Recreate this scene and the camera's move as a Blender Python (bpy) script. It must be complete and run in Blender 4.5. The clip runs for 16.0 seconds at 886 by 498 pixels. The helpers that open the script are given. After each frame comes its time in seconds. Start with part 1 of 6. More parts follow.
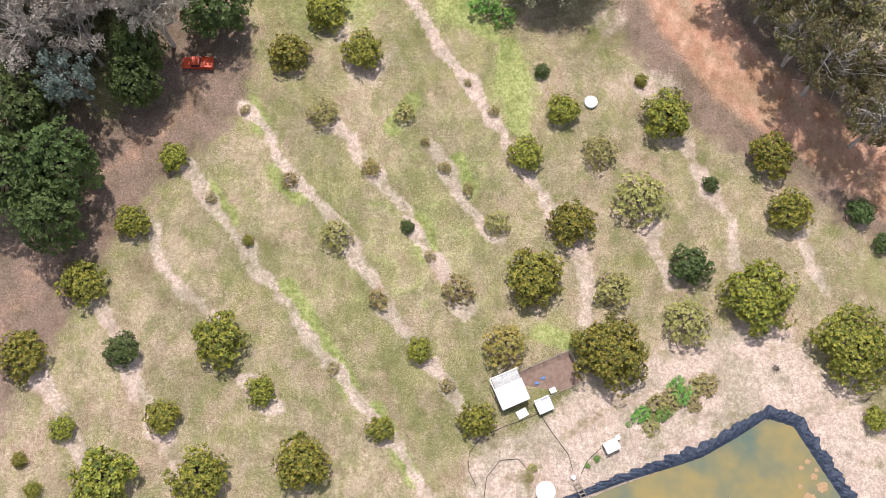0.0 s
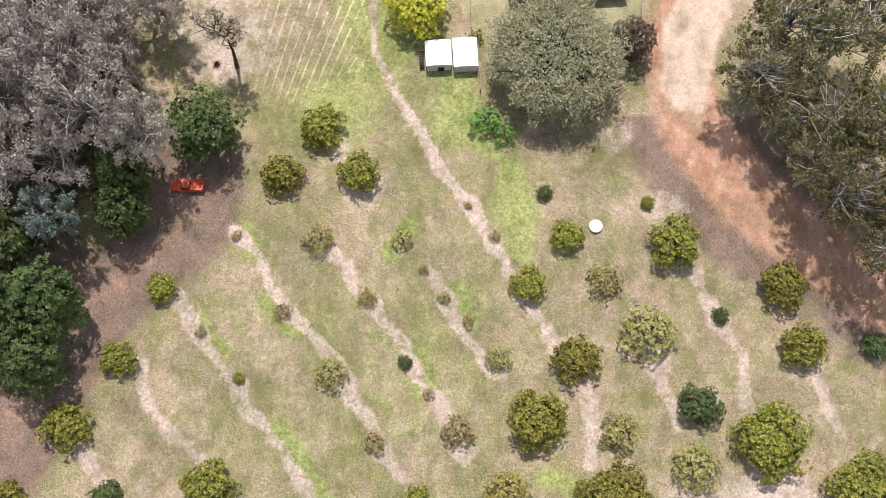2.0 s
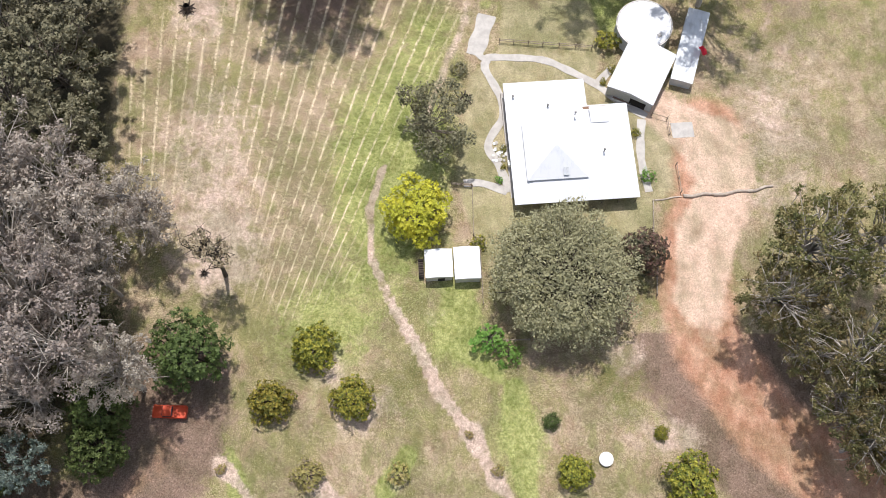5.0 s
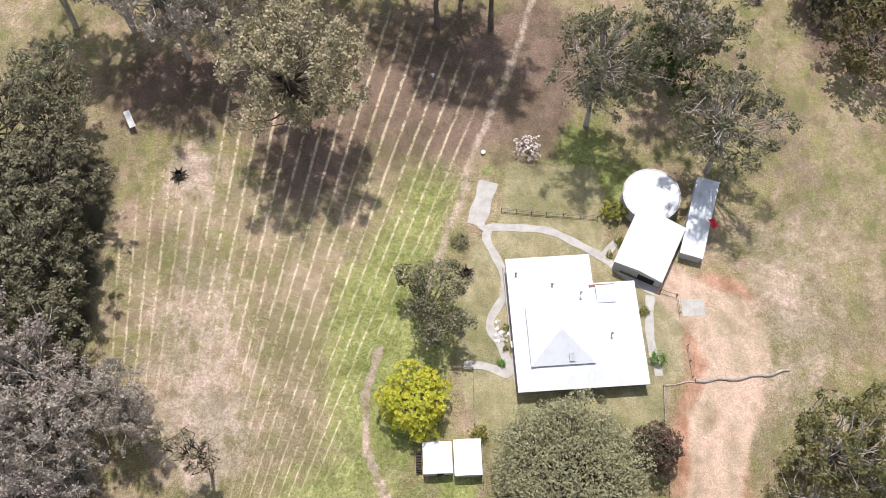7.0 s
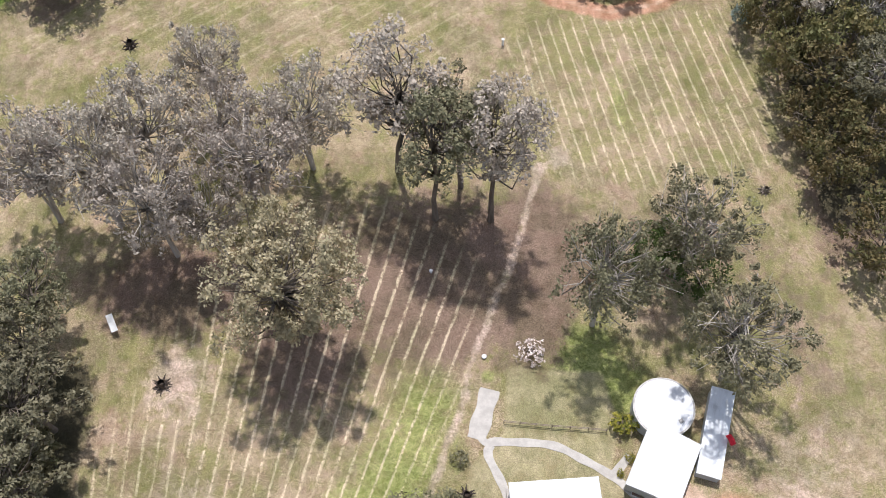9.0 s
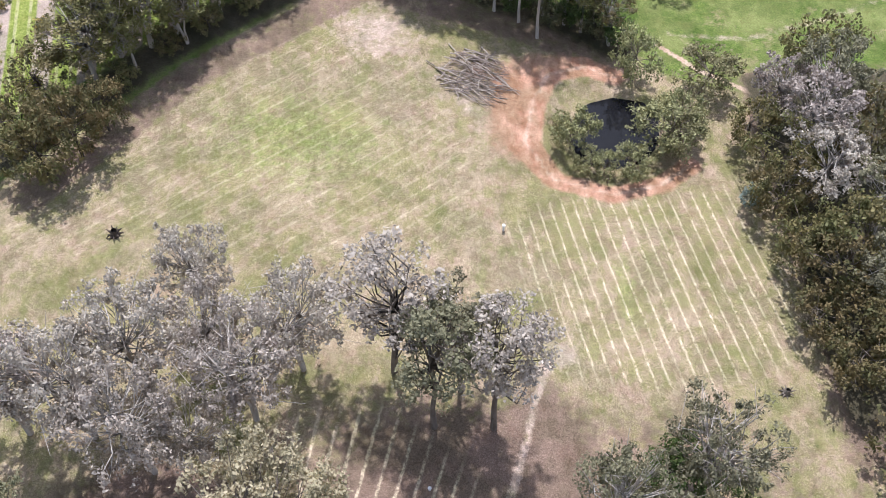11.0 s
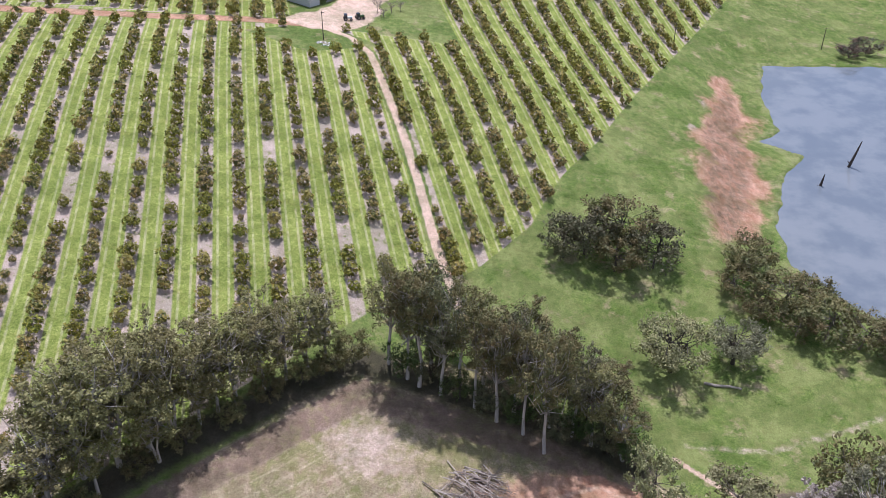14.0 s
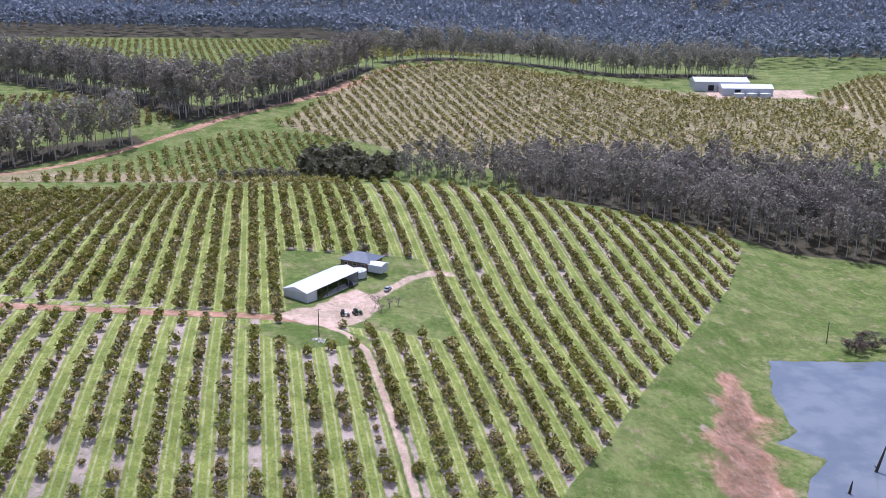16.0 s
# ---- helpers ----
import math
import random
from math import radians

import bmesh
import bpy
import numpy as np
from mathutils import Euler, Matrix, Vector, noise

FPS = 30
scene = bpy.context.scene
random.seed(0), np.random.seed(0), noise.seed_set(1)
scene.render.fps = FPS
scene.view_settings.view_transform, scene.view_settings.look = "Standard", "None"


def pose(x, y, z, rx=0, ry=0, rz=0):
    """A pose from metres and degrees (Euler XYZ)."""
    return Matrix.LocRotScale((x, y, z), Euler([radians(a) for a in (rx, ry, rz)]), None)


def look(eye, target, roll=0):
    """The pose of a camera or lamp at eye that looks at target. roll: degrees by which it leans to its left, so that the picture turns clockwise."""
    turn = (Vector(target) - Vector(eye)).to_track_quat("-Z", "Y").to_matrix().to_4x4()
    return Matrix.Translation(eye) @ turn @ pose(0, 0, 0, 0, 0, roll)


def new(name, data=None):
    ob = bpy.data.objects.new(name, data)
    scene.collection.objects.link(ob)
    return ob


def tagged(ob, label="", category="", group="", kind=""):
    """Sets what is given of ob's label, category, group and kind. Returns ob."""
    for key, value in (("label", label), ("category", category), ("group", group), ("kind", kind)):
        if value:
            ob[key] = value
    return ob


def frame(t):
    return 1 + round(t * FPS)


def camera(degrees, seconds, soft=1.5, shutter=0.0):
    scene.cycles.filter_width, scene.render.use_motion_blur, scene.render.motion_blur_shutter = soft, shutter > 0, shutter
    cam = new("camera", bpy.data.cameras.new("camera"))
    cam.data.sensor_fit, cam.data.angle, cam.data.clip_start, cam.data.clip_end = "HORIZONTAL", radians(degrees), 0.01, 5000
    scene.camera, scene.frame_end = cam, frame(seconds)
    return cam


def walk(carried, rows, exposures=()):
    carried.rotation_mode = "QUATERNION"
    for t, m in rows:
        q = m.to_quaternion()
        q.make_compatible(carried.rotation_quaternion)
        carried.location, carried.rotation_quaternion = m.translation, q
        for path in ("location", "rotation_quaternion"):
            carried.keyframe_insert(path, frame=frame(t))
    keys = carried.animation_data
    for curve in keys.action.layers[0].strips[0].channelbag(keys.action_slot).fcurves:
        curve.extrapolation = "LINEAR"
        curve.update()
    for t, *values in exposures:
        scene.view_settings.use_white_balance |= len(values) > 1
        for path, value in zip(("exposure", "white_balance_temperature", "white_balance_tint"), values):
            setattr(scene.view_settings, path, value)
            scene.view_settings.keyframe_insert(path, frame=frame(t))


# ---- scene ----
cam = camera(51.2, 16.0, soft=0.7)
PATH = [
    (0, (-0.227, -1.707, 120.016), (-0.224, -1.166, 118.09), 0.2),
    (0.5, (-0.223, 2.893, 119.979), (-0.22, 3.433, 118.053), 0.4),
    (1, (-0.221, 7.481, 119.941), (-0.218, 8.03, 118.018), 0.3),
    (1.5, (-0.211, 12.064, 119.888), (-0.206, 12.613, 117.965), 0.4),
    (2, (-0.195, 16.665, 119.807), (-0.19, 17.223, 117.886), 0.4),
    (2.5, (-0.184, 21.223, 119.744), (-0.179, 21.782, 117.824), 0.4),
    (3, (-0.176, 25.759, 119.666), (-0.171, 26.33, 117.75), 0.4),
    (3.5, (-0.173, 30.261, 119.624), (-0.167, 30.84, 117.71), 0.4),
    (3.7, (-0.164, 32.05, 119.615), (-0.159, 32.636, 117.703), 0.3),
    (5.8, (0.034, 50.736, 119.407), (0.035, 51.428, 117.53), 0.5),
    (6, (0.059, 52.537, 119.399), (0.059, 53.24, 117.527), 0.4),
    (6.5, (0.135, 57.074, 119.393), (0.135, 57.803, 117.53), 0.4),
    (7, (0.232, 61.721, 119.351), (0.229, 62.503, 117.51), 0.2),
    (7.5, (0.357, 66.343, 119.341), (0.353, 67.167, 117.518), 0.0),
    (8, (0.502, 70.888, 119.341), (0.496, 71.769, 117.545), -0.1),
    (8.5, (0.615, 75.337, 119.383), (0.607, 76.263, 117.61), -0.3),
    (9, (0.622, 79.846, 119.421), (0.614, 80.822, 117.676), -0.2),
    (9.2, (0.611, 81.634, 119.43), (0.604, 82.631, 117.696), -0.2),
    (11.3, (0.341, 100.332, 119.489), (0.338, 101.541, 117.896), -0.2),
    (11.5, (0.312, 102.075, 119.492), (0.31, 103.308, 117.917), -0.1),
    (12, (0.244, 106.335, 119.516), (0.242, 107.628, 117.991), -0.0),
    (12.5, (0.182, 110.506, 119.531), (0.182, 111.882, 118.08), 0.0),
    (12.9, (0.143, 113.714, 119.558), (0.144, 115.174, 118.192), 0.0),
    (13, (0.144, 114.52, 119.562), (0.145, 116.0, 118.216), 0.1),
    (13.5, (0.209, 118.58, 119.613), (0.21, 120.154, 118.379), 0.1),
    (14, (0.254, 122.579, 119.664), (0.256, 124.241, 118.55), 0.1),
    (14.5, (0.186, 126.468, 119.697), (0.189, 128.208, 118.711), 0.2),
    (15, (0.034, 130.221, 119.701), (0.039, 132.029, 118.848), 0.2),
    (15.5, (-0.132, 133.835, 119.715), (-0.125, 135.702, 118.999), 0.2),
    (16, (-0.322, 137.344, 119.738), (-0.314, 139.259, 119.163), 0.2),
]
walk(cam, [(t, look(eye, target, roll)) for t, eye, target, roll in PATH],
     exposures=((0, 0.20, 6180, 12), (3.5, 0.15, 6250, 11), (7, 0.04, 6250, 12), (9, 0.03, 6150, 12), (11.5, 0.36, 5700, 15), (12.5, 0.08, 5700, 16), (14.5, 0.0, 5500, 20), (16, -0.05, 5280, 25)))

# ---- world, sun, exposure ----
SUN_EL, SUN_AZ = 66.0, -2.0          # the sun stands ahead of the flight, slightly to the west
world = bpy.data.worlds.new("sky")
scene.world = world
world.use_nodes = True
wn, wl = world.node_tree.nodes, world.node_tree.links
sky = wn.new("ShaderNodeTexSky")
sky.sky_type, sky.sun_disc = "NISHITA", False
sky.sun_elevation, sky.sun_rotation = radians(SUN_EL), radians(SUN_AZ)
sky.dust_density, sky.air_density = 2.0, 1.0
# broken white cloud over the whole sky
puffs = wn.new("ShaderNodeTexNoise")
puffs.inputs["Scale"].default_value, puffs.inputs["Detail"].default_value, puffs.inputs["Roughness"].default_value = 3.0, 5.0, 0.55
cover = wn.new("ShaderNodeMapRange")
cover.interpolation_type = "SMOOTHSTEP"
cover.inputs[1].default_value, cover.inputs[2].default_value = 0.42, 0.62
cloudy = wn.new("ShaderNodeMix")
cloudy.data_type = "RGBA"
cloudy.inputs[7].default_value = (5.6, 5.8, 6.1, 1)
wl.new(wn.new("ShaderNodeTexCoord").outputs["Generated"], puffs.inputs["Vector"])
wl.new(puffs.outputs["Fac"], cover.inputs[0])
wl.new(cover.outputs[0], cloudy.inputs[0])
wl.new(sky.outputs[0], cloudy.inputs[6])
wl.new(cloudy.outputs[2], wn["Background"].inputs[0])
wn["Background"].inputs[1].default_value = 0.13
sun = new("sun", bpy.data.lights.new("sun", "SUN"))
sun.data.energy, sun.data.angle, sun.data.color = 4.3, radians(1.6), (1.0, 0.95, 0.89)
_a, _e = radians(SUN_AZ), radians(SUN_EL)
SUN_FROM = Vector((math.sin(_a) * math.cos(_e), math.cos(_a) * math.cos(_e), math.sin(_e)))
sun.matrix_world = look(SUN_FROM * 300, (0, 0, 0))

# ---- the lie of the land ----
PROFILE_Y = (-200, 0, 50, 100, 150, 200, 250, 290, 330, 380, 450, 600, 700, 800, 1040, 1300, 2000, 3400)
MIDDLE = (-2, -4.5, -8, -10.5, -13.8, -15.4, -13.5, -11, -5, 1, 3, 18, -10, -4, 38, 24, 40, 190)
WEST = (0, -2, -5, -8, -9, -9, -4, 2, 8, 14, 15, 13, 0, 12, 30, 34, 40, 190)
EAST = (-2, -5, -8.5, -9, -12.5, -16, -17.2, -17, -16.8, -16.6, -14.5, -6, -14, -2, 26, 20, 40, 190)
LAKE = ((121, 454), (112.6, 423), (111, 399), (102, 391), (113, 381), (102.6, 367), (92.5, 338), (91, 321),
        (98, 306), (109, 293), (150, 280), (230, 300), (260, 380), (230, 448), (165, 453))
LINED_POND = ((15.8, -0.6), (23.4, 2.3), (34.1, 5.9), (43.6, 11.0), (47.6, 9.7), (50.5, 4.6), (54, -1.4), (56, -14), (40, -24), (22, -18))
SMALL_DAM = ((26, 230), (29, 234.5), (35, 236.5), (42, 235), (45, 230), (44, 222), (40, 216.5), (33, 214.5), (26, 216.5), (24.5, 223))
LAKE_Z, LINED_Z, DAM_Z = -18.2, -5.6, -17.0


def smooth(a, b, x):
    u = np.clip((x - a) / (b - a), 0, 1)
    return u * u * (3 - 2 * u)


def glide(y, values):
    ys, v = np.array(PROFILE_Y, float), np.array(values, float)
    m = np.gradient(v, ys)
    i = np.clip(np.searchsorted(ys, y) - 1, 0, len(ys) - 2)
    h = ys[i + 1] - ys[i]
    u = np.clip((y - ys[i]) / h, 0, 1)
    return (1 + 2 * u) * (1 - u) ** 2 * v[i] + u * (1 - u) ** 2 * h * m[i] + u * u * (3 - 2 * u) * v[i + 1] + u * u * (u - 1) * h * m[i + 1]


def line_dist(x, y, line, closed=False):
    """Distance of points from a polyline."""
    best = np.full(np.shape(x), 1e9)
    ends = list(zip(line, line[1:])) + ([(line[-1], line[0])] if closed else [])
    for (ax, ay), (bx, by) in ends:
        dx, dy = bx - ax, by - ay
        u = np.clip(((x - ax) * dx + (y - ay) * dy) / (dx * dx + dy * dy + 1e-9), 0, 1)
        best = np.minimum(best, np.hypot(x - ax - u * dx, y - ay - u * dy))
    return best


def inside(x, y, poly):
    odd = np.zeros(np.shape(x), bool)
    for (ax, ay), (bx, by) in zip(poly, poly[1:] + poly[:1]):
        with np.errstate(divide="ignore", invalid="ignore"):
            odd ^= ((ay > y) != (by > y)) & (x < (bx - ax) * (y - ay) / (by - ay + 1e-12) + ax)
    return odd


def signed(x, y, poly):
    """Distance from a closed outline, negative inside it."""
    d = line_dist(x, y, poly, True)
    return np.where(inside(x, y, poly), -d, d)


def wobble(x, y, size):
    return np.sin(x / size + 1.3 * np.sin(y / size * 0.8)) * np.cos(y / size * 1.1 + 1.7 * np.sin(x / size * 0.6))


def height(x, y):
    x, y = np.asarray(x, float), np.asarray(y, float)
    mid, ux = glide(y, MIDDLE), x / 120
    root = np.sqrt(ux * ux + 0.05)
    e, w = np.minimum((ux + root) / 2, 1.5), np.minimum((root - ux) / 2, 1.5)
    h = mid + (glide(y, EAST) - mid) * e + (glide(y, WEST) - mid) * w
    h = h - 4.2 * np.exp(-((x - 62) / 34) ** 2 - ((y - 272) / 42) ** 2) + 3.2 * np.exp(-((x + 52) / 60) ** 2 - ((y - 385) / 55) ** 2)
    h = h - 1.6 * np.exp(-((x - 125) / 60) ** 2 - ((y - 372) / 60) ** 2) + 0.10 * wobble(x, y, 5.0)
    far = smooth(1300, 2200, y)
    h = h + far * (30 * wobble(x, y, 260) + 14 * wobble(y, x, 120))
    for poly, level, reach, bed in ((LAKE, LAKE_Z, 26, 2.5), (LINED_POND, LINED_Z, 5, 1.8), (SMALL_DAM, DAM_Z, 5.5, 1.6)):
        near = (x > min(p[0] for p in poly) - 60) & (x < max(p[0] for p in poly) + 60) & (y > min(p[1] for p in poly) - 60) & (y < max(p[1] for p in poly) + 60)
        if np.any(near):
            d = signed(x, y, poly) + (0.8 * wobble(x, y, 3.1) if poly is LAKE else 0)
            lip = level + 0.35 + (h - level - 0.35) * smooth(0, reach, d)
            h = np.where(near, np.where(d > 0, lip, level + 0.35 - (bed + 0.35) * smooth(0, 4, -d)), h)
    return h


def ground_z(x, y):
    return float(height(np.array([x]), np.array([y]))[0])


# ---- node materials ----
class Nodes:
    """Short hand for building one node material."""

    def __init__(self, name):
        self.mat = bpy.data.materials.new(name)
        self.mat.use_nodes = True
        self.tree = self.mat.node_tree
        self.bsdf = self.tree.nodes["Principled BSDF"]
        self.out = self.tree.nodes["Material Output"]
        self.where = self.make("ShaderNodeTexCoord").outputs["Object"]

    def make(self, kind):
        return self.tree.nodes.new(kind)

    def put(self, socket, value):
        if isinstance(value, bpy.types.NodeSocket):
            self.tree.links.new(value, socket)
        elif isinstance(value, tuple) and len(value) == 3 and socket.type == "RGBA":
            socket.default_value = (*value, 1)
        else:
            socket.default_value = value

    def noise(self, scale, detail=3.0, rough=0.55, stretch=None):
        n = self.make("ShaderNodeTexNoise")
        n.inputs["Scale"].default_value, n.inputs["Detail"].default_value, n.inputs["Roughness"].default_value = scale, detail, rough
        src = self.where
        if stretch:
            m = self.make("ShaderNodeMapping")
            m.inputs["Scale"].default_value = stretch
            self.put(m.inputs["Vector"], src)
            src = m.outputs[0]
        self.put(n.inputs["Vector"], src)
        return n.outputs["Fac"]

    def math(self, op, a, b=0.0, c=0.0):
        n = self.make("ShaderNodeMath")
        n.operation = op
        for s, v in zip(n.inputs, (a, b, c)):
            self.put(s, v)
        return n.outputs[0]

    def step(self, lo, hi, x, a=0.0, b=1.0):
        n = self.make("ShaderNodeMapRange")
        n.interpolation_type = "SMOOTHSTEP"
        for s, v in zip(n.inputs, (x, lo, hi, a, b)):
            self.put(s, v)
        return n.outputs[0]

    def mix(self, fac, a, b, blend="MIX"):
        n = self.make("ShaderNodeMix")
        n.data_type, n.blend_type = "RGBA", blend
        self.put(n.inputs[0], fac), self.put(n.inputs[6], a), self.put(n.inputs[7], b)
        return n.outputs[2]

    def bump(self, height_socket, distance, strength=1.0):
        n = self.make("ShaderNodeBump")
        n.inputs["Distance"].default_value, n.inputs["Strength"].default_value = distance, strength
        self.put(n.inputs["Height"], height_socket)
        self.put(self.bsdf.inputs["Normal"], n.outputs[0])

    def attribute(self, name):
        n = self.make("ShaderNodeAttribute")
        n.attribute_name = name
        return n

    def rgb(self, colour):
        n = self.make("ShaderNodeSeparateColor")
        self.put(n.inputs[0], colour)
        return n.outputs

    def done(self, colour, rough=0.9, metal=0.0, gloss=0.3):
        self.put(self.bsdf.inputs["Base Color"], colour)
        self.put(self.bsdf.inputs["Roughness"], rough)
        self.put(self.bsdf.inputs["Metallic"], metal)
        self.bsdf.inputs["Specular IOR Level"].default_value = gloss
        return self.mat


def leaf_material(name, a, b, spread=0.35, glow=0.22, scale=0.5):
    """Foliage: two colours in patches, varied from leaf to leaf and from tree to tree, with light coming through."""
    k = Nodes(name)
    geo, info = k.make("ShaderNodeNewGeometry"), k.make("ShaderNodeObjectInfo")
    col = k.mix(k.step(0.38, 0.62, k.noise(scale, 2)), a, b)
    hsv = k.make("ShaderNodeHueSaturation")
    value = k.math("ADD", k.math("MULTIPLY", geo.outputs["Random Per Island"], spread), k.math("MULTIPLY", info.outputs["Random"], 0.25))
    k.put(hsv.inputs["Value"], k.math("ADD", value, 1.0 - spread / 2 - 0.125))
    k.put(hsv.inputs["Hue"], k.math("ADD", k.math("MULTIPLY", info.outputs["Random"], 0.03), 0.485))
    k.put(hsv.inputs["Color"], col)
    mat = k.done(hsv.outputs[0], 0.6, 0, 0.25)
    tr, mx = k.make("ShaderNodeBsdfTranslucent"), k.make("ShaderNodeMixShader")
    k.put(tr.inputs[0], hsv.outputs[0])
    mx.inputs[0].default_value = glow
    k.put(mx.inputs[1], k.bsdf.outputs[0]), k.put(mx.inputs[2], tr.outputs[0]), k.put(k.out.inputs[0], mx.outputs[0])
    return mat


def plain(name, a, b=None, scale=2.0, rough=0.8, metal=0.0, bump=0.0, gloss=0.3, stretch=None):
    k = Nodes(name)
    b = b or tuple(v * 0.7 for v in a)
    n = k.noise(scale, 4, 0.6, stretch)
    fine = k.noise(scale * 9, 3, 0.6, stretch)
    col = k.mix(k.step(0.35, 0.65, k.math("ADD", k.math("MULTIPLY", n, 0.7), k.math("MULTIPLY", fine, 0.3))), a, b)
    if bump:
        k.bump(k.math("ADD", n, k.math("MULTIPLY", fine, 0.5)), bump)
    return k.done(col, rough, metal, gloss)


def sheet_metal(name, a, b, rough=0.4, metal=0.0, along="X", pitch=0.09):
    """Corrugated sheet: a fine wave across, stains and laps at two scales."""
    k = Nodes(name)
    w = k.make("ShaderNodeTexWave")
    w.bands_direction, w.wave_type = along, "BANDS"
    w.inputs["Scale"].default_value = 0.314 / pitch
    k.put(w.inputs["Vector"], k.where)
    stain = k.noise(0.45, 5, 0.65)
    streak = k.noise(2.5, 3, 0.6, (1.0, 0.15, 1.0) if along == "X" else (0.15, 1.0, 1.0))
    col = k.mix(k.step(0.45, 0.75, k.math("ADD", k.math("MULTIPLY", stain, 0.6), k.math("MULTIPLY", streak, 0.4))), a, b)
    k.bump(w.outputs["Fac"], 0.02, 0.6)
    return k.done(col, rough, metal, 0.4)


def ground_material():
    k = Nodes("ground_cover")
    za, zb, zc = k.attribute("zone_a"), k.attribute("zone_b"), k.attribute("zone_c")
    green, bare, red = k.rgb(za.outputs["Color"])[:3]
    sand = za.outputs["Alpha"]
    phase, orchard, mown = k.rgb(zb.outputs["Color"])[:3]
    litter_shade = zb.outputs["Alpha"]
    lawn, meadow, stone = k.rgb(zc.outputs["Color"])[:3]
    dark_ground = zc.outputs["Alpha"]
    big, mid = k.noise(0.07, 4, 0.6), k.noise(0.45, 5, 0.65)
    fine, tuft = k.noise(4.2, 5, 0.8), k.noise(1.3, 6, 0.8)

    def zone(amount, wide=0.75):
        n = k.math("ADD", amount, k.math("MULTIPLY", k.math("SUBTRACT", k.math("ADD", k.math("MULTIPLY", mid, 0.6), k.math("MULTIPLY", fine, 0.4)), 0.5), wide * 2))
        return k.step(0.32, 0.68, n)

    patch = k.math("ADD", k.math("MULTIPLY", big, 0.55), k.math("MULTIPLY", mid, 0.45))
    speck = k.noise(7.0, 4, 0.8)
    dry = k.mix(k.step(0.3, 0.7, tuft), (0.29, 0.225, 0.14), (0.43, 0.355, 0.235))
    olive = k.mix(k.step(0.35, 0.65, fine), (0.20, 0.19, 0.075), (0.30, 0.27, 0.125))
    col = k.mix(k.step(0.42, 0.56, patch), olive, dry)
    earth = k.mix(k.step(0.35, 0.65, tuft), (0.30, 0.205, 0.145), (0.40, 0.30, 0.225))
    col = k.mix(k.math("MULTIPLY", k.step(0.50, 0.66, k.noise(0.16, 5, 0.7)), 0.75), col, earth)
    col = k.mix(k.math("MULTIPLY", k.step(0.56, 0.72, k.noise(0.21, 4, 0.7)), 0.5), col, (0.20, 0.225, 0.065))
    col = k.mix(k.math("MULTIPLY", k.step(0.53, 0.64, speck), 0.75), col, (0.52, 0.45, 0.32))
    col = k.mix(k.math("MULTIPLY", k.step(0.47, 0.36, speck), 0.7), col, (0.15, 0.13, 0.065))
    graze = k.noise(0.35, 5, 0.7, (1.0, 0.55, 1.0))
    col = k.mix(k.math("MULTIPLY", k.step(0.50, 0.64, graze), 0.65), col, (0.235, 0.235, 0.095))
    col = k.mix(k.math("MULTIPLY", k.step(0.46, 0.34, graze), 0.55), col, (0.40, 0.31, 0.23))
    lush = k.mix(k.step(0.35, 0.65, tuft), (0.21, 0.245, 0.07), (0.365, 0.38, 0.155))
    col = k.mix(zone(green), col, lush)
    mead = k.mix(k.step(0.40, 0.58, patch), k.mix(k.step(0.3, 0.7, tuft), (0.075, 0.13, 0.024), (0.155, 0.21, 0.048)), (0.205, 0.24, 0.078))
    mead = k.mix(k.step(0.54, 0.68, k.noise(0.13, 6, 0.75)), mead, (0.31, 0.27, 0.145))
    mead = k.mix(k.math("MULTIPLY", k.step(0.54, 0.66, k.noise(0.9, 6, 0.85)), 0.45), mead, (0.08, 0.12, 0.03))
    col = k.mix(zone(meadow, 0.4), col, mead)
    turf = k.mix(k.step(0.35, 0.65, patch), (0.42, 0.365, 0.235), (0.33, 0.31, 0.165))
    col = k.mix(zone(lawn, 0.3), col, turf)
    # brown of leaf litter, also used for painted tree and cloud shade
    leafy = k.mix(k.step(0.35, 0.65, fine), (0.155, 0.108, 0.078), (0.28, 0.21, 0.16))
    col = k.mix(zone(litter_shade), col, leafy)
    # windrows of cut hay: thin broken pale lines
    cell = k.math("ABSOLUTE", k.math("SUBTRACT", k.math("FRACT", k.math("ADD", phase, k.math("MULTIPLY", k.math("SUBTRACT", mid, 0.5), 0.22))), 0.5))
    thin = k.math("MULTIPLY", k.step(0.14, 0.03, cell), k.step(0.40, 0.56, k.math("ADD", k.math("MULTIPLY", tuft, 0.6), k.math("MULTIPLY", mid, 0.4))))
    col = k.mix(k.math("MULTIPLY", k.math("MULTIPLY", thin, mown), 0.9), col, (0.66, 0.57, 0.40))
    # orchard floor: soil strips under the trees, mown lanes with paler wheel lines between
    across = k.math("ABSOLUTE", k.math("SUBTRACT", k.math("FRACT", k.math("ADD", phase, 0.5)), 0.5))
    wheel = k.math("MULTIPLY", k.step(0.05, 0.02, k.math("ABSOLUTE", k.math("SUBTRACT", across, 0.35))), k.step(0.3, 0.6, mid))
    lane = k.mix(k.step(0.35, 0.7, tuft), (0.185, 0.245, 0.045), (0.345, 0.385, 0.11))
    lane = k.mix(k.math("MULTIPLY", wheel, 0.8), lane, (0.46, 0.45, 0.24))
    soil = k.mix(k.step(0.35, 0.65, fine), (0.37, 0.30, 0.24), (0.54, 0.455, 0.38))
    soil = k.mix(k.step(0.54, 0.68, mid), soil, (0.22, 0.24, 0.08))
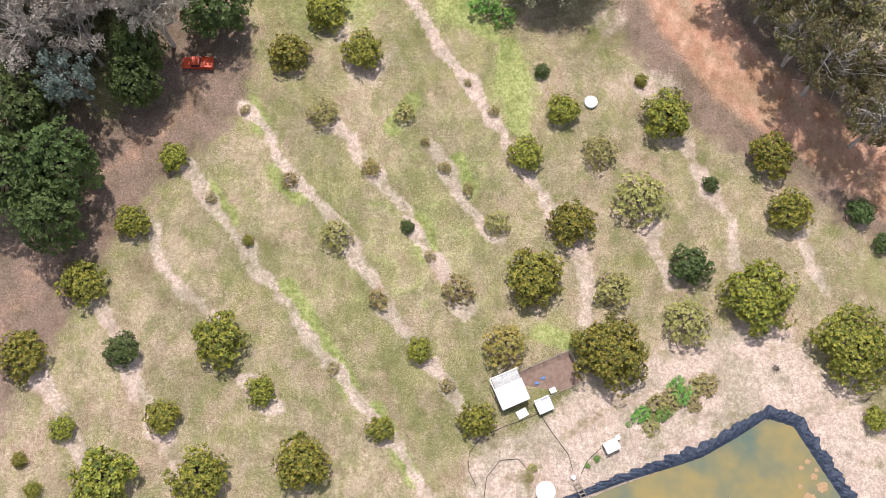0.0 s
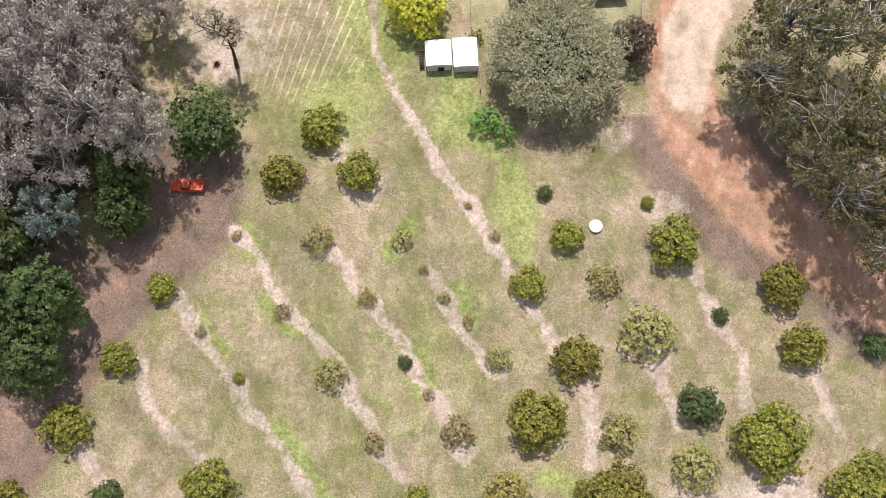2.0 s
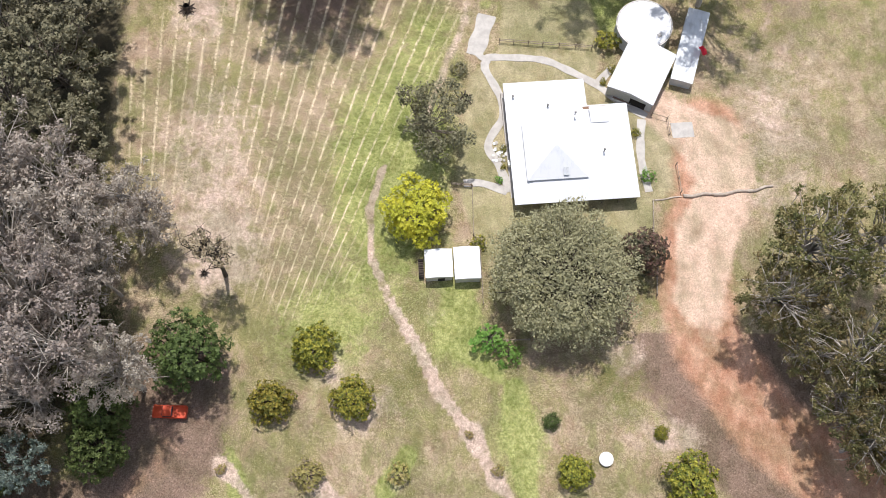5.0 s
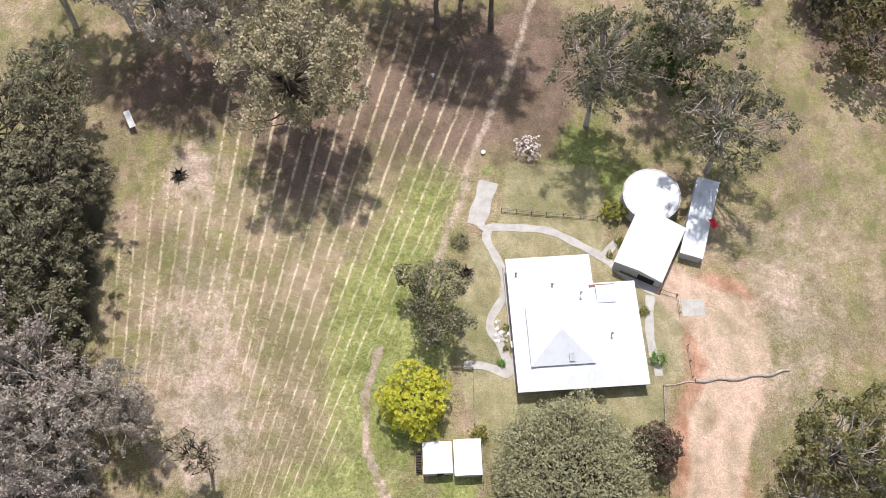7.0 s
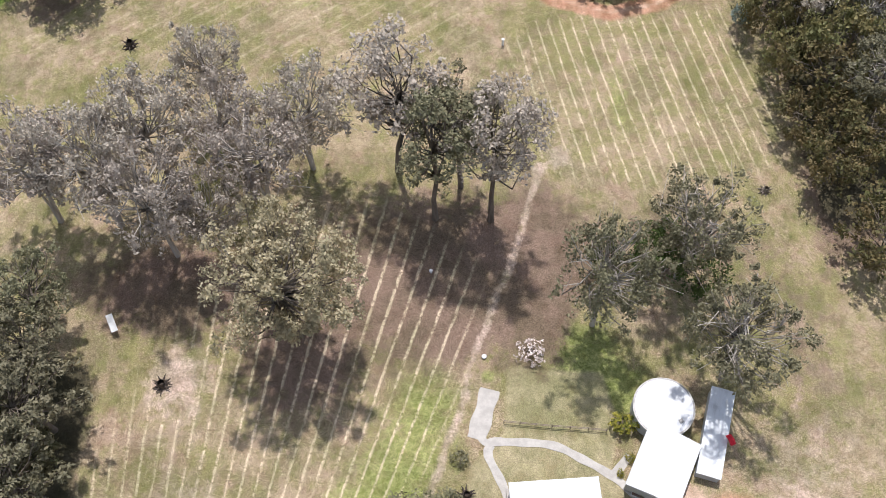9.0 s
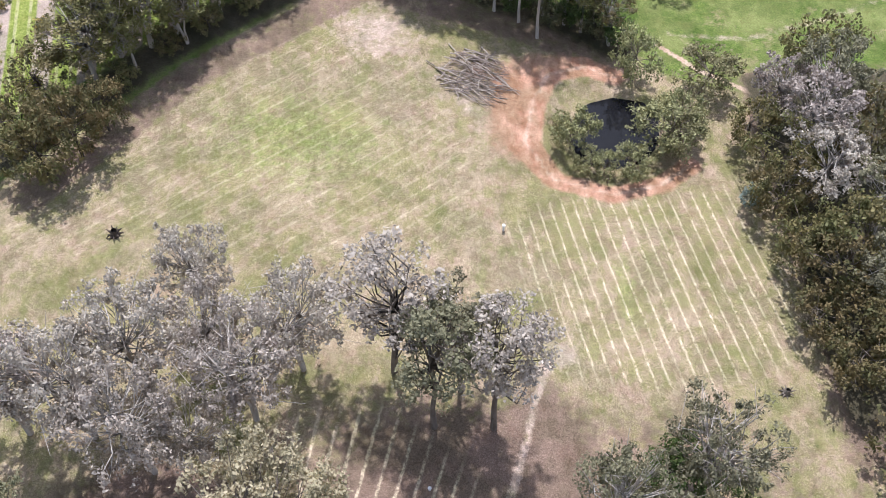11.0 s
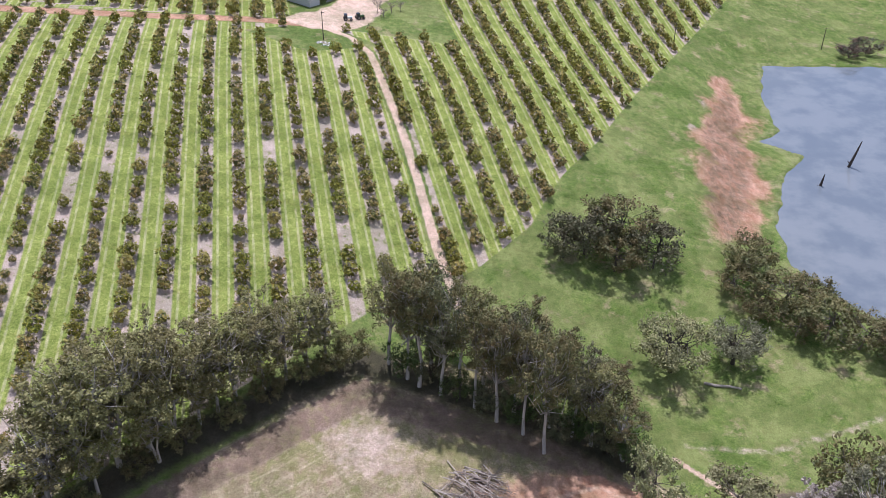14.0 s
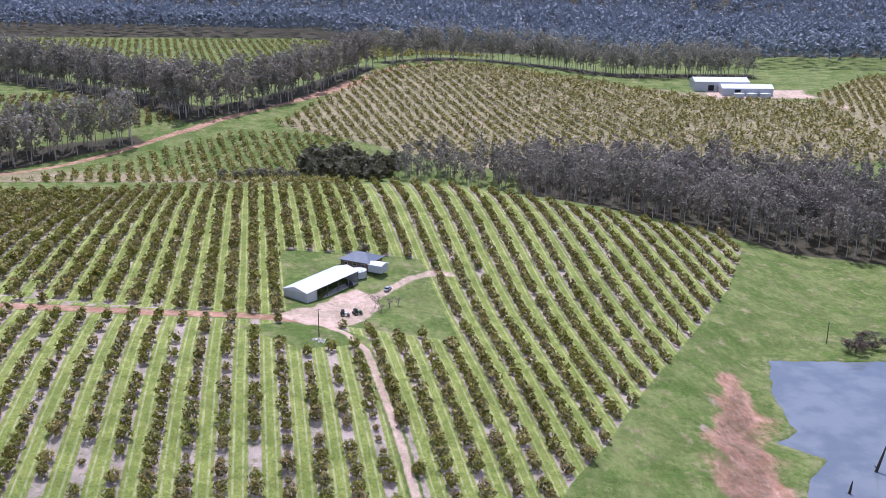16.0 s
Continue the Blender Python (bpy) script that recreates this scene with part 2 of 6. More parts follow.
    strip = k.step(0.235, 0.175, k.math("ADD", across, k.math("MULTIPLY", k.math("SUBTRACT", fine, 0.5), 0.10)))
    col = k.mix(k.step(0.3, 0.7, orchard), col, k.mix(strip, lane, soil))
    bare_c = k.mix(k.step(0.3, 0.7, tuft), (0.40, 0.31, 0.245), (0.60, 0.49, 0.40))
    bare_c = k.mix(k.step(0.52, 0.68, k.noise(0.3, 5, 0.7)), bare_c, (0.30, 0.255, 0.155))
    col = k.mix(zone(bare, 0.6), col, bare_c)
    drag = k.math("ADD", k.math("MULTIPLY", k.noise(0.5, 5, 0.65, (1.0, 0.45, 1.0)), 0.6), k.math("MULTIPLY", mid, 0.4))
    red_c = k.mix(k.step(0.3, 0.7, drag), (0.36, 0.185, 0.112), (0.55, 0.36, 0.25))
    col = k.mix(zone(red, 0.45), col, red_c)
    sand_c = k.mix(k.step(0.3, 0.7, drag), (0.54, 0.40, 0.30), (0.65, 0.50, 0.385))
    col = k.mix(zone(sand, 0.4), col, sand_c)
    paving = k.mix(k.step(0.35, 0.65, fine), (0.36, 0.32, 0.28), (0.46, 0.42, 0.38))
    col = k.mix(k.step(0.4, 0.6, stone), col, paving)
    # near-black to dark brown ground, laid over every other zone
    col = k.mix(zone(dark_ground, 0.4), col, k.mix(fine, (0.05, 0.048, 0.03), (0.11, 0.095, 0.06)))
    clod = k.noise(2.6, 5, 0.85)
    sweep = k.math("ADD", k.math("MULTIPLY", k.noise(0.11, 3, 0.6), 0.6), k.math("MULTIPLY", k.noise(0.5, 4, 0.6, (1.0, 0.6, 1.0)), 0.4))
    col = k.mix(0.75, col, k.mix(1.0, col, k.mix(k.step(0.40, 0.60, sweep), (0.72, 0.76, 0.68), (1.22, 1.17, 1.22)), "MULTIPLY"))
    col = k.mix(k.math("MULTIPLY", k.step(0.50, 0.60, k.math("ADD", k.math("MULTIPLY", k.noise(0.28, 5, 0.75), 0.6), k.math("MULTIPLY", clod, 0.4))), 0.5), col, k.mix(1.0, col, (0.62, 0.55, 0.50), "MULTIPLY"))
    col = k.mix(0.30, col, k.mix(1.0, col, k.mix(k.step(0.40, 0.60, clod), (0.50, 0.47, 0.43), (1.5, 1.47, 1.43)), "MULTIPLY"))
    relief = k.math("ADD", k.math("MULTIPLY", tuft, 1.0), k.math("MULTIPLY", fine, 0.6))
    col = k.mix(0.42, col, k.mix(1.0, col, k.mix(k.step(0.40, 0.60, speck), (0.55, 0.53, 0.50), (1.45, 1.43, 1.40)), "MULTIPLY"))
    k.bump(relief, 0.30, 0.9)
    return k.done(col, 0.95, 0, 0.15)


GROUND = ground_material()
MANGO = leaf_material("mango_leaves", (0.35, 0.31, 0.05), (0.115, 0.135, 0.025), 0.7, 0.3, 2.2)
MANGO_PALE = leaf_material("pale_orchard_leaves", (0.36, 0.32, 0.11), (0.25, 0.235, 0.075), 0.6, scale=0.9)
MANGO_GOLD = leaf_material("flowering_orchard_leaves", (0.40, 0.32, 0.08), (0.24, 0.22, 0.05), 0.6, scale=0.9)
DARK_GREEN = leaf_material("dark_green_leaves", (0.065, 0.095, 0.025), (0.11, 0.145, 0.045), 0.6, scale=1.2)
YOUNG = leaf_material("young_rusty_leaves", (0.36, 0.27, 0.12), (0.27, 0.25, 0.08), 0.5, scale=1.4)
GREY_LEAF = leaf_material("grey_green_leaves", (0.27, 0.25, 0.155), (0.19, 0.18, 0.11), 0.5, 0.32)
GUM_GREEN = leaf_material("gum_leaves", (0.15, 0.15, 0.06), (0.235, 0.19, 0.085), 0.5, 0.32)
GUM_GREY = leaf_material("greyish_gum_leaves", (0.54, 0.47, 0.4), (0.38, 0.33, 0.28), 0.5, 0.32)
GUM_DRY = leaf_material("dry_gum_leaves", (0.48, 0.4, 0.27), (0.34, 0.295, 0.19), 0.5, 0.32)
GUM_DARK = leaf_material("forest_leaves", (0.115, 0.12, 0.06), (0.175, 0.16, 0.085), 0.5, 0.32)
BELT_LEAF = leaf_material("light_olive_gum_leaves", (0.30, 0.27, 0.115), (0.195, 0.185, 0.075), 0.6, 0.32)
SHEOAK = leaf_material("fine_grey_needles", (0.44, 0.41, 0.255), (0.36, 0.34, 0.21), 0.4, 0.4)
LIME = leaf_material("lime_leaves", (0.58, 0.55, 0.06), (0.43, 0.44, 0.045), 0.5, 0.3)
FRESH = leaf_material("fresh_green_leaves", (0.14, 0.27, 0.05), (0.20, 0.33, 0.07), 0.5, 0.3)
MAROON = leaf_material("maroon_leaves", (0.17, 0.105, 0.075), (0.10, 0.105, 0.06), 0.6)
BLUE_LEAF = leaf_material("blue_grey_leaves", (0.26, 0.31, 0.27), (0.17, 0.21, 0.17), 0.6)
BLOSSOM = leaf_material("pink_blossom", (0.85, 0.75, 0.72), (0.70, 0.60, 0.56), 0.4)
WILLOW = leaf_material("willow_leaves", (0.34, 0.32, 0.155), (0.235, 0.23, 0.11), 0.6)
ORCHARD_LEAF = leaf_material("avocado_leaves", (0.115, 0.13, 0.04), (0.38, 0.285, 0.085), 0.8, 0.32, 0.9)
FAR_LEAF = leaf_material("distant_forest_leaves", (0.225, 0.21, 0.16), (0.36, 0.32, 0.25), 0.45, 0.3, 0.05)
# blue-grey leaf colour carries the distance haze of ridges and far forest
RIDGE_LEAF = leaf_material("haze_tinted_ridge_leaves", (0.19, 0.22, 0.25), (0.23, 0.26, 0.285), 0.2, 0.2, 0.02)
BARK = plain("grey_bark", (0.25, 0.21, 0.17), (0.13, 0.105, 0.085), 2.5, 0.95, bump=0.05, stretch=(1, 1, 0.2))
DARK_BARK = plain("dark_bark", (0.10, 0.08, 0.065), (0.05, 0.042, 0.036), 2.5, 0.95, bump=0.05, stretch=(1, 1, 0.2))
PALE_BARK = plain("pale_bark", (0.56, 0.51, 0.45), (0.36, 0.315, 0.27), 1.5, 0.9, bump=0.03, stretch=(1, 1, 0.2))
TWIGS = plain("dead_twigs", (0.34, 0.28, 0.24), (0.22, 0.17, 0.14), 3, 0.95)
WHITE_ROOF = sheet_metal("white_roof_sheet", (0.66, 0.67, 0.69), (0.54, 0.56, 0.59), 0.45)
GALV_ROOF = sheet_metal("galvanised_roof_sheet", (0.66, 0.68, 0.70), (0.42, 0.43, 0.44), 0.45, 0.1)
BLUE_ROOF = sheet_metal("slate_blue_roof_sheet", (0.13, 0.15, 0.18), (0.19, 0.21, 0.23), 0.5)
WALL_PAINT = plain("pale_wall_boards", (0.55, 0.54, 0.50), (0.45, 0.43, 0.39), 1.2, 0.8)
BRICK_WALL = plain("brown_brick", (0.28, 0.17, 0.11), (0.20, 0.12, 0.085), 3, 0.9, bump=0.02)
SHED_WALL = sheet_metal("shed_wall_sheet", (0.52, 0.54, 0.55), (0.42, 0.43, 0.43), 0.5)
# near-black paint for the shade inside doorways
DOORWAY_SHADE = plain("doorway_shade", (0.035, 0.03, 0.028), (0.02, 0.02, 0.02), 1, 0.9)
GLASS = plain("window_glass", (0.03, 0.04, 0.05), (0.05, 0.06, 0.07), 1, 0.08, gloss=0.6)
TIMBER = plain("weathered_timber", (0.34, 0.28, 0.22), (0.20, 0.16, 0.125), 3, 0.9, bump=0.01, stretch=(1, 0.2, 1))
LOG = plain("bleached_log", (0.52, 0.45, 0.38), (0.33, 0.27, 0.22), 2, 0.9, bump=0.02)
BLACK_WOOD = plain("blackened_wood", (0.045, 0.035, 0.03), (0.09, 0.07, 0.055), 2, 0.95)
CONCRETE = plain("concrete", (0.52, 0.49, 0.45), (0.40, 0.37, 0.34), 0.8, 0.9)
WHITE_PAINT = plain("white_paint", (0.80, 0.80, 0.79), (0.70, 0.69, 0.67), 1.5, 0.5)
RED_PAINT = plain("faded_red_paint", (0.62, 0.085, 0.03), (0.52, 0.065, 0.025), 1.5, 0.4)
RED_CLOTH = plain("red_cloth", (0.60, 0.03, 0.05), (0.45, 0.02, 0.035), 3, 0.9)
BLUE_PLASTIC = plain("blue_plastic", (0.06, 0.17, 0.38), (0.05, 0.12, 0.28), 2, 0.5)
SILVER = plain("silver_paint", (0.45, 0.47, 0.50), (0.38, 0.40, 0.43), 1, 0.3, 0.4)
DARK_PAINT = plain("dark_car_paint", (0.03, 0.025, 0.025), (0.05, 0.04, 0.04), 1, 0.3)
GREEN_PAINT = plain("green_machine_paint", (0.05, 0.13, 0.05), (0.09, 0.12, 0.04), 2, 0.5)
RUBBER = plain("tyre_rubber", (0.025, 0.025, 0.025), (0.045, 0.04, 0.04), 4, 0.9)
STEEL = plain("dull_steel", (0.30, 0.30, 0.30), (0.2, 0.19, 0.18), 3, 0.5, 0.6)
PEN_SOIL = plain("pen_soil", (0.25, 0.17, 0.13), (0.18, 0.115, 0.09), 1.5, 0.95, bump=0.03)
LINER = plain("black_pond_liner", (0.016, 0.022, 0.038), (0.05, 0.062, 0.095), 1.8, 0.4, bump=0.10)


def water_material(name, a, b, rough, ripple, gloss=0.5):
    k = Nodes(name)
    col = k.mix(k.step(0.35, 0.65, k.noise(0.09, 4, 0.55)), a, b)
    k.bump(k.noise(1.8, 4, 0.6), ripple, 0.5)
    return k.done(col, rough, 0, gloss)


# lake base colour lightened for the pale sky it should mirror
LAKE_WATER = water_material("lake_water", (0.14, 0.16, 0.18), (0.20, 0.215, 0.225), 0.04, 0.012)
POND_WATER = water_material("green_pond_water", (0.27, 0.20, 0.07), (0.085, 0.125, 0.10), 0.08, 0.008)
# near-black base colour and low gloss, so the dam mirrors little sky
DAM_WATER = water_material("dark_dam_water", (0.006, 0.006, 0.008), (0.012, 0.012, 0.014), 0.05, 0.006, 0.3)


# ---- mesh helpers ----
def quad_mesh(name, quads, weld=False):
    """A mesh from an array of quads, shape (n, 4, 3), loose or joined where they touch."""
    n = len(quads)
    me = bpy.data.meshes.new(name)
    points, index = np.ascontiguousarray(quads, np.float32).reshape(-1, 3), np.arange(n * 4)
    if weld:
        _, first, index = np.unique(np.round(points, 4), axis=0, return_index=True, return_inverse=True)
        points, index = points[first], index.ravel()
    me.vertices.add(len(points)), me.loops.add(n * 4), me.polygons.add(n)
    me.vertices.foreach_set("co", points.ravel())
    me.loops.foreach_set("vertex_index", index.astype(np.int32))
    me.polygons.foreach_set("loop_start", np.arange(0, n * 4, 4, dtype=np.int32))
    me.update(calc_edges=True)
    return me


def thing(name, x, y, z=None, turn=0.0, label="", category="", group="", kind=""):
    """An Empty at a thing's base, for its parts to hang on."""
    ob = new(name)
    ob.empty_display_size = 0.3
    ob.matrix_world = pose(x, y, ground_z(x, y) if z is None else z, 0, 0, turn)
    return tagged(ob, label, category, group, kind)


def part(name, shape, material, parent=None, label=""):
    """Links a bmesh or a mesh as one object under a thing or a part."""
    me = shape
    if isinstance(shape, bmesh.types.BMesh):
        me = bpy.data.meshes.new(name)
        shape.to_mesh(me)
        shape.free()
    ob = new(name, me)
    if not me.materials:
        me.materials.append(material)
    elif me.materials[0] != material:
        ob.material_slots[0].link = "OBJECT"
        ob.material_slots[0].material = material
    ob.parent = parent
    if label:
        ob["label"] = label
    return ob


def box(bm, x, y, z, sx, sy, sz, turn=0.0, bevel=0.0, rx=0.0, ry=0.0):
    """Adds a box with its middle at x, y, z."""
    made = bmesh.ops.create_cube(bm, size=1.0, matrix=pose(x, y, z, rx, ry, turn) @ Matrix.Diagonal((sx, sy, sz, 1)))
    if bevel:
        edges = list({e for v in made["verts"] for e in v.link_edges})
        bmesh.ops.bevel(bm, geom=edges, offset=bevel, segments=2, affect="EDGES")
    return bm


def rod(bm, a, b, r0, r1=None, sides=8):
    """Adds a tapered round bar from a to b."""
    a, b = Vector(a), Vector(b)
    way = b - a
    m = Matrix.Translation((a + b) / 2) @ way.to_track_quat("Z", "Y").to_matrix().to_4x4()
    bmesh.ops.create_cone(bm, cap_ends=True, segments=sides, radius1=r0, radius2=r0 if r1 is None else r1, depth=way.length, matrix=m)
    return bm


def prism(bm, outline, z0, z1):
    """Adds an upright prism over an outline of (x, y)."""
    low, high = [bm.verts.new((x, y, z0)) for x, y in outline], [bm.verts.new((x, y, z1)) for x, y in outline]
    n = len(outline)
    bm.faces.new(high), bm.faces.new(low[::-1])
    for i in range(n):
        bm.faces.new((low[i], low[(i + 1) % n], high[(i + 1) % n], high[i]))
    return bm


def roof_hip(bm, x0, y0, x1, y1, z0, z1, inset, along="x", thick=0.12, gable=False):
    """Adds a hipped or gabled roof over a rectangle, with a fascia of its own thickness."""
    if along == "x":
        m = (y0 + y1) / 2
        i = 0 if gable else inset
        ridge = ((x0 + i, m), (x1 - i, m))
    else:
        m = (x0 + x1) / 2
        i = 0 if gable else inset
        ridge = ((m, y0 + i), (m, y1 - i))
    corners = ((x0, y0), (x1, y0), (x1, y1), (x0, y1))
    lo = [bm.verts.new((*c, z0 - thick)) for c in corners]
    up = [bm.verts.new((*c, z0)) for c in corners]
    r = [bm.verts.new((*c, z1)) for c in ridge]
    bm.faces.new(lo[::-1])
    for i in range(4):
        bm.faces.new((lo[i], lo[(i + 1) % 4], up[(i + 1) % 4], up[i]))
    if along == "x":
        faces = ((up[0], up[1], r[1], r[0]), (up[1], up[2], r[1]), (up[2], up[3], r[0], r[1]), (up[3], up[0], r[0]))
    else:
        faces = ((up[0], up[1], r[0]), (up[1], up[2], r[1], r[0]), (up[2], up[3], r[1]), (up[3], up[0], r[0], r[1]))
    for f in faces:
        bm.faces.new(f)
    return bm


# ---- the ground: one sheet to the horizon ----
def lines(*stretches):
    """Grid lines along one axis: (from, to, step) stretches joined end to end."""
    out = [np.arange(a, b, s) for a, b, s in stretches]
    return np.concatenate(out + [np.array([stretches[-1][1]])])


def growing(a, b, first, rate):
    out, s = [a], first
    while out[-1] < b:
        out.append(out[-1] + s)
        s *= rate
    return np.array(out)


_side = growing(220, 2600, 2.0, 1.16)
GX = np.concatenate([-_side[::-1], lines((-220, -76, 1.5), (-76, 76, 0.85), (76, 220, 1.5))[1:-1], _side])
GY = np.concatenate([-growing(46, 400, 1.2, 1.18)[::-1], lines((-46, 300, 0.85), (300, 612, 1.25))[1:-1], growing(612, 4300, 1.8, 1.035)])

# beaten strips and rows of the home orchard
STRIPS = (
    ((-37.5, 47), (-33.4, 41), (-27.5, 33), (-23.2, 27), (-18.6, 21.6), (-14.2, 16), (-11, 11.5), (-6.4, 6.3), (-3.7, 1.9), (0, -4)),
    ((-29.9, 56.3), (-26.3, 52.6), (-22.7, 46.2), (-18.3, 40.4), (-14.9, 37.4), (-10.7, 30.6), (-6.6, 24), (-2.7, 17.6), (3.4, 10.7)),
    ((-15.5, 53), (-11, 47), (-5.2, 40), (-2.4, 34), (1.2, 29), (3, 24)),
    ((3.9, 60.7), (7, 55.7), (9.6, 50.9), (12.9, 44.7), (15.8, 40), (20.5, 31.5), (19.5, 24)),
    ((-42, 37.7), (-39.2, 30.5), (-34.9, 26.4), (-32.3, 23.9)),
    ((34.3, 51.9), (37.9, 45.4), (41.3, 38.4), (41.4, 31.5)),
    ((51.6, 35.7), (53.8, 28)), ((-1.2, 49.9), (1.3, 45.4), (3.8, 40.9), (7, 36)), ((29.8, 37.5), (32.3, 29)),
    ((-46.3, 23.9), (-40.5, 13.7), (-36.1, 6.3), (-31, -2)), ((-55.4, 17.6), (-50.6, 10), (-45, 0)), ((-26, 15), (-22.5, 11)))
FOOTPATH = ((-9, 101), (-10.9, 94), (-10.3, 86), (-6.8, 78), (-3.4, 72.7), (-0.5, 66.6), (3.9, 60.7))
GARDEN_PATHS = (
    ((4.8, 124), (6.2, 121), (8.5, 121), (15.7, 120.5), (20, 118.5), (24.3, 115.9), (27.6, 113), (31.8, 110)),
    ((7.2, 120.5), (6.7, 118.9), (8.9, 113.9), (9.4, 110), (7, 105), (8.6, 101.4), (10.2, 97)),
    ((3.2, 98.4), (6, 98.4), (9.8, 97)), ((31, 109.5), (30.4, 103), (31.2, 97)), ((24.5, 116), (27, 119)))
PAD = ((5.7, 129.2), (8.7, 129.2), (6.6, 121), (3.3, 121.5))
GREEN_LINES = (((-34, 43), (-30.5, 38)), ((-22, 28), (-12.5, 14)), ((-9, 11), (-4, 2)), ((-4.5, 57.5), (-7.5, 53)), ((2.2, 47.5), (3.4, 43)),
               ((-3.5, 38), (-2, 33)), ((13.5, 21.5), (17.5, 20.5)), ((10, 67), (11.5, 53)), ((4, 72), (7.5, 69)), ((-29, 57.5), (-27, 53)), ((-24.5, 46), (-21, 42)))
ROAD_EAST = ((41, 108), (40, 96), (37.2, 88), (36.3, 81), (38.5, 72), (45, 62), (53.5, 54.5), (62, 47), (80, 33))
ROAD_WEST = ((-37, 68), (-37, 58), (-43, 51), (-49, 46), (-52.5, 39), (-57, 29), (-61, 22), (-66, 8))
TRACK = ((16.8, 171), (13.8, 160), (10.7, 151), (5.9, 138), (3.2, 128), (0.7, 119.5), (-3, 108))
ORCHARD_TRACK = ((4.5, 291), (2.7, 298), (-1.4, 313.7), (-6, 336.6), (-10.3, 355.8), (-17, 381), (-22.9, 404), (-30, 416), (-41, 423.5))
ORCHARD_ROAD = ((-41, 423.5), (-59, 423.4), (-90, 419.3), (-117, 417), (-143, 414), (-220, 408))
ORCHARD_EDGE = ((6, 303), (11, 307.6), (23.6, 323.4), (34, 347), (46.5, 367), (65.4, 406), (87.6, 446), (124.6, 513), (150, 575))
VALLEY_TRACK = ((49.8, 256.3), (67, 255.4), (83, 260.5), (99.4, 267), (140, 274))
DAM_RING = ((36, 240.5), (29.7, 243), (22, 240), (18.3, 232), (16.2, 221), (21.3, 211.8), (32, 208.2), (41.7, 211), (48, 216))
VALLEY_WOOD = ((50, 655), (95, 620), (160, 596), (250, 560), (420, 520), (470, 590), (330, 700), (150, 735), (50, 740))
ROAD_WOOD = ((-50, 1040), (60, 1072), (190, 1045), (310, 1052), (310, 1082), (60, 1100), (-62, 1066))
HILL_WOOD = ((-176, 782), (-134, 848), (-98, 930), (-58, 1025), (-82, 1036), (-122, 945), (-156, 865), (-196, 800))
FAR_WOOD = ((-640, 1150), (-420, 985), (-290, 878), (-200, 802), (-172, 818), (-205, 862), (-285, 930), (-410, 1045), (-620, 1210))
WEST_WOOD = ((-345, 640), (-285, 655), (-262, 680), (-228, 722), (-192, 742), (-205, 758), (-240, 745), (-290, 725), (-370, 690))
FOREST_FLOORS = (HILL_WOOD, VALLEY_WOOD, ROAD_WOOD, FAR_WOOD, WEST_WOOD)
FAR_ROAD = ((-300, 640), (-256, 667), (-171, 772), (-120, 880), (-42, 1021), (40, 1080))
# home orchard: x, y, crown radius, sort
NEAR_WEST = ((-17.6, 72, 3.5, 0), (-23.2, 64.4, 3.2, 0), (-12.2, 64.9, 3.3, 0), (-17.6, 54.7, 2.6, 3), (-15.2, 35.5, 2.6, 3), (-10.5, 46.2, 1.6, 5),
             (-39.1, 47.5, 2.3, 0), (-43.9, 37.4, 2.6, 0), (-49.6, 28.2, 3.3, 0), (-56.1, 18.1, 3.5, 0), (-43.1, 19, 2.6, 1), (-30.1, 20.3, 3.8, 0))
NEAR_SOUTH = ((-24.4, 13.5, 2.1, 0), (-49.9, 8.5, 1.8, 0), (-36.9, 10, 2.5, 0), (-43.3, 2, 4.3, 0), (-31.4, 2.2, 3.8, 0), (-52.8, 0.7, 1.2, 0),
              (-18.2, 4.1, 3.8, 0), (-8.3, 8.4, 1.9, 0), (4.4, 9.6, 2.5, 0), (-3.3, 19, 1.9, 0), (8.2, 19.6, 3.4, 5), (-5.1, 37.1, 1.1, 1), (-55, 4.5, 1.1, 0))
NEAR_MIDDLE = ((15, 62.2, 1.3, 1), (17.8, 55.3, 2.6, 0), (33, 54, 3.9, 0), (30, 60.7, 1.1, 0), (22.9, 48.6, 2.9, 3), (12, 48.1, 2.8, 0), (28.2, 41.2, 4.3, 3),
               (18.2, 37.1, 3.4, 0), (7.6, 37.7, 2.1, 3), (12.5, 29.1, 4.3, 0), (34.5, 31, 3.1, 1), (23.8, 27.5, 3.1, 3), (33.2, 22.7, 3.7, 3), (22.4, 18.4, 5.4, 0))
NEAR_EAST = ((47.7, 47.8, 3.5, 0), (38.9, 43.7, 1.3, 1), (49.5, 39.1, 3.3, 0), (60, 39.2, 2.2, 1), (62.5, 34.5, 1.6, 1), (43.4, 26.3, 5.4, 0), (55.3, 19.2, 5.6, 0), (57.5, 9.6, 1.8, 0))
NEAR_YOUNG = ((2.1, 27.7, 2.7, 2), (-9.1, 26.3, 1.9, 2), (0.4, 14.2, 1.2, 2), (-5.7, 55, 2.0, 2), (0.3, 46.4, 1.2, 2), (-22.2, 44.4, 1.5, 2), (-33.4, 41.5, 1.1, 2),
              (-29.5, 55.5, 1.0, 2), (-14.9, 16.5, 1.1, 2), (-2.6, 50.6, 1.0, 2), (3.6, 43, 1.2, 2), (-2, 32.7, 1.0, 2), (7.6, 55.6, 1.1, 2), (3.8, 60.4, 0.8, 2), (-27.6, 34.9, 0.9, 0))
HOME_TREES = (*NEAR_WEST, *NEAR_SOUTH, *NEAR_MIDDLE, *NEAR_EAST, *NEAR_YOUNG)


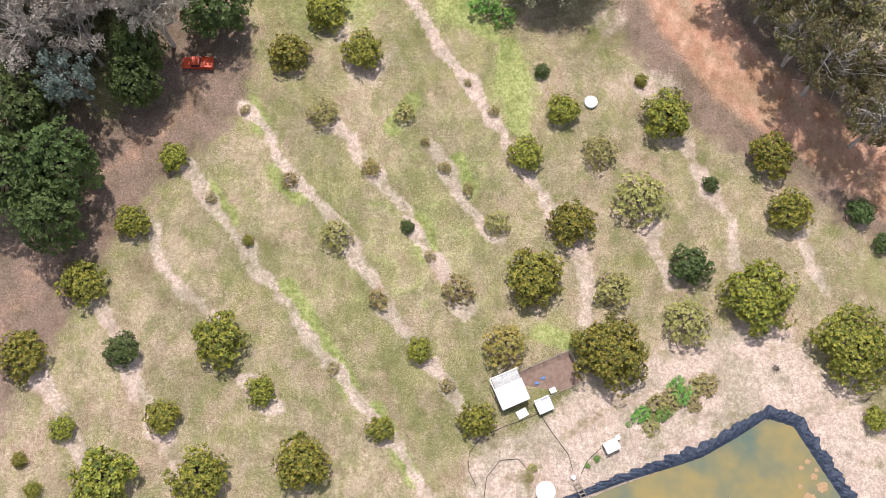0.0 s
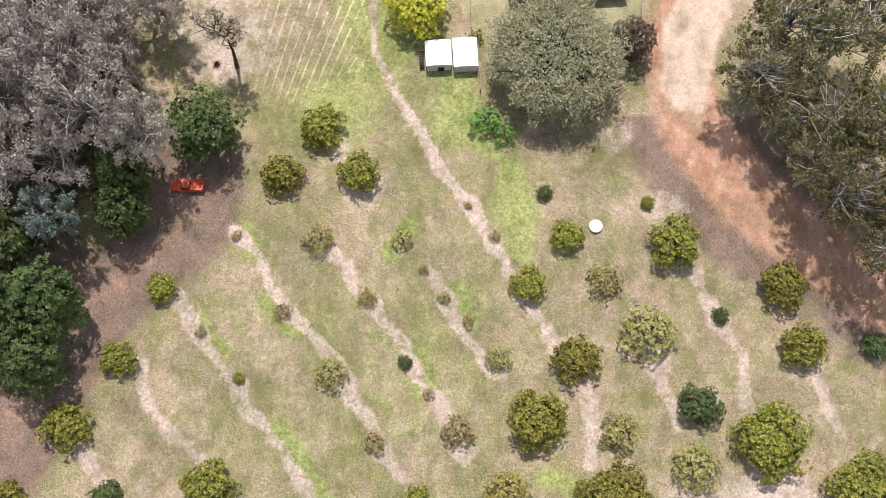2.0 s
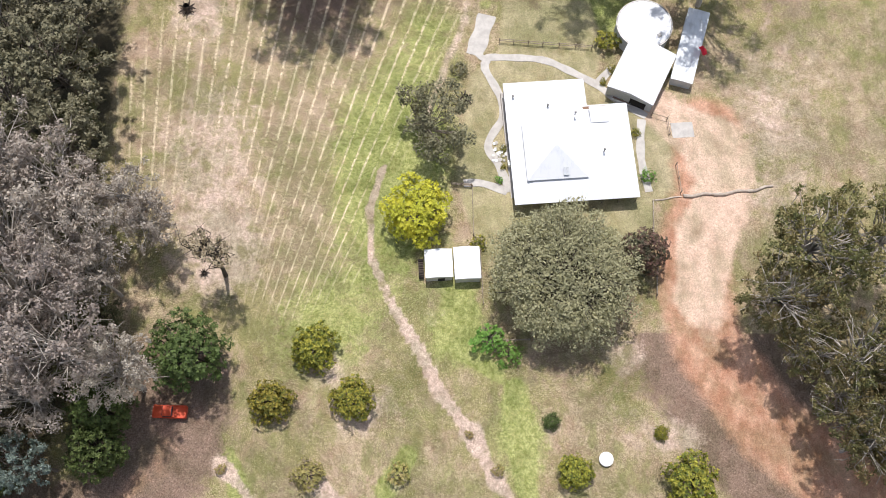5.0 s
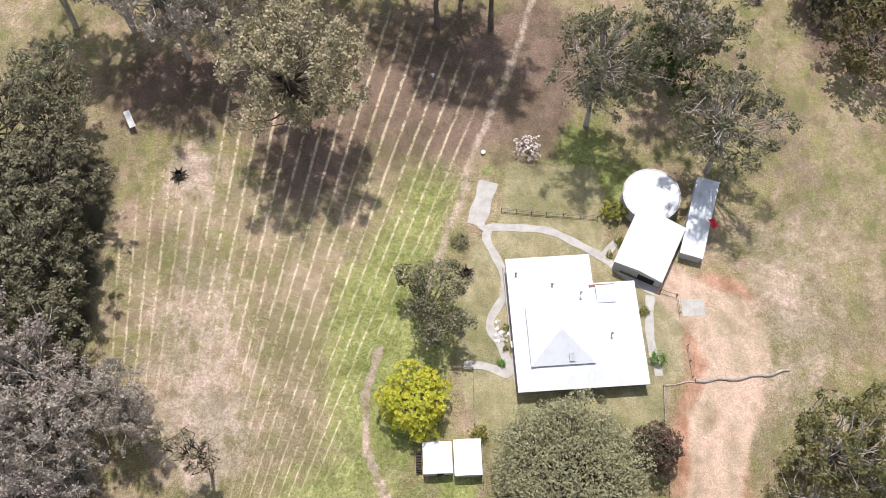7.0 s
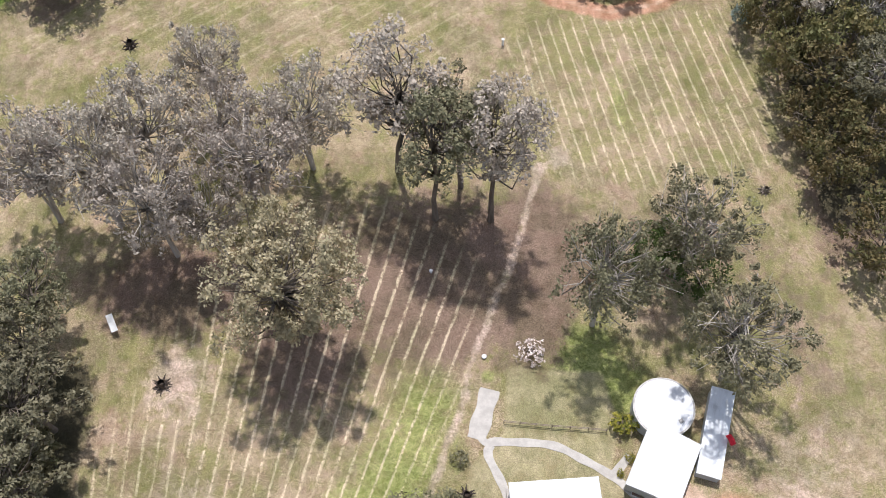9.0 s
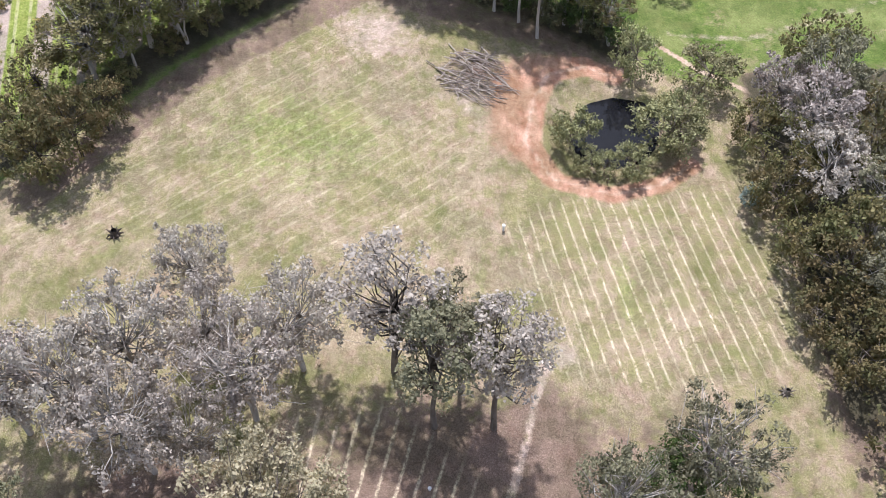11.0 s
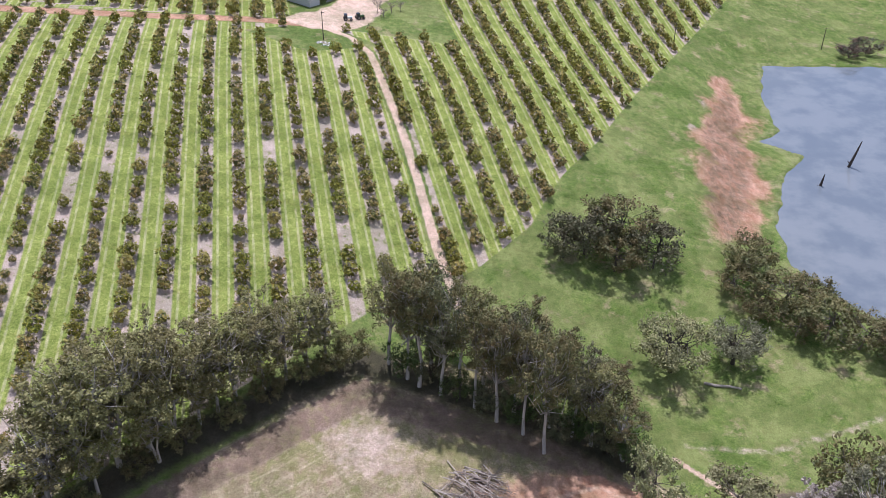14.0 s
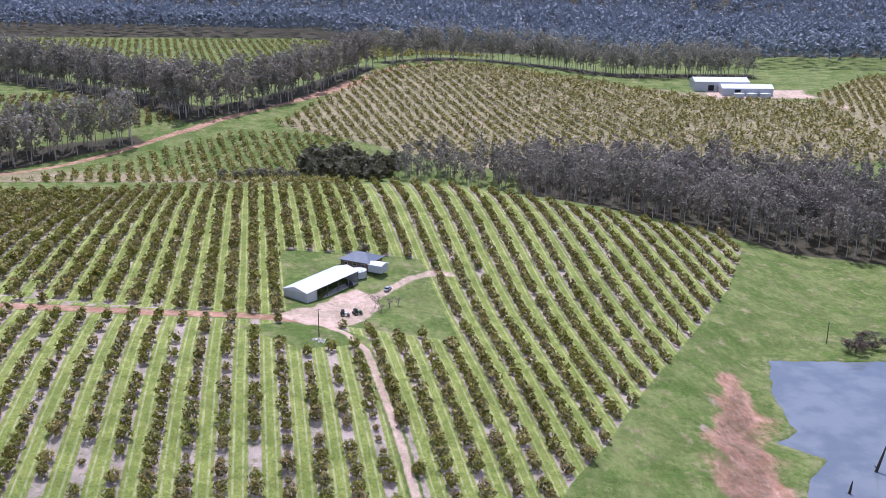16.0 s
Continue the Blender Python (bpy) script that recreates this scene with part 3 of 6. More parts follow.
# rows of the farm orchard, block by block: x and y of a row, its slope, the gap between rows and how that widens
ROW_BLOCKS = ((-52.52, 333, 0.1785, 8.285, -0.00765), (-4.68, 340, 0.2270, 8.058, 0.00718), (-67.70, 455, 0.1912, 7.810, -0.00401))


def row_phase(x, y):
    """Counts across the rows of trees, block by block: whole numbers lie on the rows."""
    south, east, north = [(x - x0 + slope * (y - y0)) / (gap + fan * (y - y0)) for x0, y0, slope, gap, fan in ROW_BLOCKS]
    track = np.interp(y, [p[1] for p in ORCHARD_TRACK], [p[0] for p in ORCHARD_TRACK])
    block = np.where((y > 423) & (x < -8 - 0.238 * (y - 445)), 2, np.where(x < track, 0, 1))
    return np.where(block == 0, south, np.where(block == 1, east, north)), block


def orchard_mask(x, y):
    """How far a place belongs to the planted farm orchard."""
    edge = np.interp(y, [p[1] for p in ORCHARD_EDGE], [p[0] for p in ORCHARD_EDGE])
    m = smooth(0, -1.5, x - edge) * smooth(604, 598, y)
    belt = smooth(0, 4, y - 287 - np.where(x < -16, (x + 16) * 1.02, (x + 16) * 0.55))
    m = m * belt * smooth(1.6, 2.6, line_dist(x, y, ORCHARD_TRACK)) * smooth(2.6, 3.6, line_dist(x, y, ORCHARD_ROAD))
    yard = np.maximum(np.abs((x + 29 + 0.2 * (y - 460)) / 30), np.abs((y - 459) / 38))
    yard2 = np.abs((x + 42) / 24) + np.abs((y - 412) / 14)
    return m * smooth(0.9, 1.0, yard) * smooth(0.9, 1.0, yard2)


def soft_line(x, y, line, half, edge):
    return smooth(half + edge, max(half - edge, 0), line_dist(x, y, line))


def spot(x, y, cx, cy, rx, ry=None):
    return np.exp(-((x - cx) / rx) ** 2 - ((y - cy) / (ry or rx)) ** 2)


def build_ground():
    x, y = [a.ravel() for a in np.meshgrid(GX, GY)]
    z = height(x, y)
    w, h = len(GX), len(GY)
    me = bpy.data.meshes.new("ground")
    me.vertices.add(len(x))
    me.vertices.foreach_set("co", np.stack([x, y, z], 1).astype(np.float32).ravel())
    i = (np.arange(h - 1)[:, None] * w + np.arange(w - 1)[None]).ravel()
    quads = np.stack([i, i + 1, i + 1 + w, i + w], 1).astype(np.int32)
    me.loops.add(quads.size), me.polygons.add(len(quads))
    me.loops.foreach_set("vertex_index", quads.ravel())
    me.polygons.foreach_set("loop_start", np.arange(0, quads.size, 4, dtype=np.int32))
    me.polygons.foreach_set("use_smooth", np.ones(len(quads), bool))
    me.update(calc_edges=True)

    green = sum(0.8 * soft_line(x, y, g, 0.7, 1.4) for g in GREEN_LINES)
    green = green + 1.0 * spot(x, y, -8, 101, 11, 19) + 0.5 * spot(x, y, -2, 130, 8, 14) + 0.55 * spot(x, y, -18, 75, 9) + 0.5 * spot(x, y, 3, 80, 3, 6) + 0.5 * spot(x, y, 11, 61, 4, 7)
    green = green + 0.7 * spot(x, y, 7, 131.5, 1) + 0.75 * spot(x, y, 20, 136, 9, 8) + 0.6 * spot(x, y, 27, 128, 6) + 0.5 * spot(x, y, 32, 186, 4, 14)
    green = green + 0.6 * spot(x, y, 42, 111, 4) + 0.55 * spot(x, y, -28, 220, 30, 20) + 0.5 * spot(x, y, 10, 163, 3, 9) + 0.6 * spot(x, y, 31, 96, 1, 3)
    green = green + 0.6 * spot(x, y, 2, 75, 4, 5) + 0.5 * spot(x, y, 30, 13, 4, 2) + 0.42 * spot(x, y, -5, 38, 40, 32)
    bare = sum(0.85 * soft_line(x + 0.7 * wobble(x, y, 2.6) + 0.4 * wobble(y, x, 0.9), y + 0.6 * wobble(y, x, 1.9), s, 0.95, 0.9) for s in STRIPS) + 0.95 * soft_line(x, y, FOOTPATH, 0.6, 0.5)
    bare = np.maximum(bare, 0.80 * smooth(3, -3, signed(x, y, ((3, 4), (9, 8), (21, 15), (36, 20.5), (47, 21.5), (50.5, 15), (60, 8), (70, -20), (0, -20)))))
    bare = np.maximum(bare, 0.62 * soft_line(x + 0.4 * wobble(x, y, 3), y, TRACK, 0.9, 1.0)) + 0.5 * spot(x, y, 34, 60, 3) + 0.55 * spot(x, y, 26, 72, 5, 4)
    bare = bare + 0.42 * spot(x, y, 4, 234, 10, 9) + 0.5 * spot(x, y, 12, 223, 6, 13) + 0.6 * spot(x, y, -14, 250, 14, 12) + 0.8 * soft_line(x, y, DAM_RING, 1.8, 1.6) + 0.35 * spot(x, y, 21, 172, 6, 4)
    bare = bare + 0.2 * spot(x, y, 60, 172, 6, 40) + 0.45 * soft_line(x, y, VALLEY_TRACK, 1.4, 1.6) + 0.55 * spot(x, y, -40, 131, 6, 8) + 0.4 * spot(x, y, -1, 79, 4, 5)
    bare = bare + 0.6 * spot(x, y, 50, 105, 10, 26) * 0.6 + 0.5 * spot(x, y, -32, 86, 8) + 0.55 * spot(x, y, -36, 104, 13, 22) + 0.7 * spot(x, y, 80, 388, 3, 4) + 0.6 * spot(x, y, 88, 408, 3, 3) + 0.6 * spot(x, y, -38, 408, 3, 3) + 0.45 * spot(x, y, 20, 178, 5, 7) + 0.2 * spot(x, y, 58, 118, 18, 40) + 0.35 * spot(x, y, -6, 66, 10, 8) + 0.4 * spot(x, y, 26, 62, 8, 6)
    near = (y < 90) & (np.abs(x) < 75)
    for tx, ty, tr, _ in HOME_TREES:
        bare[near] += 0.50 * spot(x[near], y[near], tx + 0.3, ty - 0.5 * tr, tr * 1.05 + 0.4)
    red = 0.90 * soft_line(x, y, ROAD_EAST, 5.6, 4.2) + 0.42 * soft_line(x, y, ROAD_WEST, 3.6, 4.4) + 0.8 * soft_line(x, y, DAM_RING, 2.4, 1.8) + 0.65 * spot(x, y, 13, 226, 7, 14) + 0.55 * spot(x, y, 15, 237, 5, 6)
    red = red + 0.80 * smooth(9, -7, 2.5 * wobble(x, y, 4) + 2 * wobble(y, x, 9) + signed(x + 3 * wobble(x, y, 9), y, ((102, 436), (80, 390), (70, 340), (76, 318), (90, 345), (98, 372), (105, 420)))) + 0.6 * spot(x, y, 24, 244, 9, 4)
    red = red + 0.8 * smooth(1.5, -0.5, np.abs(y - np.interp(x, [-220, -143, -117, -90, -59, -41], [408, 414, 417, 419.3, 423.4, 423.5])) - 2.4) * (x < -40) * (x > -230)
    red = red + 0.9 * soft_line(x, y, FAR_ROAD, 3.2, 2.0) + 0.5 * smooth(3, -2, signed(x, y, ((-150, 860), (-120, 870), (-60, 960), (-90, 970))))
    sand = 0.75 * spot(x, y, 38, 84, 4, 14) + 0.75 * spot(x, y, 43, 106, 6, 5) + 0.8 * soft_line(x + wobble(x, y, 3), y, ((33, 112), (40, 106), (44, 99), (40, 90), (37, 81)), 3.4, 2.6) + 0.9 * soft_line(x, y, ORCHARD_TRACK, 1.3, 0.8)
    sand = sand + 0.9 * smooth(2.5, -2.5, 1.5 * wobble(x, y, 4) + signed(x, y, ((-58, 427), (-44, 420), (-33, 421), (-24, 436), (-22, 448), (-26, 458), (-31, 463), (-44, 440))))
    sand = sand + 0.8 * soft_line(x, y, ((-26, 450), (-20, 462), (-12, 476), (-2, 484)), 2.0, 2.2) + 0.8 * spot(x, y, 2, 484, 6, 3)
    sand = sand + 0.8 * soft_line(x, y, ((46.6, 252), (48.7, 250), (55, 244), (62, 239.4), (69, 234)), 0.8, 0.6) + 0.5 * soft_line(x, y, DAM_RING, 0.9, 0.8)
    sand = sand + 0.8 * smooth(4, -4, signed(x, y, ((235, 950), (320, 950), (330, 985), (240, 990)))) + 0.8 * soft_line(x, y, ((320, 955), (370, 860), (420, 780)), 4, 2)
    phase, _ = row_phase(x, y)
    s = y - 95
    fan = (x - 0.5325 * s) / np.maximum(1 + 0.0135 * s, 0.4) / 1.65
    ne = (x + 0.2 * (y - 185)) / 2.3
    nw = (x * 0.62 - y * 0.78) / 2.6
    phase = np.where(y > 276 + np.where(x < -16, (x + 16) * 1.02, 0), phase, np.where((y > 163) & (x > 9), ne, np.where(y > 188, nw, fan)))
    field = np.array(((-46, 92), (-51, 112), (-40, 140), (-30, 160), (-10, 164), (5, 150), (3, 132), (-5, 110), (-11, 97), (-13, 84), (-22, 78), (-34, 84)), float)
    mown = 0.95 * smooth(4, -4, signed(x, y, tuple(map(tuple, field.tolist()))))
    mown = np.maximum(mown, 0.9 * smooth(3, -3, signed(x, y, ((17, 170), (40, 166), (58, 172), (62, 184), (54, 212), (44, 208), (20, 206), (12, 200)))))
    mown = np.maximum(mown, 0.32 * smooth(4, -4, signed(x, y, ((-80, 195), (-20, 190), (10, 200), (2, 228), (-16, 258), (-40, 240)))))
    orchard = orchard_mask(x, y)
    hill = smooth(0, 8, -signed(x, y, ((-122, 803), (-60, 790), (60, 740), (330, 770), (330, 930), (150, 1010), (40, 1045), (-70, 1010))))
    hill = np.maximum(hill, smooth(0, 8, -signed(x, y, ((340, 760), (500, 700), (620, 1000), (420, 1060), (330, 960)))))
    # leaf litter, plus shade of woods, lone gum and clouds painted as brown
    litter_shade = 0.75 * smooth(-50, -56, x) * smooth(140, 125, y) * smooth(15, 30, y) + 0.6 * smooth(1.5, -1, np.abs(line_dist(x, y, ((-75, 205), (-50, 236), (-16, 264), (20, 252), (38, 243)))) - 4)
    litter_shade = litter_shade + 0.8 * soft_line(x, y, ROAD_WEST, 8, 5) + 0.7 * soft_line(x, y, ROAD_EAST, 11, 5) * (y < 75) + 0.8 * spot(x, y, 4, 152, 24, 16) + 0.4 * spot(x, y, 40, 158, 16, 14) + 0.45 * spot(x, y, 55, 135, 12, 22)
    litter_shade = litter_shade + 0.75 * spot(x, y, -45, 145, 14, 9) + 0.5 * spot(x, y, -22, 134, 7, 6) + 0.8 * smooth(58, 66, x) * smooth(250, 240, y) * smooth(140, 165, y) + 0.7 * spot(x, y, 8, 240, 8, 6)
    litter_shade = litter_shade + 0.5 * spot(x, y, 17, 70, 12, 4) + 0.5 * spot(x, y, -38, 62, 7, 6) + 0.35 * spot(x, y, 45, 60, 14, 12) + 0.5 * spot(x, y, 16, 150, 4, 22) + 0.45 * spot(x, y, -22, 130, 14, 13) + 0.2 * spot(x, y, -30, 152, 40, 16) + 0.35 * spot(x, y, 2, 140, 12, 14)
    lawn = smooth(2, -2, signed(x, y, ((2, 99), (5, 88), (8, 82), (30, 86), (32, 96), (36, 97), (44, 104), (34, 111), (24, 116), (26, 124), (24, 132), (10, 133), (9, 122), (4, 117))))
    meadow = smooth(4, -4, signed(x, y, ((38, 246), (52, 240), (90, 232), (200, 225), (280, 300), (280, 600), (140, 590), (118, 513), (80, 446), (40, 367), (8, 308), (0, 290), (20, 262))))
    meadow = np.maximum(meadow, smooth(0, 8, y - 270 - np.where(x < -16, (x + 16) * 1.02, 0)) * (y < 640) * smooth(60, 20, x - (y - 300) * 0.55))
    meadow = np.maximum(meadow, 0.75 * smooth(640, 700, y))
    red = red * (1 - 0.8 * smooth(2, 0, signed(x, y, PAD)))
    stone = 0.0 * x
    lawn = np.maximum(lawn, 0.42 * smooth(6, 0, np.abs(signed(x, y, LAKE)) + 2.0 * wobble(x, y, 5)) * (x < 135))
    # darkest ground: in the woods, far off, along the belt, half on the red bank
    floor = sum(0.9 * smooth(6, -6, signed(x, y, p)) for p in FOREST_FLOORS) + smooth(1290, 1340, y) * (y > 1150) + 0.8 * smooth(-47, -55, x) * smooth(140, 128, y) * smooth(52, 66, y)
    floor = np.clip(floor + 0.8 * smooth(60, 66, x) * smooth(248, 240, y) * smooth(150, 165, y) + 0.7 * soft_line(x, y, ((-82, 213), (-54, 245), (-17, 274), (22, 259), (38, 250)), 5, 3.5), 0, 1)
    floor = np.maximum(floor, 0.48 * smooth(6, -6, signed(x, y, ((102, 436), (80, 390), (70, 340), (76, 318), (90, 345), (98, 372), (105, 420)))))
    hill_tan = np.clip(hill, 0, 1)
    lawn = np.maximum(lawn, 0.45 * hill_tan)
    meadow = meadow * (1 - 0.8 * hill_tan)
    for name, chans in (("zone_a", (green, bare, red, sand)), ("zone_b", (phase, orchard, mown, litter_shade)), ("zone_c", (lawn, meadow, stone, floor))):
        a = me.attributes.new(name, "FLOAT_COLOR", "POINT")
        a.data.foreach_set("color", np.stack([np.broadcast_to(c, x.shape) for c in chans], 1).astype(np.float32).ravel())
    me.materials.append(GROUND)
    return tagged(new("ground", me), "undulating dry grass, orchard lanes, bare strips and red earth", "ground", kind="structure")


build_ground()


def water(name, poly, level, material, label):
    bm = bmesh.new()
    vs = [bm.verts.new((x, y, level)) for x, y in poly]
    bm.faces.new(vs)
    ob = part(name, bm, material)
    return tagged(ob, label, "water", kind="structure")


def spread(poly, by):
    cx, cy = sum(p[0] for p in poly) / len(poly), sum(p[1] for p in poly) / len(poly)
    return [(cx + (x - cx) * (1 + by / math.hypot(x - cx, y - cy)), cy + (y - cy) * (1 + by / math.hypot(x - cx, y - cy))) for x, y in poly]


water("lake", spread(LAKE, 4), LAKE_Z, LAKE_WATER, "still farm lake, its blue-grey colour carrying part of the sky's reflection")
water("lined_pond", spread(LINED_POND, 0.5), LINED_Z, POND_WATER, "murky green-brown water of a plastic-lined pond")
water("small_dam", spread(SMALL_DAM, 1.5), DAM_Z, DAM_WATER, "small dam with near-black water under overhanging trees")


# ---- trees ----
def leaf_quads(rng, centres, outward, size, lift=0.45, loose=0.8, slim=0.55):
    """Folded diamond-shaped sprays of leaves at the given centres."""
    n = len(centres)
    nrm = outward * 0.7 + np.array((0, 0, lift)) + rng.normal(0, loose, (n, 3))
    nrm /= np.linalg.norm(nrm, axis=1, keepdims=True) + 1e-9
    tan = np.cross(nrm, rng.normal(0, 1, (n, 3)))
    tan /= np.linalg.norm(tan, axis=1, keepdims=True) + 1e-9
    bit = np.cross(nrm, tan)
    s = (size * rng.uniform(0.6, 1.35, n))[:, None]
    drop = nrm * s * 0.22
    return np.stack([centres - tan * s, centres - bit * s * slim - drop, centres + tan * s, centres + bit * s * slim - drop], 1)


def tube_rings(points, radii, sides=6):
    """Rings of points round a line, one for each of its points."""
    p = np.array(points, float)
    rings = []
    for i in range(len(p)):
        d = p[min(i + 1, len(p) - 1)] - p[max(i - 1, 0)]
        d = d / (np.linalg.norm(d) + 1e-9)
        a = np.cross(d, (0.3, 0.9, 0.1))
        a /= np.linalg.norm(a) + 1e-9
        b = np.cross(d, a)
        t = np.linspace(0, 2 * np.pi, sides, endpoint=False)[:, None]
        rings.append(p[i] + radii[i] * (np.cos(t) * a + np.sin(t) * b))
    return rings


def skin(rings):
    return np.concatenate([np.stack([r0, np.roll(r0, -1, 0), np.roll(r1, -1, 0), r1], 1) for r0, r1 in zip(rings, rings[1:])])


def tube(points, radii, sides=6):
    """Quads of a tapering tube along points."""
    return skin(tube_rings(points, radii, sides))


def branch(ring, points, radii, sides=4):
    """Rings of a limb that grows out of a ring of its parent, sharing that ring's points."""
    rings = tube_rings(points, radii, sides)
    way = np.array(points[1], float) - ring.mean(0)
    k = int(((ring - ring.mean(0)) @ way).argmax()) - sides // 2
    rings[0] = ring[(k + np.arange(sides)) % len(ring)]
    return rings


def ball_points(rng, n):
    v = rng.normal(0, 1, (n, 3))
    return v / np.linalg.norm(v, axis=1, keepdims=True)


def open_tree(seed, H, R, base=0.45, clumps=34, per=95, leaf=0.42, puff=0.24, flat=0.75, trunk=0.28, stems=1, lean=0.1, twigs=0, limbs=True, tufts=6):
    """A gum-like tree: stems, limbs to every clump, and a gappy crown of leaf clumps. Returns quads of wood and leaves."""
    rng = np.random.default_rng(seed)
    wood, leaves = [], []
    mid = np.array((0, 0, H * (1 + base) / 2))
    dirs = ball_points(rng, clumps)
    dirs[:, 2] = dirs[:, 2] * 0.85 + 0.12
    far = rng.uniform(0.45, 1.0, clumps) ** 0.6
    cent = mid + dirs * far[:, None] * np.array((R, R, H * (1 - base) / 2)) * np.where(rng.random(clumps) < 0.2, 1.15, 0.95)[:, None]
    heads = []
    for s in range(stems):
        ang = rng.uniform(0, 6.28)
        off = np.array((math.cos(ang), math.sin(ang), 0)) * (lean * H + (0.15 * R if stems > 1 else 0))
        pts = [np.zeros(3) + off * 0.05 * s]
        for f in (0.25, 0.5, 0.75, 1.0):
            pts.append(np.array((0, 0, H * 0.72 * f)) + off * f ** 1.4 + rng.normal(0, 0.009 * H, 3) * (1, 1, 0))
        rad = trunk * np.array((1.25, 0.9, 0.75, 0.55, 0.25)) * (1 if s == 0 else 0.7)
        rings = tube_rings(pts, rad, 7)
        if s:
            rings[0] = heads[0][1][0]
        wood.append(skin(rings))
        heads.append((pts, rings))
    for i, c in enumerate(cent):
        pts, rings = heads[i % stems]
        j = 2 if c[2] < H * 0.62 else 3
        j = min(j + int(rng.random() < 0.3), 4)
        a = pts[j]
        kink = (a + c) / 2 + np.array((0, 0, -0.04 * H)) + rng.normal(0, 0.03 * H, 3)
        if limbs:
            limb = branch(rings[j], [a, kink, c], [trunk * 0.36, trunk * 0.22, 0.04])
            wood.append(skin(limb))
            for _ in range(twigs):
                wood.append(skin(branch(limb[1], [kink, kink * 0.35 + c * 0.65 + rng.normal(0, puff * R * 0.5, 3), c + rng.normal(0, puff * R * 0.9, 3)], [0.1, 0.07, 0.025], 3)))
        k = rng.integers(int(per * 0.6), int(per * 1.3))
        d = ball_points(rng, k)
        r = puff * R * rng.uniform(0.75, 1.35)
        if tufts:
            heart = c + ball_points(rng, tufts) * r * np.array((1.0, 1.0, flat)) * rng.uniform(0.35, 0.85, (tufts, 1))
            pos = heart[rng.integers(0, tufts, k)] + d * (rng.uniform(0.1, 1.0, k) ** 0.6)[:, None] * r * 0.46
            out = (pos - c) / r * 0.6 + d * 0.6
        else:
            pos, out = c + d * (rng.uniform(0.35, 1.0, k) ** 0.5)[:, None] * r * np.array((1.15, 1.15, flat)), d
        leaves.append(leaf_quads(rng, pos, out, leaf))
    return np.concatenate(wood), np.concatenate(leaves)


def round_tree(seed, R, H, n=1900, leaf=0.30, lumps=26, trunk=0.2, foot=0.12, crease=0.32, deep=0.35):
    """A dense domed orchard tree: many leaf rosettes on a lumpy dome, dark inside. Returns quads of wood and leaves."""
    rng = np.random.default_rng(seed)
    stem = tube_rings([(0, 0, -0.2), (0.05, 0, H * 0.2), (0, 0.05, H * 0.45)], [trunk * 1.2, trunk, trunk * 0.7], 6)
    wood = [skin(stem)]
    lump = ball_points(rng, lumps)
    lump[:, 2] = np.abs(lump[:, 2]) * 1.1 - 0.25
    lump /= np.linalg.norm(lump, axis=1, keepdims=True)
    swell = rng.uniform(1 - crease, 1.14, lumps)
    mid = np.array((0, 0, H * (foot + 0.40)))
    size = np.array((R, R, H * (0.60 - foot * 0.5)))
    for d, s in zip(lump[::2], swell[::2]):
        wood.append(skin(branch(stem[2], [(0, 0, H * 0.45), mid + d * size * 0.4, mid + d * size * s * 0.85], [trunk * 0.5, trunk * 0.3, 0.03])))
    d = ball_points(rng, n)
    d = d[d[:, 2] > -0.72]
    near = d @ lump.T
    best = near.argmax(1)
    bulge = swell[best] * (1 - crease * np.clip((1 - near.max(1)) * 7, 0, 1))
    depth = rng.uniform(0.0, 1.0, len(d)) ** 2.2 * deep
    pos = mid + d * (bulge * (1 - depth))[:, None] * size
    pos[:, 2] = np.maximum(pos[:, 2], H * foot * 0.6)
    whorl = 5
    k = max(1, len(pos) // whorl)
    c, n = np.repeat(pos[:k], whorl, 0), np.repeat(d[:k] * 0.8 + np.array((0, 0, 0.35)) + rng.normal(0, 0.35, (k, 3)), whorl, 0)
    n /= np.linalg.norm(n, axis=1, keepdims=True)
    t = np.repeat(np.cross(n[::whorl], rng.normal(0, 1, (k, 3))), whorl, 0)
    t /= np.linalg.norm(t, axis=1, keepdims=True) + 1e-9
    b = np.cross(n, t)
    a = (np.tile(np.arange(whorl), k) * 2 * np.pi / whorl + rng.uniform(-0.4, 0.4, k * whorl))[:, None]
    axis = np.cos(a) * t + np.sin(a) * b + n * rng.uniform(0.0, 0.6, (k * whorl, 1))
    side = np.cross(axis, n)
    size_l = (leaf * R / 3.0 * 1.9 * rng.uniform(0.7, 1.25, k * whorl))[:, None]
    leaves = np.stack([c, c + axis * size_l * 0.55 + side * size_l * 0.3, c + axis * size_l, c + axis * size_l * 0.55 - side * size_l * 0.3], 1)
    return np.concatenate(wood), leaves


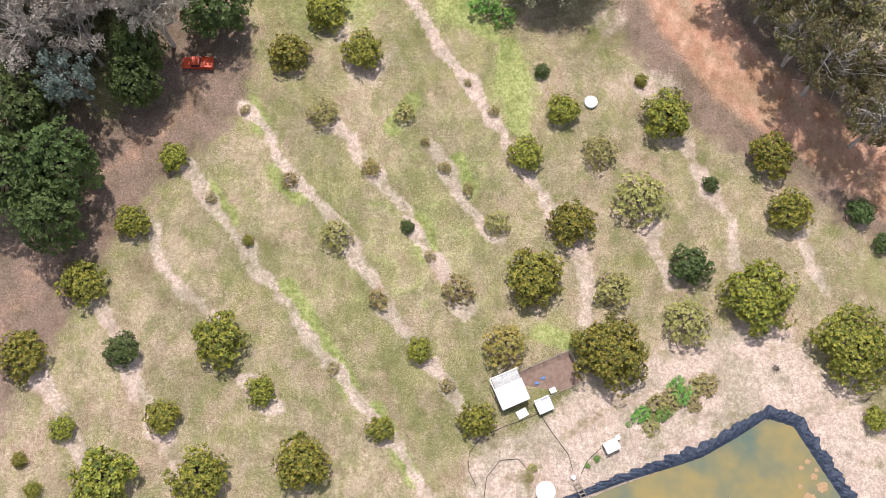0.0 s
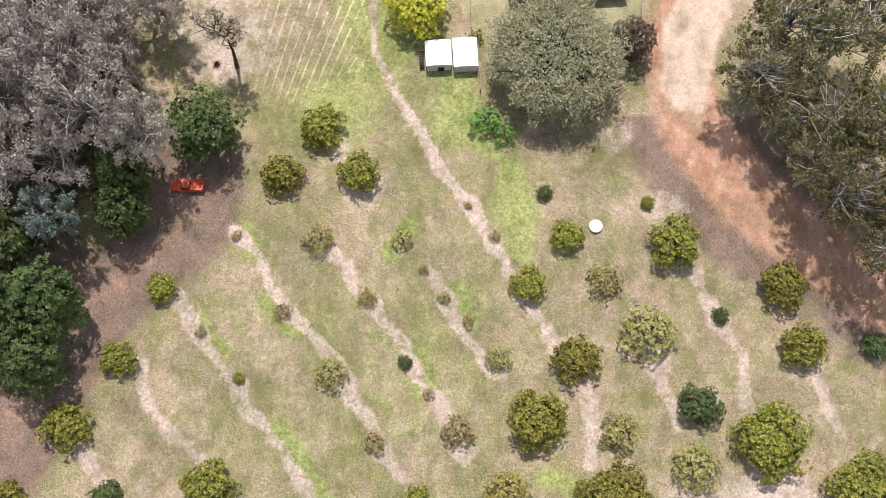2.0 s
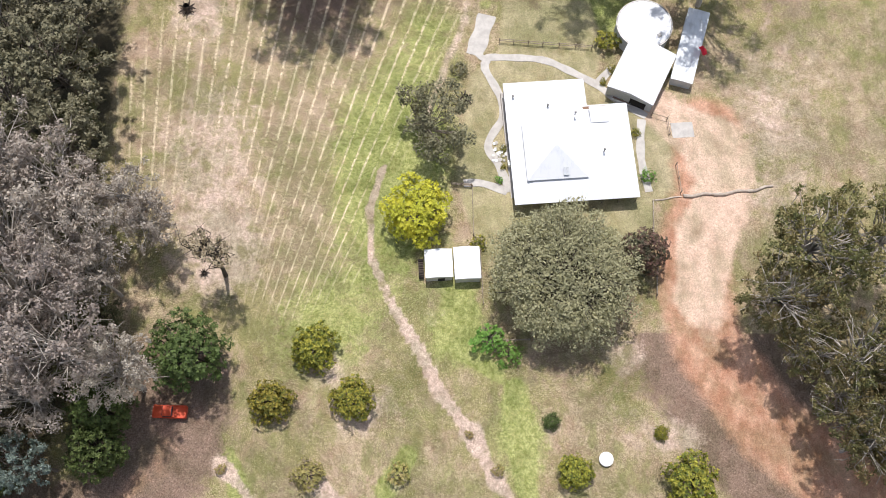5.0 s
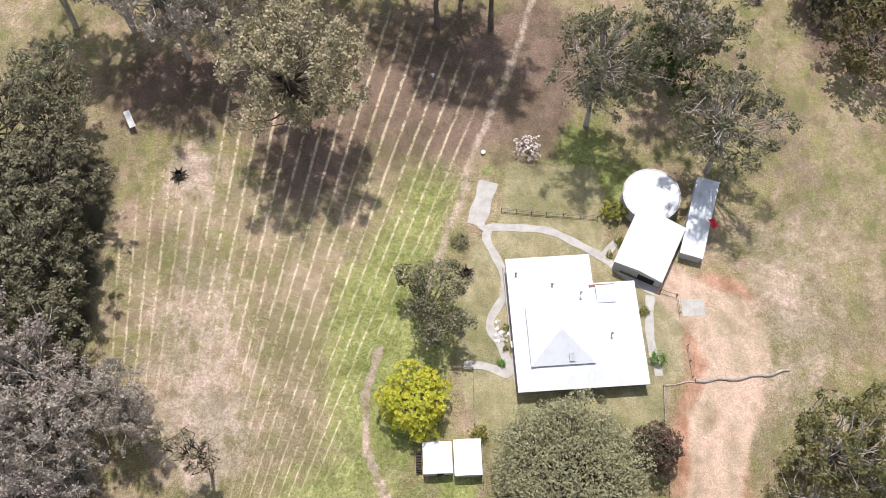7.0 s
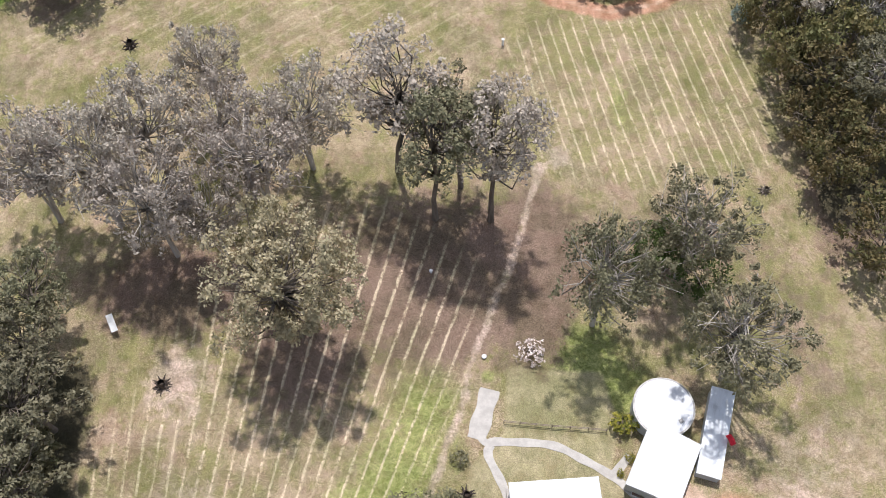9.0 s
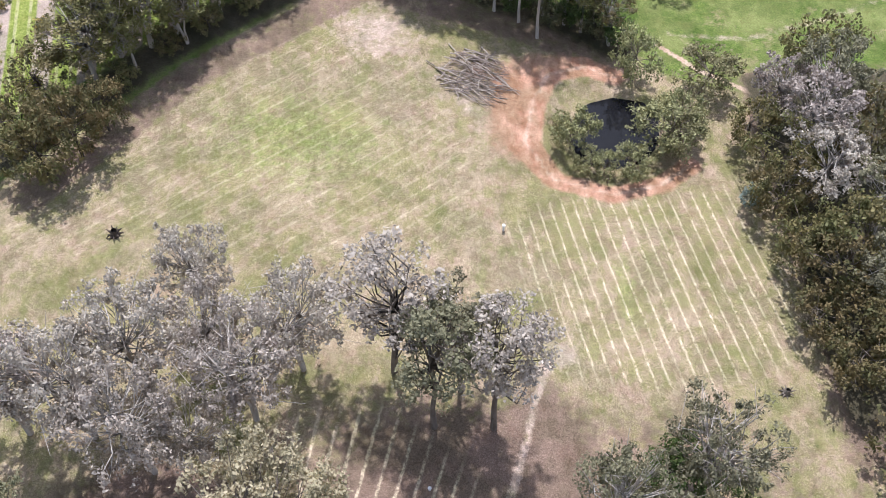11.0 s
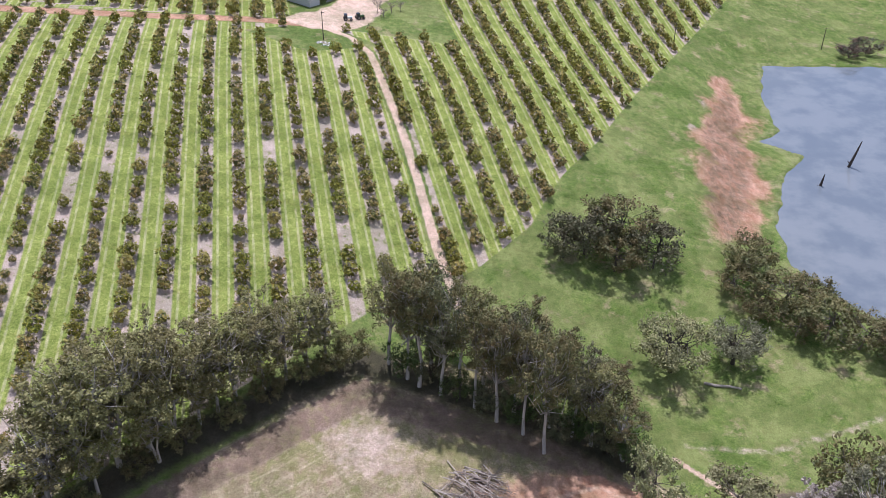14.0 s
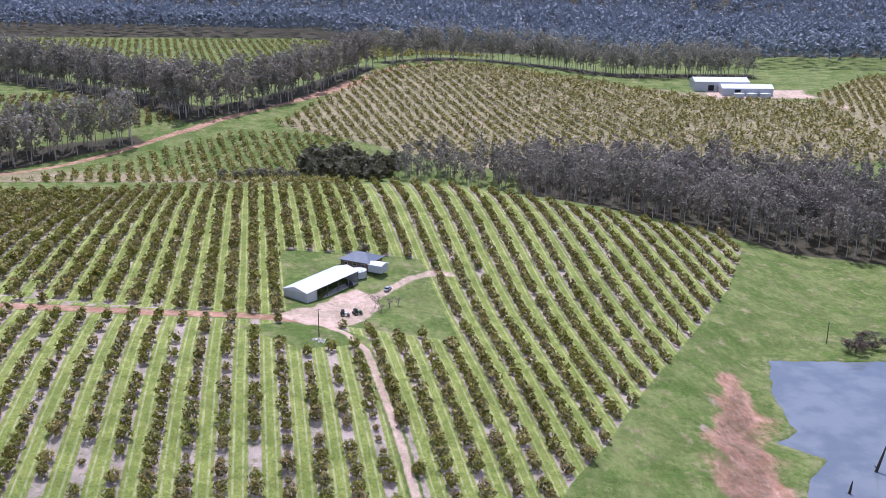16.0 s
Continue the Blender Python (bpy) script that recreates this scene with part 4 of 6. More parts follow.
def bare_tree(seed, H, R, trunk=0.2, boughs=14, twig=7):
    """A leafless tree: boughs forking into twigs."""
    rng = np.random.default_rng(seed)
    wood = [tube([(0, 0, -0.1), (0.1, 0, H * 0.3), (0, 0.15, H * 0.65), (0.1, 0, H)], [trunk * 1.2, trunk, trunk * 0.6, 0.03], 6)]
    for _ in range(boughs):
        f = rng.uniform(0.25, 0.8)
        a = np.array((0.05, 0.05, H * f))
        d = ball_points(rng, 1)[0] * (1, 1, 0.3) + (0, 0, 0.55)
        c = a + d * R * rng.uniform(0.6, 1.1)
        wood.append(tube([a, (a + c) / 2 + rng.normal(0, 0.2, 3), c], [trunk * 0.45, trunk * 0.25, 0.03], 4))
        for _ in range(twig):
            g = rng.uniform(0.35, 1.0)
            b = a * (1 - g) + c * g
            wood.append(tube([b, b + (d * 0.4 + rng.normal(0, 0.5, 3)) * R * 0.4], [0.035, 0.012], 3))
    return np.concatenate(wood)


def tree_meshes(wood, leaves):
    return quad_mesh("trunk", wood, True), quad_mesh("crown", leaves)


def plant(name, meshes, bark, leaf, x, y, size=1.0, turn=0.0, label="", category="tree", group="", tall=1.0, z=None):
    ob = thing(name, x, y, z, turn, label, category, group)
    ob.scale = (size, size, size * tall)
    part("trunk", meshes[0], bark, ob)
    part("crown", meshes[1], leaf, ob)
    return ob


MANGO_SHAPES = [tree_meshes(*round_tree(20 + i, 3.0, 3.9, 5200, 0.165, 34)) for i in range(4)]
MANGO_LARGE = [tree_meshes(*round_tree(30 + i, 5.4, 5.8, 11500, 0.105, 60, 0.3)) for i in range(2)]
SPARSE_SHAPES = [tree_meshes(*round_tree(40 + i, 3.0, 3.2, 2400, 0.15, 26, 0.15)) for i in range(3)]
BUSH_SHAPES = [tree_meshes(*round_tree(60 + i, 1.5, 1.7, 900, 0.22, 16, 0.08, 0.05)) for i in range(3)]
ROUND_BIG = [tree_meshes(*round_tree(80 + i, 5.0, 8.5, 8500, 0.12, 60, 0.3, 0.1)) for i in range(2)]
GUM_SHAPES = [tree_meshes(*open_tree(100 + i, 18, 6.5, 0.34, 64, 84, 0.26, 0.20, 0.8, 0.32, 1 + i % 2, 0.06, 0, True, 4)) for i in range(5)]
TALL_SHAPES = [tree_meshes(*open_tree(120 + i, 24, 4.6, 0.34, 50, 92, 0.22, 0.31, 1.0, 0.32, 1, 0.05)) for i in range(4)]
LIMBY_SHAPES = [tree_meshes(*open_tree(140 + i, 17, 7.0, 0.34, 66, 96, 0.22, 0.20, 0.8, 0.34, 1 + i % 2, 0.07, 1, True, 5)) for i in range(4)]
BELT_SHAPES = [tree_meshes(*open_tree(180 + i, 24, 4.6, 0.10, 64, 70, 0.23, 0.26, 1.0, 0.30, 1 + i % 2, 0.07)) for i in range(3)]
THICKET_SHAPES = [tree_meshes(*open_tree(160 + i, 8, 4.2, 0.10, 30, 95, 0.23, 0.34, 0.8, 0.16, 2, 0.05)) for i in range(3)]

SORTS = ((MANGO_SHAPES, MANGO, "yellow-green domed mango tree standing on dry grass"),
         (MANGO_SHAPES, DARK_GREEN, "dark green glossy domed orchard tree on bare soil"),
         (BUSH_SHAPES, YOUNG, "young rusty-leaved fruit tree in a bare soil strip"),
         (SPARSE_SHAPES, MANGO_PALE, "pale olive thin-crowned orchard tree on dry grass"),
         (SPARSE_SHAPES, GREY_LEAF, "grey-green thin-crowned orchard tree on dry grass"),
         (SPARSE_SHAPES, MANGO_GOLD, "golden flowering orchard tree on dry grass"))
_n = 0
for _x, _y, _r, _s in HOME_TREES:
    shapes, leaf, words = SORTS[_s]
    shapes = MANGO_LARGE if _r > 4.5 else shapes
    unit = 1.5 if shapes is BUSH_SHAPES else 5.4 if shapes is MANGO_LARGE else 3.0
    plant("orchard_tree", shapes[_n % len(shapes)], BARK, leaf, _x, _y, _r / unit, (_n * 77) % 360, words, "tree", "home orchard trees", 0.95)
    _n += 1


def grove(name, spots, shapes, leaf, bark, label, group, start=0):
    """Plants one tree for each x, y, crown radius, height; shapes come as (meshes, radius, height)."""
    mats = leaf if isinstance(leaf, tuple) else (leaf,)
    forms, unit, high = shapes
    for i, (x, y, r, h) in enumerate(spots):
        plant(name, forms[(i + start) % len(forms)], bark, mats[(i * 3 + start) % len(mats)], x, y, r / unit, (i * 101 + start * 37) % 360, label, "tree", group, h / high / (r / unit))


GUM, LIMBY, TALL, BELT, THICKET, DOME = (GUM_SHAPES, 6.5, 18), (LIMBY_SHAPES, 7.0, 17), (TALL_SHAPES, 4.6, 24), (BELT_SHAPES, 4.6, 24), (THICKET_SHAPES, 4.2, 8), (ROUND_BIG, 5.0, 8.5)
# woods beside the west road, grey gums
grove("gum_tree", ((-46, 69, 7, 27), (-41, 66.5, 5, 21), (-52, 76, 7, 26), (-49, 84, 6.5, 23), (-58, 72, 7, 26), (-57, 84, 7.5, 25), (-46, 80, 5, 20), (-58, 62, 6, 22), (-64, 78, 7, 24), (-53, 93, 7, 20), (-60, 95, 7, 22), (-51.5, 63, 5, 20)),
      LIMBY, (GUM_GREY, GUM_GREY, GUM_DRY), PALE_BARK, "grey-leaved gum tree with pale bare limbs", "west wood")
grove("gum_tree", ((-56, 122, 8, 19), (-55.3, 112, 7.5, 19), (-54, 99.5, 6.5, 17), (-58, 131, 6.5, 18), (-64, 118, 8, 19), (-63, 106, 7, 18), (-52.5, 90, 5, 11), (-66, 130, 8, 19), (-60, 139, 6.5, 17)),
      GUM, (GREY_LEAF, GUM_GREEN, GREY_LEAF), BARK, "olive-grey gum tree at the wood's edge", "west wood")
grove("dark_tree", ((-44.2, 62.6, 4.0, 12.5), (-44.2, 57.2, 4.0, 11), (-52.5, 44, 5.4, 14.5), (-53.5, 36.5, 5, 13), (-60, 52, 6, 14), (-60, 42, 6, 14)), DOME, DARK_GREEN, DARK_BARK,
      "dense dark green tree beside the dirt road", "west wood")
grove("wood_thicket", ((-49, 72, 4, 9), (-55, 68, 4.5, 9), (-52, 82, 4.5, 8), (-60, 88, 5, 9), (-62, 66, 5, 10), (-48, 62, 4, 9), (-56, 57, 5, 12), (-55, 106, 4, 8), (-57, 117, 4, 8), (-62, 100, 5, 9), (-47.5, 76, 3, 6)), THICKET, (GUM_DARK, GREY_LEAF, DARK_GREEN), DARK_BARK,
      "dark understorey tree of the west wood", "west wood")
grove("dark_tree", ((-34.2, 70.2, 5.5, 11.5),), DOME, DARK_GREEN, DARK_BARK, "dense round dark green tree shading the red pickup", "")
grove("gum_tree", ((-51.3, 55.3, 3.8, 17.5),), GUM, BLUE_LEAF, BARK, "bluish pale-leaved young gum tree", "west wood", 2)
plant("thin_tree", tree_meshes(*open_tree(301, 15.5, 3.4, 0.50, 20, 60, 0.22, 0.30, 0.8, 0.30, 1, 0.05, 3)), DARK_BARK, GUM_DRY, -31.4, 83.2, 1.0, 200, "thin half-bare tree with a dark trunk")
grove("gum_tree", ((-44, 91.5, 5, 16), (-40.5, 88, 4, 14)), LIMBY, GUM_GREY, PALE_BARK, "sparse grey gum with bare white limbs", "paddock gums", 1)
# around the house
plant("round_tree", tree_meshes(*open_tree(311, 10.8, 9.6, 0.10, 640, 105, 0.19, 0.13, 0.85, 0.5, 3, 0.05, 0, True, 0)), DARK_BARK, SHEOAK, 16.8, 81.8, 1.0, 0, "huge dense grey-green domed shade tree before the house")
grove("maroon_tree", ((28.7, 85.8, 3.7, 7.4),), DOME, MAROON, DARK_BARK, "small dark tree with maroon and green leaves", "", 1)
plant("lime_tree", tree_meshes(*round_tree(315, 5.4, 7.5, 7500, 0.115, 36, 0.3, 0.08)), BARK, LIME, -3.6, 92.2, 1.0, 0, "bright lime-green leafy tree beside the small sheds")
plant("garden_gum", tree_meshes(*open_tree(317, 10.8, 6.4, 0.2, 40, 130, 0.24, 0.27, 0.75, 0.3, 2, 0.06)), BARK, GREY_LEAF, -1.9, 105.6, 1.0, 0, "grey-green gum tree on the garden's edge")
SHRUBS = ((6.6, 73.6, 3.0, 0), (9.3, 71.6, 2.2, 0), (5.3, 88.3, 1.6, 1), (26.3, 123.3, 2.5, 1), (31, 99.3, 1.4, 0), (29.8, 106.9, 1.0, 1), (8.6, 98.8, 0.8, 0), (2.7, 118.3, 1.6, 2),
          (14, 92.9, 0.9, 2), (17.5, 93.2, 0.8, 2), (22.5, 93.6, 0.9, 2), (27, 118.5, 1.0, 1), (25.4, 116.2, 0.8, 1), (9.4, 104.2, 0.7, 1), (25.5, 110.7, 0.8, 0), (9.2, 101, 0.6, 1))
for _i, (_x, _y, _r, _s) in enumerate(SHRUBS):
    plant("garden_shrub", BUSH_SHAPES[_i % 3], BARK, (FRESH, MANGO, GREY_LEAF)[_s], _x, _y, _r / 1.5, _i * 50, ("fresh green rounded garden shrub", "yellow-green rounded garden shrub", "grey-green thin garden shrub")[_s], "shrub", "garden shrubs")
plant("blossom_tree", tree_meshes(*round_tree(321, 2.8, 3.0, 900, 0.15, 24, 0.12, 0.05)), TWIGS, BLOSSOM, 13.7, 135.0, 1.0, 0, "small fruit tree in pale pink blossom")
grove("gum_tree", ((23.4, 140.3, 8, 27), (37.6, 149, 7.8, 26), (42, 131.2, 8.6, 22.5)), LIMBY, (GUM_GREY, GUM_GREEN, GREY_LEAF), PALE_BARK, "tall spreading gum with a grey trunk behind the house", "house gums", 2)
grove("dark_tree", ((33, 150.5, 4, 9), (40, 146.5, 4, 9), (26, 149.5, 3, 7), (36, 153, 4, 10)), THICKET, DARK_GREEN, DARK_BARK, "dark leafy tree under the house gums", "house gums")
# east of the drive
grove("gum_tree", ((45.5, 77.5, 6.5, 18), (49.5, 83.5, 7.5, 23), (54, 69.5, 7, 19), (54.5, 58.5, 6, 19), (48.5, 71, 4.6, 14), (60, 68, 7, 20), (58, 83, 8, 22), (60, 59, 6.5, 18), (52, 63.5, 5, 16), (60.5, 50, 6, 18)), LIMBY, (GUM_GREEN, GUM_GREEN, GUM_DRY), PALE_BARK,
      "tall gum with olive and rusty leaf clumps beside the drive", "drive gums", 1)
# paddock copse
grove("gum_tree", ((-53, 157.5, 8.5, 31), (-43, 152, 8.5, 27), (-29, 161, 8.5, 27), (-38.5, 180.5, 6.4, 23), (-22.5, 170, 8, 26), (-46, 166, 8.5, 27), (-63, 158, 8.5, 26), (-35, 152.5, 6, 20), (-36, 170, 7, 22)), LIMBY,
      (GUM_GREY, GUM_GREY, GUM_DRY), PALE_BARK, "grey gum with tangled pale branches in the paddock copse", "paddock copse", 1)
plant("gum_tree", tree_meshes(*open_tree(319, 30, 10.6, 0.28, 120, 120, 0.29, 0.185, 0.85, 0.5, 2, 0.05)), BARK, GUM_DRY, -21.8, 138.0, 1.0, 40, "broad olive-gold gum standing alone in the paddock", "tree", "paddock gums")
grove("tall_gum", ((-7.8, 170, 7.6, 35), (-1.3, 160, 6.8, 33), (8, 159.8, 6.6, 35), (3, 166.5, 6, 28)), TALL, (GUM_GREY, GREY_LEAF), BARK, "tall straight gum with a dark trunk in the paddock", "paddock gums")
# east wood along the paddock
grove("wood_tree", ((65.5, 167.5, 6, 13), (66, 186, 7, 15), (70, 190, 7.5, 18), (72, 175, 7, 14), (70, 152, 7, 13), (76, 162, 7, 14), (62, 178, 5, 10), (60, 221.5, 5, 12), (64, 212, 6, 15), (80, 213, 8, 20), (76, 240, 7, 18), (62.5, 194, 5.5, 13), (61, 203, 5.5, 15)),
      THICKET, (GUM_GREEN, GUM_DARK, GREY_LEAF), BARK, "dense olive-green tree at the edge of the east wood", "east wood")
grove("gum_tree", ((70, 219, 8, 21), (75, 228, 8, 21), (68, 206, 7.5, 19), (78, 198, 8, 20), (66, 229, 6, 16), (74, 183, 7, 18)), GUM, (GUM_GREY, GREY_LEAF), PALE_BARK, "grey-olive gum rising from the east wood", "east wood")
grove("young_gum", ((57.4, 206, 3, 5.5),), (BUSH_SHAPES, 1.5, 1.7), BLUE_LEAF, BARK, "bluish silver-leaved young gum", "east wood")
# trees round the small dam
grove("dam_tree", ((25.2, 221, 4.8, 10.5), (43, 221, 6, 11), (31, 213.8, 2.6, 6), (47, 226.5, 4.6, 10), (39.5, 239.5, 5.0, 13), (53.2, 236.5, 6.3, 11.5), (36, 213.5, 3.8, 8), (46.5, 220, 4.5, 9.5), (23.6, 226, 2.2, 4), (28, 214.5, 3, 6)), THICKET,
      (WILLOW, WILLOW, BELT_LEAF), BARK, "bushy olive tree overhanging the small dam", "dam trees")
# belt of trees round the paddock's far corner
grove("tall_gum", ((-65, 239.5, 7, 26.6), (-59.5, 242.5, 7, 27.5), (-55, 246.5, 6.5, 29), (-61.5, 236.3, 4.5, 22.8), (-51, 250, 5.5, 26.6), (-47, 253.5, 5, 22.8), (-44, 256.5, 5, 20.9), (-40.8, 259, 5.5, 21.8), (-36, 263.5, 5, 20.9), (-32, 266.5, 5, 20.9), (-28, 270.5, 5, 19), (-24.5, 273.5, 5, 19), (-69, 233.5, 7, 21.8), (-52.5, 244, 5, 19), (-62, 248.5, 7, 25.6), (-54, 253.5, 7, 25.6), (-68, 242.5, 7, 24.7), (-46, 260.5, 6, 20.9), (-38, 268.5, 6, 20.9)), BELT,
      (BELT_LEAF, BELT_LEAF, GUM_GREEN), PALE_BARK, "slender gum in the shelter belt beside the orchard", "shelter belt")
grove("tall_gum", ((-11, 273, 5.5, 27.5), (-7, 269, 5, 28.6), (-4.5, 267, 5.5, 30.6), (0, 265, 5, 28.6), (4, 268, 5, 27.5), (7, 262, 5, 26.5), (11.3, 258.5, 5, 27.5), (15, 261, 5, 26.5), (16.5, 255.5, 4.6, 26.5), (20.3, 251, 5, 29.6), (22, 258, 5, 25.5), (26.5, 256, 5, 23.5), (30, 254, 5, 20.4), (33, 257, 5, 18.4), (35.8, 250.5, 4.5, 15.3), (-2, 274, 5.5, 26.5), (9, 269, 5, 24.5), (18, 268, 5.5, 22.4)),
      TALL, (GUM_GREEN, BELT_LEAF, GUM_DARK, GUM_GREEN), PALE_BARK, "tall slender gum with a pale trunk in the shelter belt", "shelter belt", 1)
grove("belt_shrub", ((-67.6, 214, 6.5, 17), (-72, 208, 6, 15), (-64, 220.5, 5, 12), (-78, 214, 7, 15), (-76.5, 227.5, 6.5, 12), (-63.5, 231.5, 3.5, 5.6), (-55.5, 241.5, 3.5, 5.6), (-48.5, 248.5, 3.5, 5.6), (-41.5, 254.5, 3.5, 5.6), (-34.5, 261, 3.5, 5.6), (-28.5, 266, 3.6, 6.4), (-23, 269.5, 3.6, 7.2), (-18.5, 272.5, 4, 8)), THICKET,
      (GUM_GREEN, GUM_DARK, DARK_GREEN), DARK_BARK, "dark leafy undergrowth of the shelter belt", "belt undergrowth")
grove("belt_shrub", ((-8, 271, 4, 8.5), (-2, 269, 3.8, 7.6), (4, 264, 3.6, 6.8), (10, 261.5, 3.6, 6.8), (16, 258.5, 3.6, 6.8), (23, 254.5, 3.6, 6.8), (28, 256, 3.8, 7.6), (33, 252, 4, 8.5), (37.5, 250, 3.6, 7.6), (30, 261, 4.5, 9.3), (1, 275, 4.5, 9.3), (12, 271, 4.5, 9.3), (22, 263, 4.5, 9.3)), THICKET,
      (DARK_GREEN, GUM_DARK), DARK_BARK, "dark leafy undergrowth of the shelter belt", "belt undergrowth", 2)
# valley and lake shore
WILLOW_SHAPE = tree_meshes(*open_tree(401, 9, 6.2, 0.25, 44, 130, 0.22, 0.28, 0.8, 0.4, 3, 0.1))
plant("willow", WILLOW_SHAPE, DARK_BARK, WILLOW, 51.2, 278.5, 1.4, 0, "spreading olive willow with dark forked trunks")
plant("willow", WILLOW_SHAPE, DARK_BARK, GREY_LEAF, 66, 282, 1.1, 120, "half-bare leaning willow with a dark trunk")
grove("shore_tree", ((36, 315, 7.8, 13), (45, 320, 8, 14), (53, 312.5, 7.6, 12), (43, 310, 6.5, 11), (30.5, 313, 6, 11)), THICKET, (GUM_DARK, GUM_GREEN), DARK_BARK, "dense dark round-crowned tree in the meadow", "meadow clump")
grove("shore_tree", ((76, 311, 6.6, 10.8), (82, 300, 7.2, 10.8), (89, 289, 7.2, 10.8), (89, 302, 6.1, 9.5), (80, 319, 5.5, 8.1), (96, 286, 6.6, 9.5), (102, 281, 6.6, 9.5), (72, 305, 5.0, 8.1), (83, 291, 5.0, 8.1), (76, 297, 4.4, 6.8), (110, 279, 5.5, 8.1)), THICKET, (GUM_GREEN, WILLOW, GUM_DARK), BARK,
      "bushy grey-olive tree on the lake shore", "lake shore trees")
grove("shore_tree", ((24.5, 275, 5, 10), (14, 272, 4.5, 10), (33, 268, 5, 10)), THICKET, (WILLOW, GREY_LEAF), BARK, "olive bushy tree behind the shelter belt", "meadow clump")
grove("shore_tree", ((158, 462, 6, 6), (168, 470, 6, 7)), THICKET, MAROON, BARK, "brownish bush on the far lake shore", "lake shore trees")

# ---- farm orchard ----
def farm_spots():
    rng = np.random.default_rng(7)
    out = []
    for block, (x0, y0, slope, gap, fan) in enumerate(ROW_BLOCKS):
        for row in range(-28, 40):
            lo = {0: 215, 1: 285, 2: 418}[block]
            for y in np.arange(lo, 603, 3.7 if block == 1 else 5.0 if block == 0 else 4.4):
                yy = y + rng.uniform(-0.5, 0.5)
                xx = x0 + row * (gap + fan * (yy - y0)) - slope * (yy - y0) + rng.uniform(-0.3, 0.3)
                out.append((xx, yy, block, rng.uniform(0.5, 1.0) ** 0.5, rng.random(), row))
    a = np.array(out)
    _, own = row_phase(a[:, 0], a[:, 1])
    keep = (own == a[:, 2]) & (orchard_mask(a[:, 0], a[:, 1]) > 0.75) & (np.abs(a[:, 0]) < 0.53 * (a[:, 1] - 100) + 20)
    thin = 0.04 + 0.14 * ((a[:, 2] == 0) & (np.sin(a[:, 5] * 2.3) > 0)) * (a[:, 1] < 430)
    return a[keep & (a[:, 4] > thin)]


AVO = [round_tree(500 + i, 2.0, 3.6, 640, 0.36, 14, 0.1, 0.06) for i in range(4)]
AVO_SHAPES = [tree_meshes(*a) for a in AVO]
SPOTS = farm_spots()
SPOTS = SPOTS[np.argsort(SPOTS[:, 1] + 0.25 * np.abs(SPOTS[:, 0]))]
for _i, (_x, _y, _b, _s, _q, _row) in enumerate(SPOTS[:300]):
    plant("avocado_tree", AVO_SHAPES[_i % 4], BARK, MANGO_GOLD if _q > 0.93 else MANGO if _q > 0.55 else ORCHARD_LEAF, _x, _y, _s * (0.65 if _q < 0.2 else 1.2), (_i * 67) % 360, "bushy avocado tree in an orchard row", "tree", "farm orchard trees")


def many(name, shapes, spots, material, label, category="trees"):
    """One object out of many far trees: spots are x, y, size, turn."""
    out = []
    z = height(spots[:, 0], spots[:, 1])
    for i, (x, y, s, t) in enumerate(spots):
        q = shapes[i % len(shapes)]
        c, n = math.cos(t), math.sin(t)
        out.append(q @ (np.array(((c, n, 0), (-n, c, 0), (0, 0, 1))) * s) + np.array((x, y, z[i])))
    ob = part(name, quad_mesh(name, np.concatenate(out)), material)
    return tagged(ob, label, category, kind="stuff")


FAR_AVO = [round_tree(520 + i, 2.0, 3.6, 125, 0.74, 10, 0.1, 0.06)[1] for i in range(4)]
rest = SPOTS[300:]
for _lo, _hi, _m in ((0, 0.6, ORCHARD_LEAF), (0.6, 1.01, MANGO)):
    pick = rest[(rest[:, 4] >= _lo) & (rest[:, 4] < _hi)]
    # rows outside the east block grow past y 425, standing in for cloud shade
    many("orchard_rows", FAR_AVO, np.stack([pick[:, 0], pick[:, 1], pick[:, 3] * np.where(pick[:, 4] < 0.15, 0.70, 1.16) * np.where((pick[:, 2] != 1) & (pick[:, 1] > 425), 1.22, 1.0), pick[:, 4] * 40], 1), _m, "long rows of bushy avocado trees over the hill")


def fill(poly, gap, seed, jitter=0.5):
    """Scattered places inside an outline: x, y, random."""
    rng = np.random.default_rng(seed)
    xs, ys = [p[0] for p in poly], [p[1] for p in poly]
    x, y = [a.ravel() for a in np.meshgrid(np.arange(min(xs), max(xs), gap), np.arange(min(ys), max(ys), gap))]
    x, y = x + rng.uniform(-jitter, jitter, x.shape) * gap, y + rng.uniform(-jitter, jitter, x.shape) * gap
    k = inside(x, y, tuple(poly))
    return x[k], y[k], rng.random(k.sum())


def forest(name, poly, gap, shapes, material, seed, lo, hi, label, jitter=0.45):
    x, y, q = fill(poly, gap, seed, jitter)
    return many(name, shapes, np.stack([x, y, lo + (hi - lo) * q, q * 60], 1), material, label)


# far orchard hills, in rows
def hill_rows(name, poly, slope, gap, step, seed, material):
    rng = np.random.default_rng(seed)
    xs, ys = [p[0] for p in poly], [p[1] for p in poly]
    u, y = [a.ravel() for a in np.meshgrid(np.arange(min(xs) - 200, max(xs) + 200, gap), np.arange(min(ys), max(ys), step))]
    x = u - slope * (y - min(ys)) + rng.uniform(-0.4, 0.4, u.shape)
    k = inside(x, y, tuple(poly)) & (rng.random(u.shape) > 0.05)
    spots = np.stack([x[k], y[k], rng.uniform(0.85, 1.05, k.sum()), rng.uniform(0, 6, k.sum())], 1)
    return many(name, FAR_HILL, spots, material, "rows of orchard trees on the far hill")


